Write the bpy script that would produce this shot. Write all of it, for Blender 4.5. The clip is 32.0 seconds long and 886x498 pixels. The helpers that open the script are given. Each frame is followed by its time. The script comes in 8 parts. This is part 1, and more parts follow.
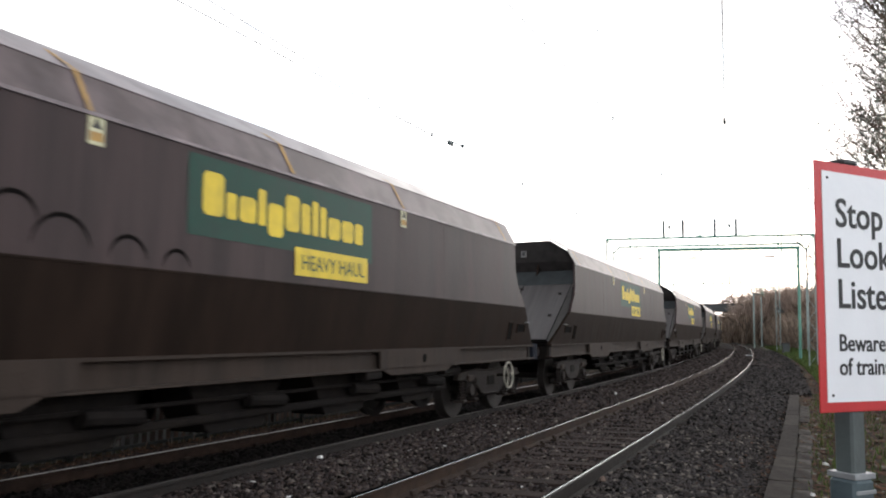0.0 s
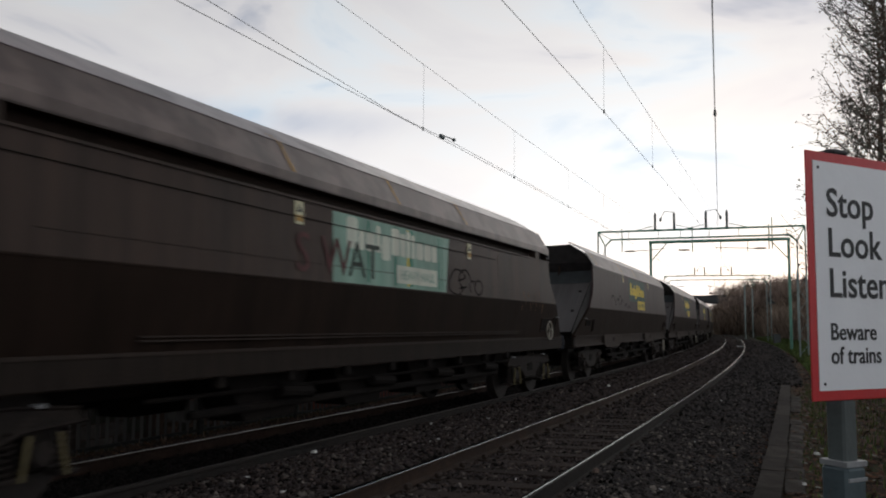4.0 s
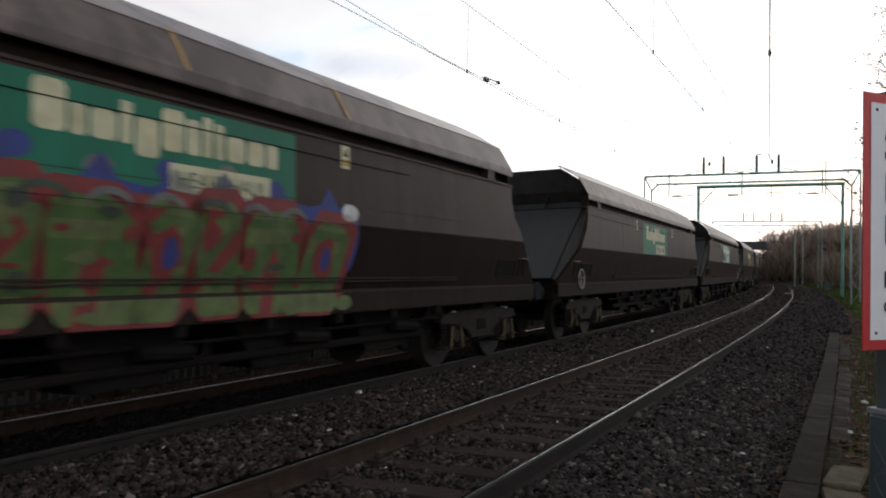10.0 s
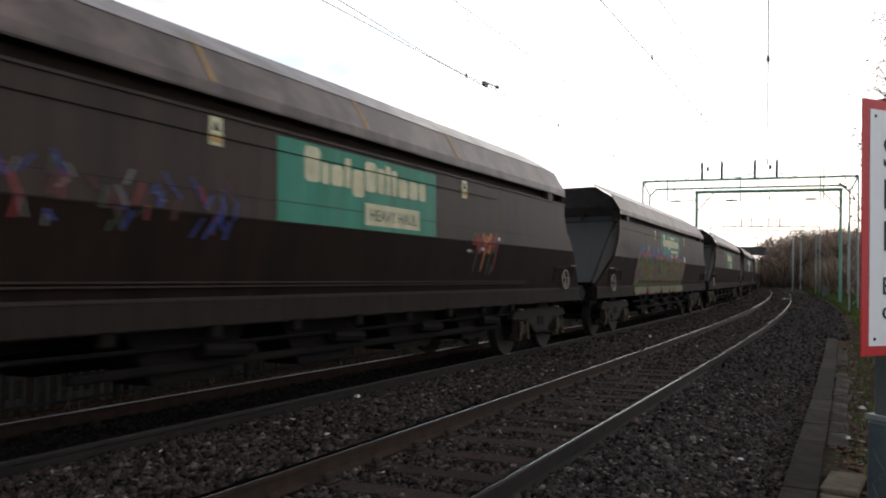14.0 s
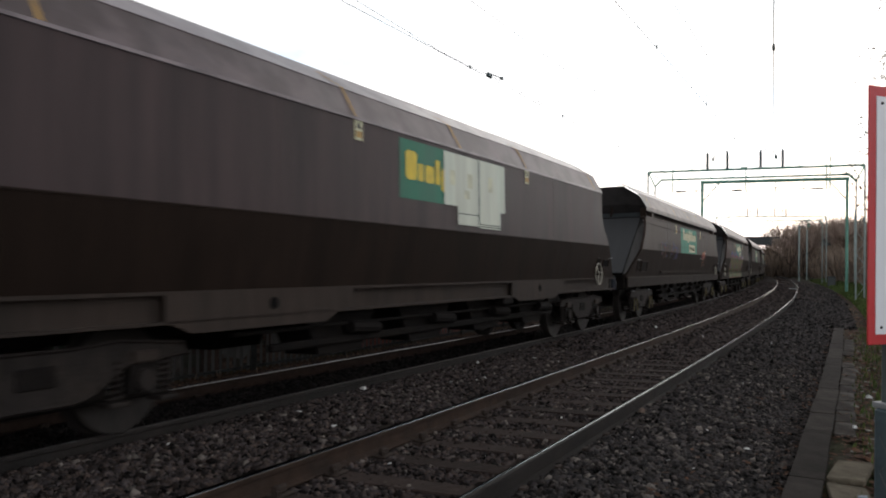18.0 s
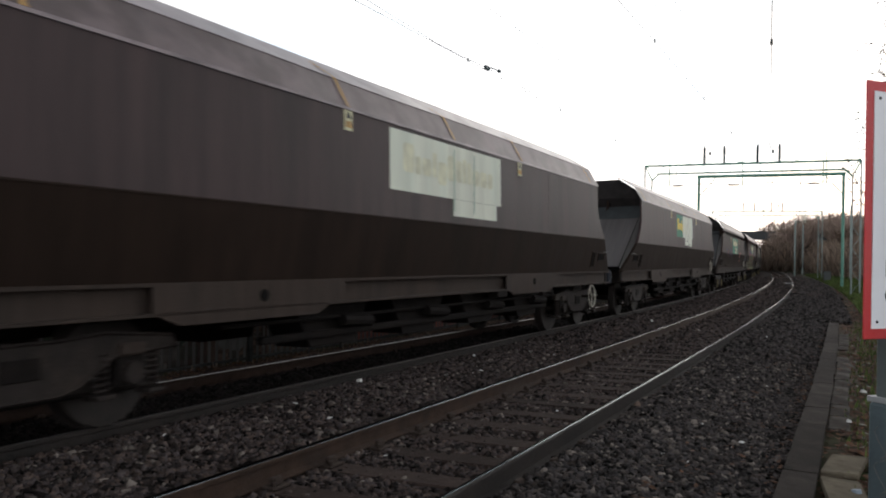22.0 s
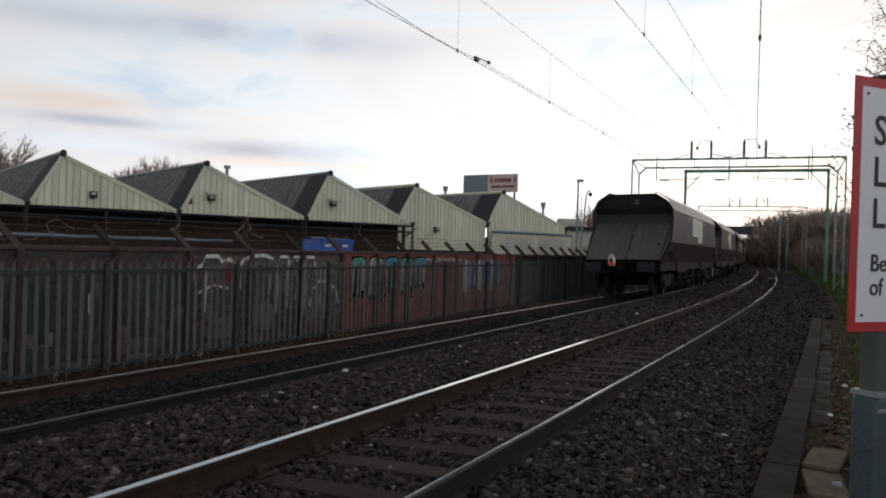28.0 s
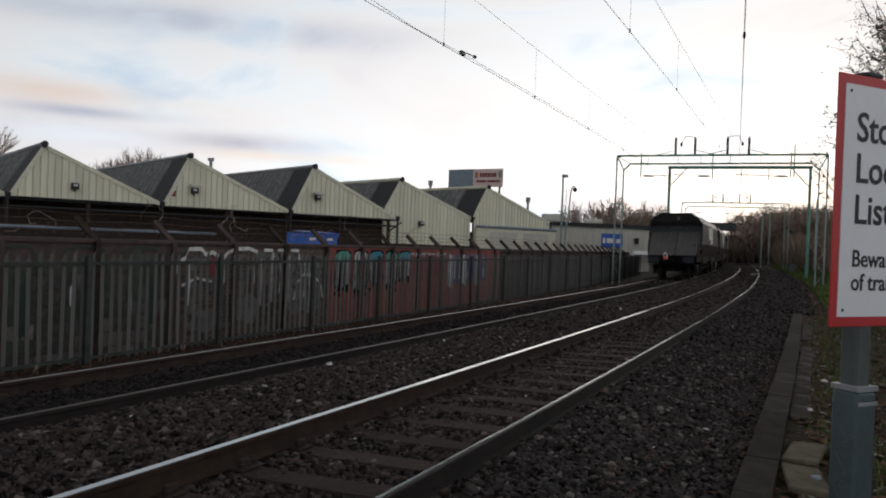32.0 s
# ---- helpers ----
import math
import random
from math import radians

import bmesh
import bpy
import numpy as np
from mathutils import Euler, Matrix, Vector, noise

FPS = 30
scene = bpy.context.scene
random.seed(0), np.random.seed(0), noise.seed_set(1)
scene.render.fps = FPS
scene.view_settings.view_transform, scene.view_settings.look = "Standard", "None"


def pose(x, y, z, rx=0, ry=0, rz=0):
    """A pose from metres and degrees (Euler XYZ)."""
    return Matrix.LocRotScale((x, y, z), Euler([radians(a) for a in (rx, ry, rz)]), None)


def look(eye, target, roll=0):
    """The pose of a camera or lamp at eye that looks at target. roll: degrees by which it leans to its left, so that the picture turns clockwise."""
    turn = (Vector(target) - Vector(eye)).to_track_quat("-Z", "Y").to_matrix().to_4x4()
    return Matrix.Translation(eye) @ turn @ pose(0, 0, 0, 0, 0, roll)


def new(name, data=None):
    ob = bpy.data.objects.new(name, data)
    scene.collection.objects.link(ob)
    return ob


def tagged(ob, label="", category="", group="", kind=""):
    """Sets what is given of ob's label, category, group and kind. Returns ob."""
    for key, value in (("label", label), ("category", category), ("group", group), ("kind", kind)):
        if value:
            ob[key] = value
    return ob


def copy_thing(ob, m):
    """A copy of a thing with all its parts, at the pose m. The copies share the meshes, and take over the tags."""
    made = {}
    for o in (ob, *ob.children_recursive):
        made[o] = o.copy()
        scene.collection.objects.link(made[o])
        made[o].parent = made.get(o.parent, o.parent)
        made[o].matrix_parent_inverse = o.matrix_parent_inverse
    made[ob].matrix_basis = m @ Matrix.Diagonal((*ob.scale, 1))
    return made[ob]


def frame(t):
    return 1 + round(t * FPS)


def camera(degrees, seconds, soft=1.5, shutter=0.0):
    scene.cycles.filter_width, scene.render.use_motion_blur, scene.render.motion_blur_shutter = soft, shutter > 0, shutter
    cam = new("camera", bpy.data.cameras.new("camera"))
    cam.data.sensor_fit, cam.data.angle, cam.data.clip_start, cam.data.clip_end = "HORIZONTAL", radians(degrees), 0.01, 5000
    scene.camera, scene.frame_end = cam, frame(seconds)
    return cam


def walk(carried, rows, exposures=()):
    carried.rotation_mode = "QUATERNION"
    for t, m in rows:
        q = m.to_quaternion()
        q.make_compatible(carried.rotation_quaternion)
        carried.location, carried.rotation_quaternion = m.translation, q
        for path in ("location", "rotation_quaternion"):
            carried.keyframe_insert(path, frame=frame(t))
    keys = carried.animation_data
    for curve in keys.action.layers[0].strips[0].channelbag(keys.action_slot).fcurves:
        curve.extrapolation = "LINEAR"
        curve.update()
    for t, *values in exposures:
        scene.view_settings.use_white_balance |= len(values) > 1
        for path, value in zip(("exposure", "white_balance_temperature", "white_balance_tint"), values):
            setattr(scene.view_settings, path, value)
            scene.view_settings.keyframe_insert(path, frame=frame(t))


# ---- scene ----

# ---------------------------------------------------------------- camera
cam = camera(58.5, 32.0, soft=2.0, shutter=0.5)
PATH = [
    (0.0, 0.014, -0.002, 1.408, 95.80, -1.12, -0.52),
    (0.5, 0.014, -0.002, 1.408, 95.80, -1.12, -0.58),
    (1.0, 0.014, -0.002, 1.408, 95.74, -1.11, -0.61),
    (1.5, 0.013, -0.001, 1.408, 95.62, -1.15, -0.62),
    (2.0, 0.013, -0.001, 1.407, 95.57, -1.11, -0.58),
    (2.5, 0.013, -0.001, 1.407, 95.47, -0.99, -0.57),
    (3.0, 0.012, -0.001, 1.406, 95.16, -0.88, -1.01),
    (3.5, 0.012, -0.001, 1.405, 95.41, -0.56, -0.99),
    (5.5, 0.011, -0.001, 1.403, 93.56, -0.90, -1.34),
    (6.0, 0.011, -0.000, 1.403, 91.46, -1.41, -0.80),
    (6.5, 0.010, -0.000, 1.403, 91.18, -1.69, -0.63),
    (7.0, 0.011, -0.000, 1.403, 91.17, -1.74, -0.64),
    (7.5, 0.011, -0.000, 1.404, 91.33, -1.39, 0.74),
    (8.0, 0.011, 0.000, 1.405, 91.51, -1.36, 1.41),
    (8.5, 0.011, 0.000, 1.405, 91.50, -1.34, 1.90),
    (9.0, 0.011, 0.000, 1.405, 91.36, -1.24, 1.91),
    (9.5, 0.012, 0.000, 1.406, 91.33, -1.17, 2.10),
    (10.0, 0.012, 0.000, 1.406, 91.32, -1.01, 2.08),
    (10.5, 0.012, 0.000, 1.406, 91.49, -0.91, 2.17),
    (11.0, 0.012, 0.000, 1.407, 91.56, -0.91, 2.19),
    (11.5, 0.011, 0.000, 1.407, 91.52, -0.99, 2.07),
    (12.0, 0.011, 0.000, 1.407, 91.42, -1.13, 2.00),
    (12.5, 0.011, -0.000, 1.407, 91.68, -1.16, 1.96),
    (13.0, 0.010, -0.000, 1.407, 91.64, -1.27, 1.91),
    (13.5, 0.010, -0.000, 1.407, 91.56, -1.23, 1.96),
    (14.0, 0.010, -0.000, 1.407, 91.62, -1.23, 1.95),
    (14.5, 0.010, 0.000, 1.406, 91.51, -1.23, 2.00),
    (15.0, 0.010, 0.000, 1.406, 91.45, -1.33, 1.89),
    (15.5, 0.011, 0.000, 1.405, 91.36, -1.23, 1.94),
    (17.5, 0.010, 0.000, 1.404, 91.17, -0.97, 2.08),
    (18.0, 0.010, 0.000, 1.404, 91.04, -0.87, 2.33),
    (18.5, 0.009, 0.000, 1.404, 90.96, -0.98, 2.25),
    (19.0, 0.009, 0.000, 1.404, 90.97, -1.05, 2.12),
    (19.5, 0.009, 0.000, 1.404, 90.99, -1.13, 2.13),
    (20.0, 0.008, 0.000, 1.404, 91.07, -1.12, 2.27),
    (20.5, 0.008, 0.000, 1.404, 91.06, -1.18, 2.24),
    (21.0, 0.008, 0.000, 1.404, 91.09, -1.23, 2.29),
    (21.5, 0.008, 0.000, 1.403, 91.01, -1.15, 2.31),
    (22.0, 0.008, 0.000, 1.403, 90.53, -1.16, 2.08),
    (22.5, 0.008, 0.000, 1.403, 90.74, -1.14, 2.17),
    (23.0, 0.008, 0.000, 1.403, 90.86, -1.23, 2.18),
    (23.5, 0.007, 0.000, 1.403, 90.82, -1.31, 2.14),
    (24.0, 0.007, 0.000, 1.403, 90.89, -1.37, 2.29),
    (24.5, 0.007, 0.000, 1.403, 90.91, -1.38, 2.21),
    (25.0, 0.007, 0.000, 1.403, 90.98, -1.47, 2.13),
    (25.5, 0.006, 0.000, 1.401, 90.69, -1.59, 2.10),
    (26.0, 0.005, 0.000, 1.400, 90.53, -1.58, 1.88),
    (26.5, 0.003, 0.000, 1.398, 90.03, -1.74, 1.52),
    (28.5, 0.002, 0.000, 1.397, 89.93, -1.83, 0.78),
    (29.0, 0.001, 0.000, 1.396, 89.91, -1.92, 0.26),
    (29.5, 0.001, 0.000, 1.395, 89.47, -2.11, 0.15),
    (30.0, 0.000, 0.000, 1.394, 89.36, -2.16, 0.13),
    (30.5, -0.000, 0.000, 1.394, 89.40, -2.22, -0.06),
    (31.0, -0.000, 0.000, 1.394, 89.43, -2.17, 0.07),
    (31.5, -0.000, -0.000, 1.394, 89.48, -2.19, 0.21),
    (32.0, 0.000, 0.000, 1.394, 89.56, -2.19, 0.02),
]
EXPOSURE = [(0.0, 0.95), (0.5, 0.6), (1.0, 0.12), (1.6, -0.1), (2.0, -0.25), (3.0, -0.5), (3.5, -0.55), (5.5, -0.66), (6.2, -0.66), (7.0, -0.6), (8.0, -0.54), (9.0, -0.25), (10.5, -0.2), (13.0, 0.0), (15.0, 0.1), (18.0, 0.15), (22.6, 0.32), (23.4, 0.52), (24.2, 0.55), (25.0, 0.15), (26.0, -0.25), (29.0, -0.54), (32.0, -0.56)]
walk(cam, [(t, pose(x, y, z, rx, ry, rz)) for t, x, y, z, rx, ry, rz in PATH], [(t, stops, 6250, 11) for t, stops in EXPOSURE])

# ---------------------------------------------------------------- sky and sun
SUN_AZ, SUN_EL = 24.0, 4.0
world = bpy.data.worlds.new("sky")
scene.world = world
world.use_nodes = True


def build_sky():
    nt = world.node_tree
    N, L = nt.nodes, nt.links
    N.clear()
    out = N.new("ShaderNodeOutputWorld")
    bg = N.new("ShaderNodeBackground")
    sky = N.new("ShaderNodeTexSky")
    sky.sky_type = "NISHITA"
    sky.sun_disc = False
    sky.sun_elevation, sky.sun_rotation = radians(SUN_EL), radians(SUN_AZ)
    sky.air_density, sky.dust_density, sky.ozone_density = 1.0, 2.0, 1.0
    tc = N.new("ShaderNodeTexCoord")
    sep = N.new("ShaderNodeSeparateXYZ")
    L.new(tc.outputs["Generated"], sep.inputs[0])

    def math_node(op, a, b=None, clamp=False):
        n = N.new("ShaderNodeMath")
        n.operation, n.use_clamp = op, clamp
        for k, v in enumerate((a, b)):
            if v is None:
                continue
            if isinstance(v, (int, float)):
                n.inputs[k].default_value = v
            else:
                L.new(v, n.inputs[k])
        return n.outputs[0]

    # clouds drawn out along the horizon: bearing and height, with a slow warp
    comb = N.new("ShaderNodeCombineXYZ")
    L.new(math_node("MULTIPLY", math_node("ARCTAN2", sep.outputs[0], sep.outputs[1]), 3.0), comb.inputs[0])
    L.new(math_node("MULTIPLY", sep.outputs[2], 8.5), comb.inputs[1])
    comb.inputs[2].default_value = CLOUD
    noise_node = N.new("ShaderNodeTexNoise")
    noise_node.inputs["Scale"].default_value = 1.0
    noise_node.inputs["Detail"].default_value = 6.0
    noise_node.inputs["Roughness"].default_value = 0.5
    noise_node.inputs["Distortion"].default_value = 0.6
    L.new(comb.outputs[0], noise_node.inputs["Vector"])
    # blue gaps, a pale veil, warm lit edges and darker rolls of cloud
    ramp = N.new("ShaderNodeValToRGB")
    ramp.color_ramp.elements[0].position, ramp.color_ramp.elements[0].color = 0.33, (0.66, 0.80, 0.93, 1)
    ramp.color_ramp.elements[1].position, ramp.color_ramp.elements[1].color = 0.70, (0.50, 0.54, 0.63, 1)
    for at, c in ((0.43, (0.95, 0.99, 1.0, 1)), (0.52, (0.99, 0.96, 0.93, 1)), (0.60, (0.93, 0.90, 0.89, 1))):
        ramp.color_ramp.elements.new(at).color = c
    L.new(noise_node.outputs["Fac"], ramp.inputs[0])
    # a few long banks of cloud over the factory: bearing, height, half-length, half-depth, tint
    bearing = math_node("ARCTAN2", sep.outputs[0], sep.outputs[1])
    wisp = N.new("ShaderNodeMapRange")
    wisp.inputs["From Min"].default_value, wisp.inputs["From Max"].default_value = 0.36, 0.60
    L.new(noise_node.outputs["Fac"], wisp.inputs["Value"])
    cloud = ramp.outputs[0]
    for az, el, wide, deep, tint in BANKS:
        u = math_node("POWER", math_node("ABSOLUTE", math_node("DIVIDE", math_node("SUBTRACT", bearing, az), wide)), 2.0)
        v = math_node("POWER", math_node("ABSOLUTE", math_node("DIVIDE", math_node("SUBTRACT", sep.outputs[2], el), deep)), 2.0)
        fall = math_node("POWER", 0.37, math_node("ADD", u, v))
        mix = N.new("ShaderNodeMixRGB")
        mix.inputs[2].default_value = (*tint, 1)
        L.new(math_node("MULTIPLY", fall, math_node("ADD", math_node("MULTIPLY", wisp.outputs[0], 0.75), 0.28), True), mix.inputs[0])
        L.new(cloud, mix.inputs[1])
        cloud = mix.outputs[0]
    # the glow round the hidden sun
    dot = N.new("ShaderNodeVectorMath")
    dot.operation = "DOT_PRODUCT"
    L.new(tc.outputs["Generated"], dot.inputs[0])
    dot.inputs[1].default_value = (math.sin(radians(SUN_AZ)), math.cos(radians(SUN_AZ)), 0.12)
    glow = math_node("POWER", math_node("MAXIMUM", math_node("ADD", math_node("MULTIPLY", dot.outputs["Value"], 0.5), 0.5), 0.0), 5.0)
    dim = math_node("SUBTRACT", 1.0, math_node("MULTIPLY", math_node("POWER", math_node("MAXIMUM", sep.outputs[2], 0.0), 0.85), ZENITH))
    # the paler cloud low on the other side of the sky
    back = N.new("ShaderNodeVectorMath")
    back.operation = "DOT_PRODUCT"
    L.new(tc.outputs["Generated"], back.inputs[0])
    back.inputs[1].default_value = (0.55, -0.83, 0.10)
    pale = math_node("POWER", math_node("MAXIMUM", math_node("ADD", math_node("MULTIPLY", back.outputs["Value"], 0.5), 0.5), 0.0), 3.0)
    level = math_node("MULTIPLY", math_node("ADD", math_node("MULTIPLY", pale, BACK), math_node("ADD", math_node("MULTIPLY", glow, GLOW), VEIL)), dim)
    veil = N.new("ShaderNodeVectorMath")
    veil.operation = "SCALE"
    L.new(cloud, veil.inputs[0])
    L.new(level, veil.inputs["Scale"])
    scaled = N.new("ShaderNodeVectorMath")
    scaled.operation = "SCALE"
    L.new(sky.outputs[0], scaled.inputs[0])
    scaled.inputs["Scale"].default_value = SKY
    add = N.new("ShaderNodeVectorMath")
    add.operation = "ADD"
    L.new(scaled.outputs[0], add.inputs[0])
    L.new(veil.outputs[0], add.inputs[1])
    L.new(add.outputs[0], bg.inputs[0])
    bg.inputs[1].default_value = 1.0
    L.new(bg.outputs[0], out.inputs[0])


SKY, VEIL, GLOW, ZENITH, BACK, CLOUD = 0.014, 1.13, 0.78, 0.83, 0.72, 0.0
BANKS = ((-0.44, 0.155, 0.11, 0.014, (0.90, 0.70, 0.58)), (-0.42, 0.134, 0.09, 0.007, (0.55, 0.57, 0.66)), (-0.36, 0.245, 0.24, 0.018, (0.53, 0.60, 0.72)), (-0.30, 0.216, 0.16, 0.010, (1.0, 0.97, 0.94)),
         (-0.245, 0.112, 0.105, 0.011, (0.43, 0.41, 0.49)), (-0.19, 0.098, 0.10, 0.006, (0.98, 0.78, 0.62)), (0.12, 0.055, 0.14, 0.010, (0.60, 0.60, 0.68)), (-0.44, 0.108, 0.10, 0.012, (0.93, 0.96, 1.0)))
build_sky()
sun_data = bpy.data.lights.new("sun", "SUN")
sun_data.energy, sun_data.angle, sun_data.color = 0.5, radians(50), (1.0, 0.88, 0.74)
sun = new("sun", sun_data)
sun.matrix_world = look((60 * math.sin(radians(SUN_AZ)), 60 * math.cos(radians(SUN_AZ)), 12), (0, 0, 0))

# ---------------------------------------------------------------- materials
MATS = {}


def material(name, base, rough=0.8, metal=0.0, var=0.25, scale=6.0, bump=0.2, bump_scale=40.0, second=None, amount=0.5,
             island=0.0, objrand=0.0, streak=False, emit=0.0, spec=0.5, mask_scale=1.5, lo=0.45, hi=0.65):
    """A surface of one base colour with grain, stains of a second colour, fine relief and, on request, streaks that run down."""
    m = bpy.data.materials.new(name)
    m.use_nodes = True
    nt = m.node_tree
    N, L = nt.nodes, nt.links
    b = N["Principled BSDF"]
    b.inputs["Metallic"].default_value = metal
    b.inputs["Specular IOR Level"].default_value = spec
    tc = N.new("ShaderNodeTexCoord")
    src = tc.outputs["Object"]
    if streak:
        mp = N.new("ShaderNodeMapping")
        mp.inputs["Scale"].default_value = (0.05, 1.0, 0.05) if streak == "slope" else (1.0, 1.0, 0.12)
        L.new(src, mp.inputs[0])
        streak_src = mp.outputs[0]
    else:
        streak_src = src
    fine = N.new("ShaderNodeTexNoise")
    fine.inputs["Scale"].default_value, fine.inputs["Detail"].default_value = scale, 5.0
    L.new(streak_src, fine.inputs["Vector"])
    mul = N.new("ShaderNodeMapRange")
    mul.inputs["To Min"].default_value, mul.inputs["To Max"].default_value = 1.0 - var, 1.0 + var
    mul.inputs["From Min"].default_value, mul.inputs["From Max"].default_value = 0.3, 0.7
    L.new(fine.outputs["Fac"], mul.inputs["Value"])
    if second is not None:
        big = N.new("ShaderNodeTexNoise")
        big.inputs["Scale"].default_value, big.inputs["Detail"].default_value = mask_scale, 6.0
        L.new(streak_src, big.inputs["Vector"])
        mr = N.new("ShaderNodeMapRange")
        mr.inputs["From Min"].default_value, mr.inputs["From Max"].default_value = lo, hi
        mr.inputs["To Max"].default_value = amount
        L.new(big.outputs["Fac"], mr.inputs["Value"])
        mix = N.new("ShaderNodeMixRGB")
        mix.inputs[1].default_value, mix.inputs[2].default_value = (*base, 1), (*second, 1)
        L.new(mr.outputs[0], mix.inputs[0])
        colour = mix.outputs[0]
    else:
        rgb = N.new("ShaderNodeRGB")
        rgb.outputs[0].default_value = (*base, 1)
        colour = rgb.outputs[0]
    value = mul.outputs[0]
    if island or objrand:
        info = N.new("ShaderNodeNewGeometry" if island else "ShaderNodeObjectInfo")
        spread = island or objrand
        m2 = N.new("ShaderNodeMapRange")
        m2.inputs["To Min"].default_value, m2.inputs["To Max"].default_value = 1.0 - spread, 1.0 + spread
        L.new(info.outputs["Random Per Island" if island else "Random"], m2.inputs["Value"])
        mm = N.new("ShaderNodeMath")
        mm.operation = "MULTIPLY"
        L.new(value, mm.inputs[0])
        L.new(m2.outputs[0], mm.inputs[1])
        value = mm.outputs[0]
    sc = N.new("ShaderNodeVectorMath")
    sc.operation = "SCALE"
    L.new(colour, sc.inputs[0])
    L.new(value, sc.inputs["Scale"])
    L.new(sc.outputs[0], b.inputs["Base Color"])
    rr = N.new("ShaderNodeMapRange")
    rr.inputs["To Min"].default_value, rr.inputs["To Max"].default_value = max(0.02, rough - 0.12), min(1.0, rough + 0.12)
    L.new(fine.outputs["Fac"], rr.inputs["Value"])
    L.new(rr.outputs[0], b.inputs["Roughness"])
    if bump:
        bn = N.new("ShaderNodeTexNoise")
        bn.inputs["Scale"].default_value, bn.inputs["Detail"].default_value = bump_scale, 4.0
        L.new(src, bn.inputs["Vector"])
        bu = N.new("ShaderNodeBump")
        bu.inputs["Strength"].default_value, bu.inputs["Distance"].default_value = bump, 0.02
        L.new(bn.outputs["Fac"], bu.inputs["Height"])
        L.new(bu.outputs[0], b.inputs["Normal"])
    if emit:
        b.inputs["Emission Color"].default_value = (*base, 1)
        b.inputs["Emission Strength"].default_value = emit
    MATS[name] = m
    return m


material("ballast_bed", (0.027, 0.0215, 0.0185), 0.95, var=0.5, scale=14, bump=1.0, bump_scale=18, second=(0.018, 0.016, 0.015), mask_scale=0.8, spec=0.05)
# dirt between the far rails, darkened further for the shade under the train
material("bed_dirt_shaded", (0.013, 0.0112, 0.0105), 0.95, var=0.5, scale=14, bump=1.0, bump_scale=18, second=(0.020, 0.016, 0.013), mask_scale=0.8, spec=0.05)
material("ballast", (0.038, 0.032, 0.032), 0.9, var=0.35, scale=20, bump=0.5, bump_scale=60, island=0.95, second=(0.060, 0.043, 0.035), mask_scale=22, spec=0.08, amount=0.8, lo=0.44, hi=0.62)
# dirty stones of the same strip, train's shade included in the colour
material("ballast_dirt_shaded", (0.021, 0.0185, 0.018), 0.92, var=0.4, scale=16, bump=0.6, bump_scale=50, island=0.7, second=(0.034, 0.028, 0.024), mask_scale=14, spec=0.06)
material("ballast_grey", (0.032, 0.0295, 0.030), 0.9, var=0.3, scale=20, bump=0.4, bump_scale=60, island=1.0, second=(0.043, 0.035, 0.031), mask_scale=22, spec=0.08, amount=0.8, lo=0.42, hi=0.6)
material("concrete_dark", (0.036, 0.031, 0.027), 0.92, var=0.4, scale=6, bump=0.5, bump_scale=50, objrand=0.25, second=(0.075, 0.07, 0.066), mask_scale=6, amount=0.6, spec=0.06)
material("chute_grey", (0.035, 0.0355, 0.037), 0.55, metal=0.15, var=0.22, scale=10, bump=0.1, second=(0.028, 0.029, 0.031), streak="slope", mask_scale=4)
material("earth", (0.034, 0.028, 0.021), 0.95, var=0.45, scale=5, bump=0.9, bump_scale=12, second=(0.03, 0.042, 0.015), mask_scale=0.5, amount=0.9, spec=0.05)
material("leaves_fallen", (0.075, 0.038, 0.022), 0.85, var=0.3, scale=9, bump=0.2, island=0.6, spec=0.15)
material("grass", (0.078, 0.118, 0.034), 0.85, var=0.3, scale=3, bump=0.0, island=0.45, second=(0.13, 0.11, 0.05), mask_scale=0.6, spec=0.15)
material("rail_rust", (0.040, 0.025, 0.018), 0.8, var=0.3, scale=8, bump=0.4, bump_scale=60, second=(0.022, 0.017, 0.015), mask_scale=3, spec=0.15)
material("rail_grimy", (0.022, 0.018, 0.016), 0.75, var=0.3, scale=8, bump=0.4, bump_scale=60, second=(0.013, 0.012, 0.012), mask_scale=3, spec=0.2)
material("rail_brown", (0.042, 0.027, 0.021), 0.8, var=0.3, scale=8, bump=0.4, bump_scale=60, second=(0.026, 0.019, 0.016), mask_scale=3, spec=0.15)
# near-black that draws the shade inside openings, holes and folds
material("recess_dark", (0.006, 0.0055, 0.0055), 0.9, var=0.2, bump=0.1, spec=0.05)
material("lens_dark", (0.06, 0.008, 0.008), 0.15, var=0.1, bump=0.0)
material("rail_steel", (0.21, 0.24, 0.255), 0.12, metal=1.0, var=0.12, scale=10, bump=0.05)
material("rail_mid", (0.36, 0.34, 0.33), 0.42, metal=1.0, var=0.15, scale=10, bump=0.05)
material("slab_pale", (0.115, 0.098, 0.072), 0.92, var=0.35, scale=7, bump=0.45, bump_scale=50, second=(0.05, 0.044, 0.034), mask_scale=4, objrand=0.2, spec=0.06)
material("rail_worn", (0.17, 0.205, 0.22), 0.14, metal=1.0, var=0.15, scale=10, bump=0.05)
material("rail_dull", (0.085, 0.078, 0.074), 0.5, metal=1.0, var=0.15, scale=10, bump=0.05)
material("sleeper_wood", (0.041, 0.0295, 0.0255), 0.9, var=0.35, scale=9, bump=0.6, bump_scale=30, objrand=0.3, second=(0.026, 0.022, 0.020), mask_scale=4, spec=0.1)
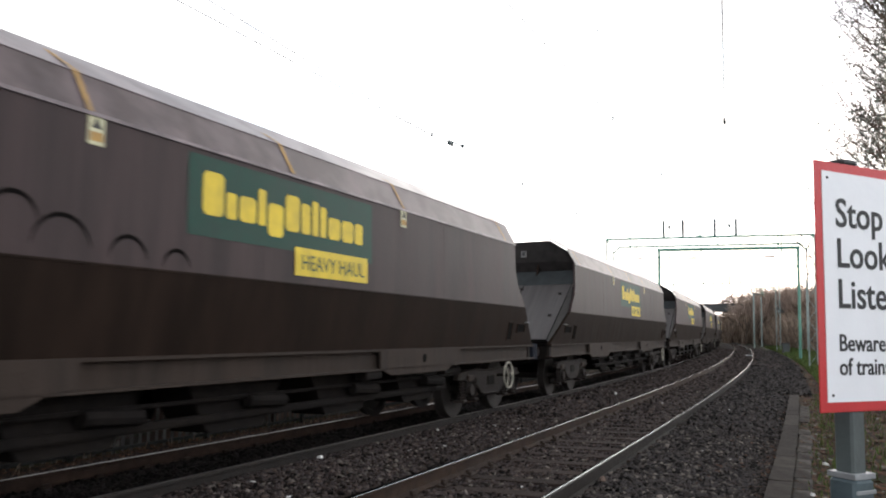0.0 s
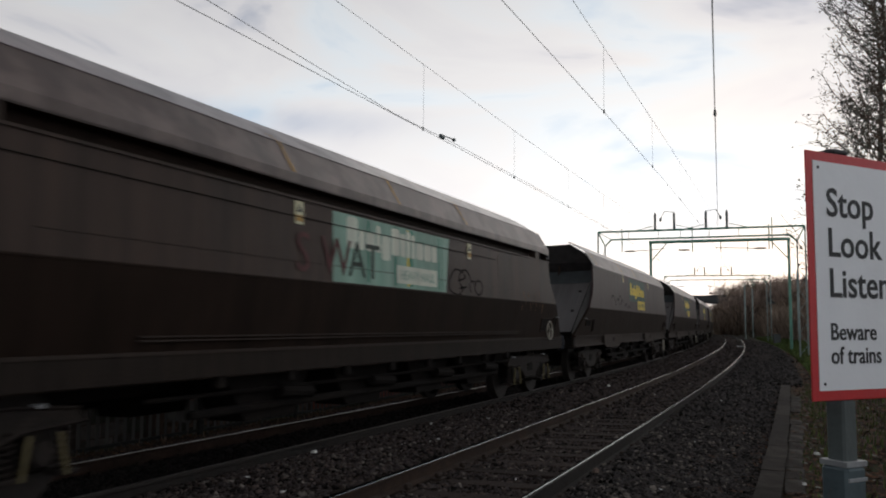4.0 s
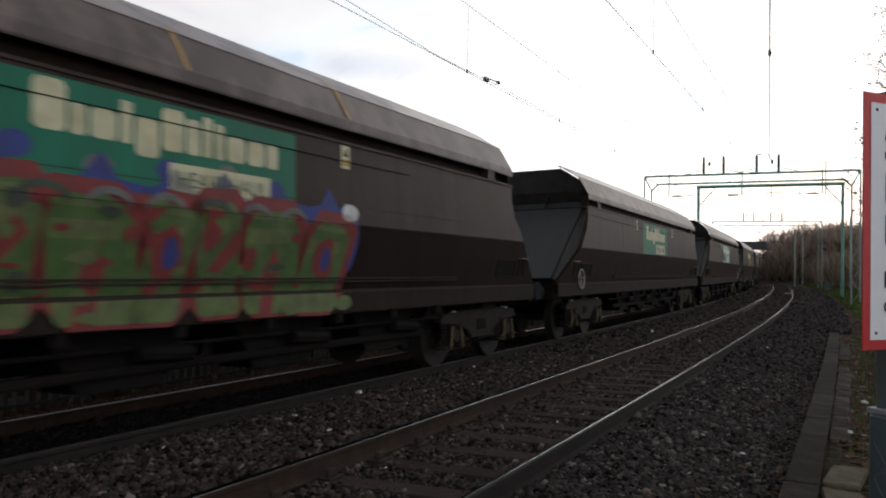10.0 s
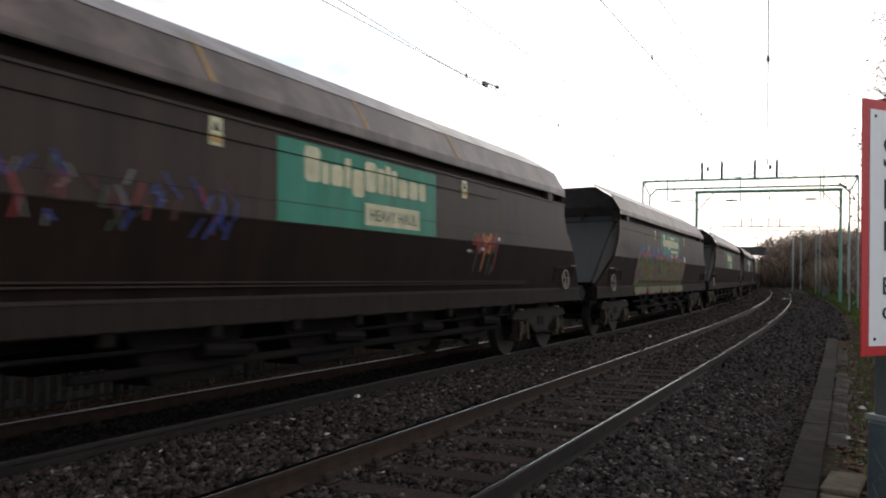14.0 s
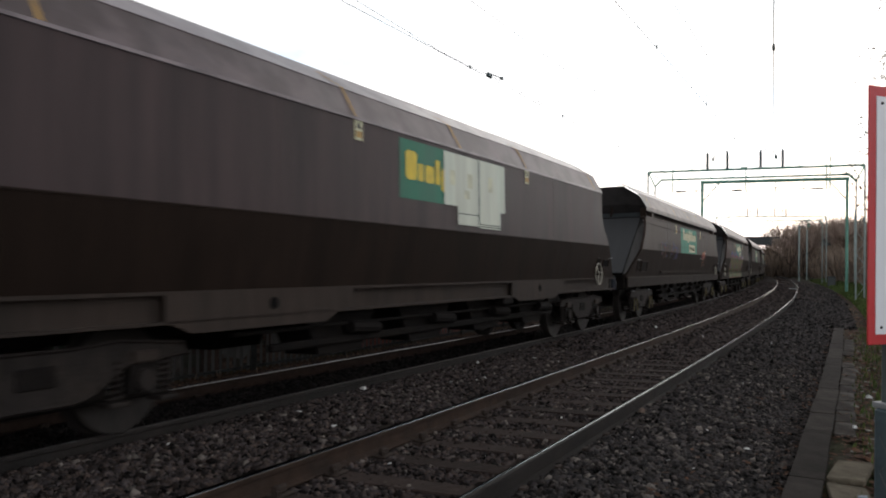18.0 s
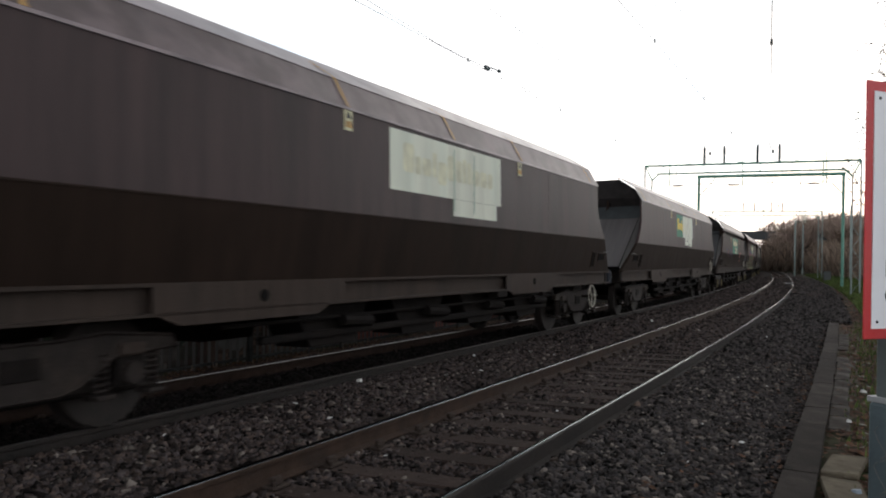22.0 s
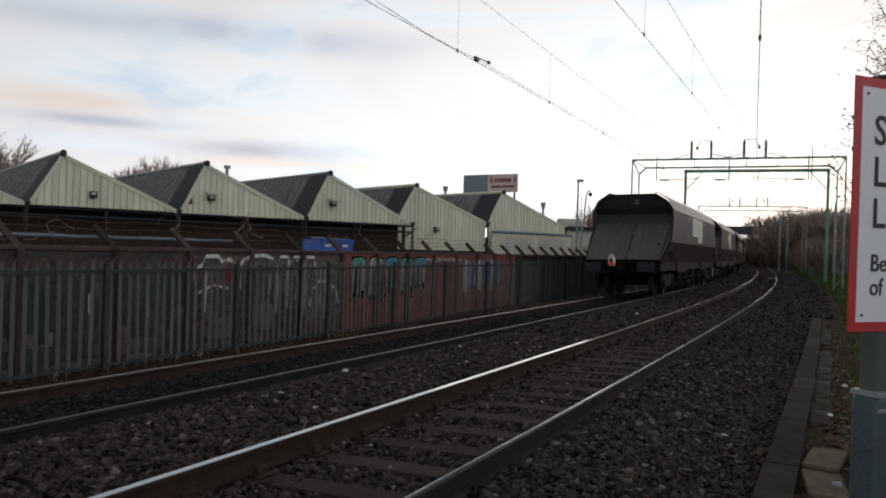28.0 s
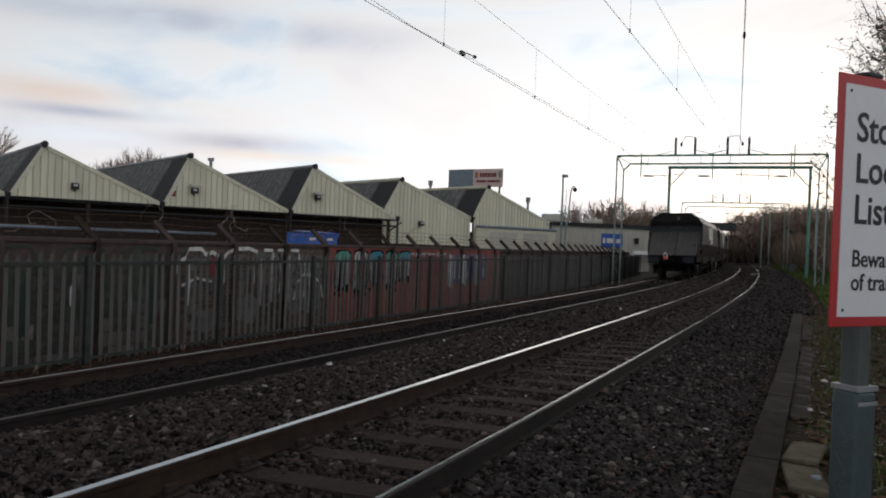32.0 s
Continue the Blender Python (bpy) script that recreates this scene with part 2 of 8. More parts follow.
material("chair_iron", (0.038, 0.028, 0.023), 0.85, var=0.3, bump=0.4, spec=0.15)
material("concrete", (0.034, 0.029, 0.026), 0.92, var=0.4, scale=6, bump=0.45, bump_scale=50, objrand=0.3, second=(0.023, 0.021, 0.019), mask_scale=2.2, spec=0.06, amount=0.85)
material("wagon_paint", (0.0415, 0.0272, 0.0215), 0.55, var=0.28, scale=5, bump=0.12, bump_scale=9, second=(0.024, 0.0165, 0.0135), streak=True, mask_scale=2.2, objrand=0.1, spec=0.17, amount=0.8)
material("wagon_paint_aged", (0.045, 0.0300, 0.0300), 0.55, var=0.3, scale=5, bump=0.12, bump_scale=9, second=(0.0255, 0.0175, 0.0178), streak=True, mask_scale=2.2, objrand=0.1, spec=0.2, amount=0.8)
# darker paint below the crease, with the downward-facing shade mixed into it
material("wagon_paint_shaded", (0.0195, 0.0125, 0.0095), 0.6, var=0.2, scale=5, bump=0.12, bump_scale=9, second=(0.0105, 0.0072, 0.0056), streak=True, mask_scale=2.0, objrand=0.1, spec=0.05)
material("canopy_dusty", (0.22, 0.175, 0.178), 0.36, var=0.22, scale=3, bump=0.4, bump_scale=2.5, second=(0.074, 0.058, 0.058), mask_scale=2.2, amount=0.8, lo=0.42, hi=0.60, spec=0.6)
# shaded copies of the canopy colours, for the steep lower facet
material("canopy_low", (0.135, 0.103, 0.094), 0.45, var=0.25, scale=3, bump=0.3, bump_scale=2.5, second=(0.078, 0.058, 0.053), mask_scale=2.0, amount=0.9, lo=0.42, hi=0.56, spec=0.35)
material("canopy_smooth_shaded", (0.122, 0.094, 0.096), 0.45, var=0.22, scale=3, bump=0.3, bump_scale=2.5, second=(0.068, 0.051, 0.050), mask_scale=2.0, amount=0.9, lo=0.42, hi=0.58, spec=0.3)
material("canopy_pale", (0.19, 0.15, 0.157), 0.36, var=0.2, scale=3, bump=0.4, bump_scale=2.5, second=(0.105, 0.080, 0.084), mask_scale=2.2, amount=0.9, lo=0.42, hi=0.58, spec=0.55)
material("chute_steel", (0.100, 0.092, 0.092), 0.5, metal=0.35, var=0.32, scale=14, bump=0.15, bump_scale=12, second=(0.048, 0.042, 0.042), mask_scale=7, streak="slope")
# end plate colour with the hood's shadow worked in
material("hood_shade", (0.026, 0.0230, 0.0225), 0.75, var=0.25, scale=5, bump=0.15, second=(0.018, 0.016, 0.016), mask_scale=3, spec=0.12)
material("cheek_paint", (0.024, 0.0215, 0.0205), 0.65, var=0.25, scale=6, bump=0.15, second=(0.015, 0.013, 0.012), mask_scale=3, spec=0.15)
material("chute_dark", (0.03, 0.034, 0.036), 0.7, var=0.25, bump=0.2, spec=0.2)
material("solebar_rust", (0.034, 0.024, 0.019), 0.8, var=0.3, scale=7, bump=0.3, second=(0.025, 0.020, 0.017), streak=True, spec=0.2)
# darker brown than the solebar, for the slotted wagons' skirts
material("skirt_dark", (0.021, 0.0155, 0.0125), 0.8, var=0.3, scale=7, bump=0.3, second=(0.014, 0.011, 0.0095), streak=True, spec=0.12)
# near-black gear colour that takes in the shade beneath the wagons
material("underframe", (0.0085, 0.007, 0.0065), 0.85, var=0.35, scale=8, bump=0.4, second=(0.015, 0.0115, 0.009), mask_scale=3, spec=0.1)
material("bogie_grime", (0.020, 0.016, 0.0145), 0.8, var=0.35, scale=8, bump=0.4, second=(0.031, 0.024, 0.019), mask_scale=3, spec=0.15)
material("wheel_steel", (0.024, 0.020, 0.018), 0.7, var=0.3, bump=0.2, spec=0.2)
material("wheel_cream", (0.30, 0.28, 0.23), 0.7, var=0.3, bump=0.1)
material("rust_red", (0.10, 0.042, 0.018), 0.85, var=0.4, scale=10, bump=0.3)
# housing colour raised to carry the highlight seen on the buffers
material("buffer_lit", (0.046, 0.037, 0.037), 0.55, var=0.3, bump=0.15, second=(0.022, 0.018, 0.018), mask_scale=6, spec=0.3)
material("buffer_black", (0.010, 0.013, 0.022), 0.5, var=0.25, bump=0.1, spec=0.25)
material("stripe_yellow", (0.42, 0.25, 0.07), 0.7, var=0.25, bump=0.1, second=(0.2, 0.14, 0.08), mask_scale=5)
material("spring_yellow", (0.13, 0.105, 0.045), 0.75, var=0.3, bump=0.2, second=(0.05, 0.04, 0.03), mask_scale=6)
material("livery_green", (0.006, 0.135, 0.078), 0.55, var=0.15, scale=4, bump=0.08, second=(0.03, 0.12, 0.08), streak=True, spec=0.3)
material("livery_green_dark", (0.004, 0.040, 0.027), 0.55, var=0.2, scale=4, bump=0.08, spec=0.3)
material("livery_green_faded", (0.18, 0.32, 0.25), 0.6, var=0.2, scale=4, bump=0.08, second=(0.27, 0.40, 0.33), streak=True, mask_scale=3)
material("livery_cream", (0.52, 0.50, 0.33), 0.6, var=0.15, bump=0.08, second=(0.42, 0.36, 0.2), mask_scale=4)
material("livery_yellow", (0.62, 0.46, 0.03), 0.6, var=0.15, bump=0.08)
material("livery_pale", (0.60, 0.62, 0.52), 0.65, var=0.14, bump=0.08, second=(0.46, 0.52, 0.44), mask_scale=3, streak=True)
material("livery_ghost", (0.55, 0.55, 0.40), 0.65, var=0.2, bump=0.08)
material("letter_green", (0.02, 0.06, 0.04), 0.6, bump=0.05)
material("paint_white", (0.72, 0.72, 0.70), 0.5, var=0.12, bump=0.08, second=(0.5, 0.5, 0.48), mask_scale=5, amount=0.4)
material("paint_red", (0.50, 0.02, 0.025), 0.45, var=0.12, bump=0.05, second=(0.35, 0.03, 0.03), mask_scale=6)
material("paint_blue", (0.02, 0.10, 0.42), 0.5, var=0.2, bump=0.1)
material("paint_black", (0.015, 0.015, 0.017), 0.6, bump=0.05)
material("graffiti_green", (0.050, 0.105, 0.022), 0.65, var=0.3, bump=0.05, second=(0.085, 0.10, 0.04), mask_scale=3)
material("graffiti_red", (0.17, 0.020, 0.020), 0.65, var=0.25, bump=0.05)
material("graffiti_orange", (0.40, 0.13, 0.04), 0.65, var=0.25, bump=0.05)
material("graffiti_blue", (0.022, 0.036, 0.18), 0.65, var=0.25, bump=0.05)
material("graffiti_dull", (0.040, 0.054, 0.036), 0.8, var=0.4, bump=0.1, second=(0.072, 0.070, 0.062), mask_scale=2)
material("graffiti_grey", (0.135, 0.13, 0.127), 0.8, var=0.35, bump=0.1, second=(0.11, 0.10, 0.10), mask_scale=3)
material("coping_brown", (0.070, 0.047, 0.041), 0.9, var=0.3, bump=0.4)
material("graffiti_faint", (0.085, 0.026, 0.027), 0.8, var=0.4, bump=0.05)
material("graffiti_silver", (0.50, 0.50, 0.51), 0.65, metal=0.0, var=0.25, bump=0.05)
material("graffiti_lime", (0.090, 0.125, 0.037), 0.65, var=0.3, bump=0.05, second=(0.125, 0.118, 0.058), mask_scale=4)
material("graffiti_pale", (0.55, 0.55, 0.53), 0.7, var=0.25, bump=0.05)
material("graffiti_chrome", (0.27, 0.27, 0.28), 0.6, var=0.35, scale=9, bump=0.05, second=(0.16, 0.15, 0.16), mask_scale=5)
material("graffiti_mint", (0.07, 0.30, 0.22), 0.7, var=0.3, bump=0.05, second=(0.05, 0.22, 0.34), mask_scale=4)
material("graffiti_teal", (0.035, 0.25, 0.33), 0.7, var=0.25, bump=0.05)
material("graffiti_black", (0.006, 0.005, 0.005), 0.8, var=0.3, bump=0.05, spec=0.03)
material("graffiti_dark", (0.02, 0.035, 0.025), 0.7, var=0.25, bump=0.05)
material("lamp_red", (0.5, 0.02, 0.02), 0.3, bump=0.0, emit=0.15)
material("fence_steel", (0.150, 0.147, 0.141), 0.75, metal=0.2, var=0.25, scale=6, bump=0.2, second=(0.075, 0.062, 0.052), mask_scale=3, objrand=0.2, streak=True)
material("brick_old", (0.125, 0.088, 0.072), 0.92, var=0.3, scale=12, bump=0.5, objrand=0.35, second=(0.09, 0.07, 0.055), mask_scale=5, spec=0.2)
material("brick_mossy", (0.075, 0.072, 0.062), 0.92, var=0.35, scale=12, bump=0.5, second=(0.042, 0.052, 0.036), mask_scale=1.2, spec=0.2)
material("block_pale", (0.125, 0.112, 0.104), 0.92, var=0.35, scale=9, bump=0.4, objrand=0.4, second=(0.075, 0.072, 0.062), mask_scale=2.5, spec=0.2)
material("livery_green_mid", (0.016, 0.17, 0.108), 0.55, var=0.2, scale=6, bump=0.08, second=(0.05, 0.22, 0.15), streak=True, mask_scale=4, spec=0.3)
material("rail_dark", (0.050, 0.052, 0.051), 0.8, var=0.3, bump=0.2, spec=0.2)
material("wall_render", (0.26, 0.066, 0.05), 0.92, var=0.3, scale=5, bump=0.4, second=(0.075, 0.05, 0.045), mask_scale=1.2)
material("cladding_cream", (0.70, 0.68, 0.53), 0.6, var=0.1, scale=3, bump=0.1, second=(0.58, 0.55, 0.43), streak=True, mask_scale=1.5, objrand=0.08, amount=0.6)
material("cladding_trim", (0.62, 0.595, 0.465), 0.6, var=0.12, bump=0.1)
material("roof_asbestos", (0.115, 0.115, 0.112), 0.85, var=0.35, scale=5, bump=0.4, second=(0.20, 0.20, 0.19), mask_scale=2)
material("roof_pale", (0.20, 0.205, 0.20), 0.8, var=0.35, scale=5, bump=0.3, second=(0.11, 0.11, 0.105), mask_scale=3)
material("roof_felt", (0.028, 0.028, 0.03), 0.85, var=0.3, bump=0.3)
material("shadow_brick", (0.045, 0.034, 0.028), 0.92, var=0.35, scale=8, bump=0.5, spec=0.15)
material("galvanised", (0.30, 0.31, 0.32), 0.55, metal=0.6, var=0.2, scale=8, bump=0.15, second=(0.2, 0.2, 0.2), mask_scale=4)
material("post_grey", (0.066, 0.079, 0.079), 0.6, var=0.25, scale=8, bump=0.15, second=(0.06, 0.06, 0.055), mask_scale=4)
material("post_sleeve", (0.072, 0.098, 0.110), 0.5, metal=0.3, var=0.25, scale=8, bump=0.15, second=(0.06, 0.082, 0.09), mask_scale=4)
material("mast_steel", (0.25, 0.30, 0.29), 0.7, metal=0.1, var=0.2, bump=0.15)
material("mast_green", (0.12, 0.28, 0.22), 0.7, metal=0.0, var=0.2, bump=0.15)
material("insulator", (0.045, 0.07, 0.075), 0.4, bump=0.05)
material("wire_copper", (0.075, 0.10, 0.095), 0.6, metal=0.5, bump=0.0)
material("bark", (0.065, 0.05, 0.04), 0.95, var=0.35, scale=6, bump=0.6, bump_scale=20, spec=0.1)
material("twig", (0.10, 0.07, 0.052), 0.95, var=0.3, bump=0.0, island=0.35, spec=0.1)
material("twig_pale", (0.30, 0.23, 0.19), 0.95, var=0.3, bump=0.0, island=0.35, spec=0.1)
material("leaf_dry", (0.15, 0.155, 0.13), 0.85, var=0.3, bump=0.0, island=0.5)
material("bramble", (0.20, 0.155, 0.122), 0.95, var=0.4, bump=0.0, island=0.6, second=(0.17, 0.112, 0.078), mask_scale=0.5, spec=0.1)
material("lorry_red", (0.23, 0.022, 0.022), 0.5, var=0.15, bump=0.05, second=(0.22, 0.03, 0.03), mask_scale=1.5)
material("lorry_pale", (0.50, 0.54, 0.60), 0.5, var=0.12, bump=0.05)
material("bridge_dark", (0.050, 0.054, 0.056), 0.9, var=0.3, bump=0.4)
material("bridge_grey", (0.058, 0.060, 0.060), 0.85, var=0.3, bump=0.3, spec=0.2)
material("billboard_grey", (0.19, 0.235, 0.28), 0.7, var=0.2, bump=0.1)
material("billboard_pink", (0.60, 0.47, 0.43), 0.6, var=0.12, bump=0.05)
material("shop_white", (0.52, 0.50, 0.44), 0.75, var=0.12, bump=0.1, second=(0.4, 0.38, 0.33), streak=True, mask_scale=2)
material("sign_white", (0.78, 0.79, 0.82), 0.42, var=0.06, scale=3, bump=0.04, second=(0.55, 0.56, 0.58), mask_scale=3, amount=0.35)
material("stone_pale", (0.125, 0.108, 0.095), 0.85, var=0.3, bump=0.3, island=0.6, spec=0.15)
material("litter_white", (0.6, 0.6, 0.58), 0.7, bump=0.2)


# ---------------------------------------------------------------- mesh building
class Shape:
    """Collects points and faces for one mesh."""

    def __init__(self):
        self.v, self.f = [], []

    def face(self, *pts):
        k = len(self.v)
        self.v += [tuple(p) for p in pts]
        self.f.append(tuple(range(k, k + len(pts))))
        return self

    def grid(self, rows, closed=False):
        """Quads between rows of points."""
        k, n = len(self.v), len(rows[0])
        for r in rows:
            self.v += [tuple(p) for p in r]
        for a in range(len(rows) - 1):
            for b in range(n if closed else n - 1):
                c = (b + 1) % n
                self.f.append((k + a * n + b, k + a * n + c, k + (a + 1) * n + c, k + (a + 1) * n + b))
        return self

    def box(self, x0, x1, y0, y1, z0, z1, bev=0.0):
        if x1 < x0:
            x0, x1 = x1, x0
        if y1 < y0:
            y0, y1 = y1, y0
        b = min(bev, (x1 - x0) * 0.4, (y1 - y0) * 0.4, (z1 - z0) * 0.4)
        if b <= 0:
            k = len(self.v)
            self.v += [(x, y, z) for z in (z0, z1) for y in (y0, y1) for x in (x0, x1)]
            self.f += [tuple(k + i for i in q) for q in ((0, 2, 3, 1), (4, 5, 7, 6), (0, 1, 5, 4), (2, 6, 7, 3), (0, 4, 6, 2), (1, 3, 7, 5))]
            return self
        def ring(z, i):
            return [(x0 + i + b, y0 + i, z), (x1 - i - b, y0 + i, z), (x1 - i, y0 + i + b, z), (x1 - i, y1 - i - b, z),
                    (x1 - i - b, y1 - i, z), (x0 + i + b, y1 - i, z), (x0 + i, y1 - i - b, z), (x0 + i, y0 + i + b, z)]
        rows = [ring(z0, b * 0.6), ring(z0 + b, 0), ring(z1 - b, 0), ring(z1, b * 0.6)]
        self.grid(rows, True)
        self.face(*reversed(rows[0]))
        self.face(*rows[3])
        return self

    def prism(self, outline, a, b, axis="y", caps=True):
        """An outline of two-dimensional points drawn out from a to b along an axis."""
        def put(p, q):
            return {"y": (p[0], q, p[1]), "x": (q, p[0], p[1]), "z": (p[0], p[1], q)}[axis]
        r0, r1 = [put(p, a) for p in outline], [put(p, b) for p in outline]
        self.grid([r0, r1], True)
        if caps:
            self.face(*reversed(r0))
            self.face(*r1)
        return self

    def tube(self, pts, r0, r1=None, n=6, caps=True):
        """A round bar along points."""
        pts = [Vector(p) for p in pts]
        r1 = r0 if r1 is None else r1
        rows = []
        for i, p in enumerate(pts):
            d = (pts[min(i + 1, len(pts) - 1)] - pts[max(i - 1, 0)]).normalized()
            side = d.cross(Vector((0, 0, 1)))
            side = side.normalized() if side.length > 1e-4 else Vector((1, 0, 0))
            up = side.cross(d)
            r = r0 + (r1 - r0) * i / max(1, len(pts) - 1)
            rows.append([p + (side * math.cos(a) + up * math.sin(a)) * r for a in [2 * math.pi * k / n for k in range(n)]])
        self.grid(rows, True)
        if caps:
            self.face(*reversed(rows[0]))
            self.face(*rows[-1])
        return self

    def lathe(self, profile, axis_from, axis_dir, n=16):
        """A profile of (distance along, radius) turned about an axis."""
        o, d = Vector(axis_from), Vector(axis_dir).normalized()
        a = d.cross(Vector((0, 0, 1)))
        a = a.normalized() if a.length > 1e-3 else Vector((1, 0, 0))
        b = d.cross(a)
        rows = [[o + d * t + (a * math.cos(2 * math.pi * k / n) + b * math.sin(2 * math.pi * k / n)) * r for k in range(n)] for t, r in profile]
        return self.grid(rows, True)

    def mesh(self, name, mat, smooth=False):
        me = bpy.data.meshes.new(name)
        me.from_pydata(self.v, [], self.f)
        me.materials.append(MATS[mat])
        if smooth:
            me.polygons.foreach_set("use_smooth", [True] * len(me.polygons))
            me.set_sharp_from_angle(angle=radians(40))
        me.update()
        return me


def part(name, shape, mat, parent=None, label="", smooth=False):
    """Links a shape as one mesh object under a thing or a part."""
    ob = new(name, shape.mesh(name, mat, smooth) if isinstance(shape, Shape) else shape)
    if parent is not None:
        ob.parent = parent
    if label:
        ob["label"] = label
    return ob


def thing(name, label, category, group="", kind="", at_pose=None):
    """An empty at the thing's base, to carry its parts."""
    ob = tagged(new(name), label, category, group, kind)
    ob.empty_display_size = 0.2
    if at_pose is not None:
        ob.matrix_world = at_pose
    return ob


def text_mesh(body, size, mat, name="lettering", weight=0.0):
    """Letters of the built-in font as a mesh, in the plane of x and y."""
    cu = bpy.data.curves.new(name, "FONT")
    cu.body, cu.size, cu.extrude = body, size, 0.0006
    cu.offset = weight
    cu.resolution_u = 3
    tmp = bpy.data.objects.new(name, cu)
    scene.collection.objects.link(tmp)
    me = bpy.data.meshes.new_from_object(tmp.evaluated_get(bpy.context.evaluated_depsgraph_get()))
    bpy.data.objects.remove(tmp)
    me.materials.clear()
    me.materials.append(MATS[mat])
    me.name = name
    return me


# ---------------------------------------------------------------- the line of the railway
KNOTS = [-400, -12, -4, 0, 5, 10, 18, 26, 35, 45, 55, 70, 90, 120, 160, 260, 300, 1300]
BEND = [0, 4.38, 5.08, 5.78, 6.48, 8.25, 12.28, 14.33, 14.08, 12.58, 10.46, 7.75, 6.0, 5.31, 5.14, 5.1, 0, 0]
STEP = 0.25
LINE_S = np.arange(-400, 1300, STEP)
bend = np.interp(LINE_S, KNOTS, BEND) * 1e-4
i0 = int(np.searchsorted(LINE_S, 0.0))
LINE_H = np.concatenate([[0], np.cumsum((bend[1:] + bend[:-1]) / 2 * STEP)])
LINE_H = LINE_H - LINE_H[i0] - 0.44908
LINE_X = np.concatenate([[0], np.cumsum(-(np.sin(LINE_H[1:]) + np.sin(LINE_H[:-1])) / 2 * STEP)])
LINE_Y = np.concatenate([[0], np.cumsum((np.cos(LINE_H[1:]) + np.cos(LINE_H[:-1])) / 2 * STEP)])
LINE_X += -3.1509 - LINE_X[i0]
LINE_Y -= LINE_Y[i0]
FAR, FAR_Z, CANT = -3.404, -0.070, 0.0308


def on_line(s, o=0.0, z=0.0):
    """A place s metres along the near track and o metres to its right."""
    h = float(np.interp(s, LINE_S, LINE_H))
    return Vector((float(np.interp(s, LINE_S, LINE_X)) + o * math.cos(h), float(np.interp(s, LINE_S, LINE_Y)) + o * math.sin(h), z))


def heading(s):
    return math.degrees(float(np.interp(s, LINE_S, LINE_H)))


def line_pose(s, o, z=0.0, turn=0.0, lean=0.0):
    """A pose whose x axis runs along the line and whose y axis points to its left."""
    p = on_line(s, o, z)
    return pose(p.x, p.y, p.z, lean, 0, heading(s) + 90 + turn)


def sweep(profile, stations, name, mat, parent=None, closed=True, smooth=False):
    """A cross-section of (offset, height) points drawn along the line."""
    sh = Shape()
    rows = [[on_line(s, o, z) for o, z in profile] for s in stations]
    sh.grid(rows, closed)
    if closed:
        sh.face(*rows[0])
        sh.face(*reversed(rows[-1]))
    return part(name, sh, mat, parent, smooth=smooth)


PROFILE_O = [-450, -60, -20, -8.0, -7.2, -6.9, -6.2, -5.7, -5.1, -4.75, -4.45, -4.1, -2.7, -2.45, -2.0, -1.4, -0.95, -0.62, 0.62, 0.95, 1.45, 1.95, 2.13, 2.56, 3.1, 3.8, 5.0, 8.0, 14.0, 30, 60, 450]
PROFILE_Z = [-0.9, -0.9, -0.9, -0.62, -0.55, -0.5, -0.44, -0.42, -0.36, -0.33, -0.26, -0.245, -0.235, -0.14, -0.11, -0.12, -0.10, -0.22, -0.20, -0.085, -0.11, -0.19, -0.24, -0.245, -0.24, -0.18, 0.0, 0.55, 1.6, 2.6, 3.0, 3.2]


def ground_z(o):
    return float(np.interp(o, PROFILE_O, PROFILE_Z))

# ---------------------------------------------------------------- ground
def build_ground():
    stations = list(np.concatenate([np.arange(-400, -30, 40), np.arange(-30, 60, 1.5), np.arange(60, 160, 5), np.arange(160, 400, 20), np.arange(400, 1300, 60)]))
    offsets = sorted(set(PROFILE_O) | {-3.4, -1.7, 0.0, 6.5, 11.0})
    rng = random.Random(4)
    sh = Shape()
    rows = []
    for s in stations:
        row = []
        for o in offsets:
            z = ground_z(o)
            if abs(o) < 12 and s < 60:
                z += rng.uniform(-0.012, 0.012)
            if o > 5 and s > 60:
                z += min(1.0, (s - 60) / 60) * min(3.0, (o - 5) * 0.35)
            row.append(on_line(s, o, z))
        rows.append(row)
    sh.grid(rows)
    me = sh.mesh("ground", "ballast_bed", True)
    me.materials.append(MATS["earth"])
    me.materials.append(MATS["bed_dirt_shaded"])
    n = len(offsets) - 1
    for i, p in enumerate(me.polygons):
        mid = (offsets[i % n] + offsets[i % n + 1]) / 2
        p.material_index = 2 if -4.2 < mid < -2.6 else 0 if -6.0 < mid < 2.6 else 1
    tagged(part("ground", me, None), "dark trackbed of stone ballast with earth and scrub beside it", "ground", kind="structure")


build_ground()


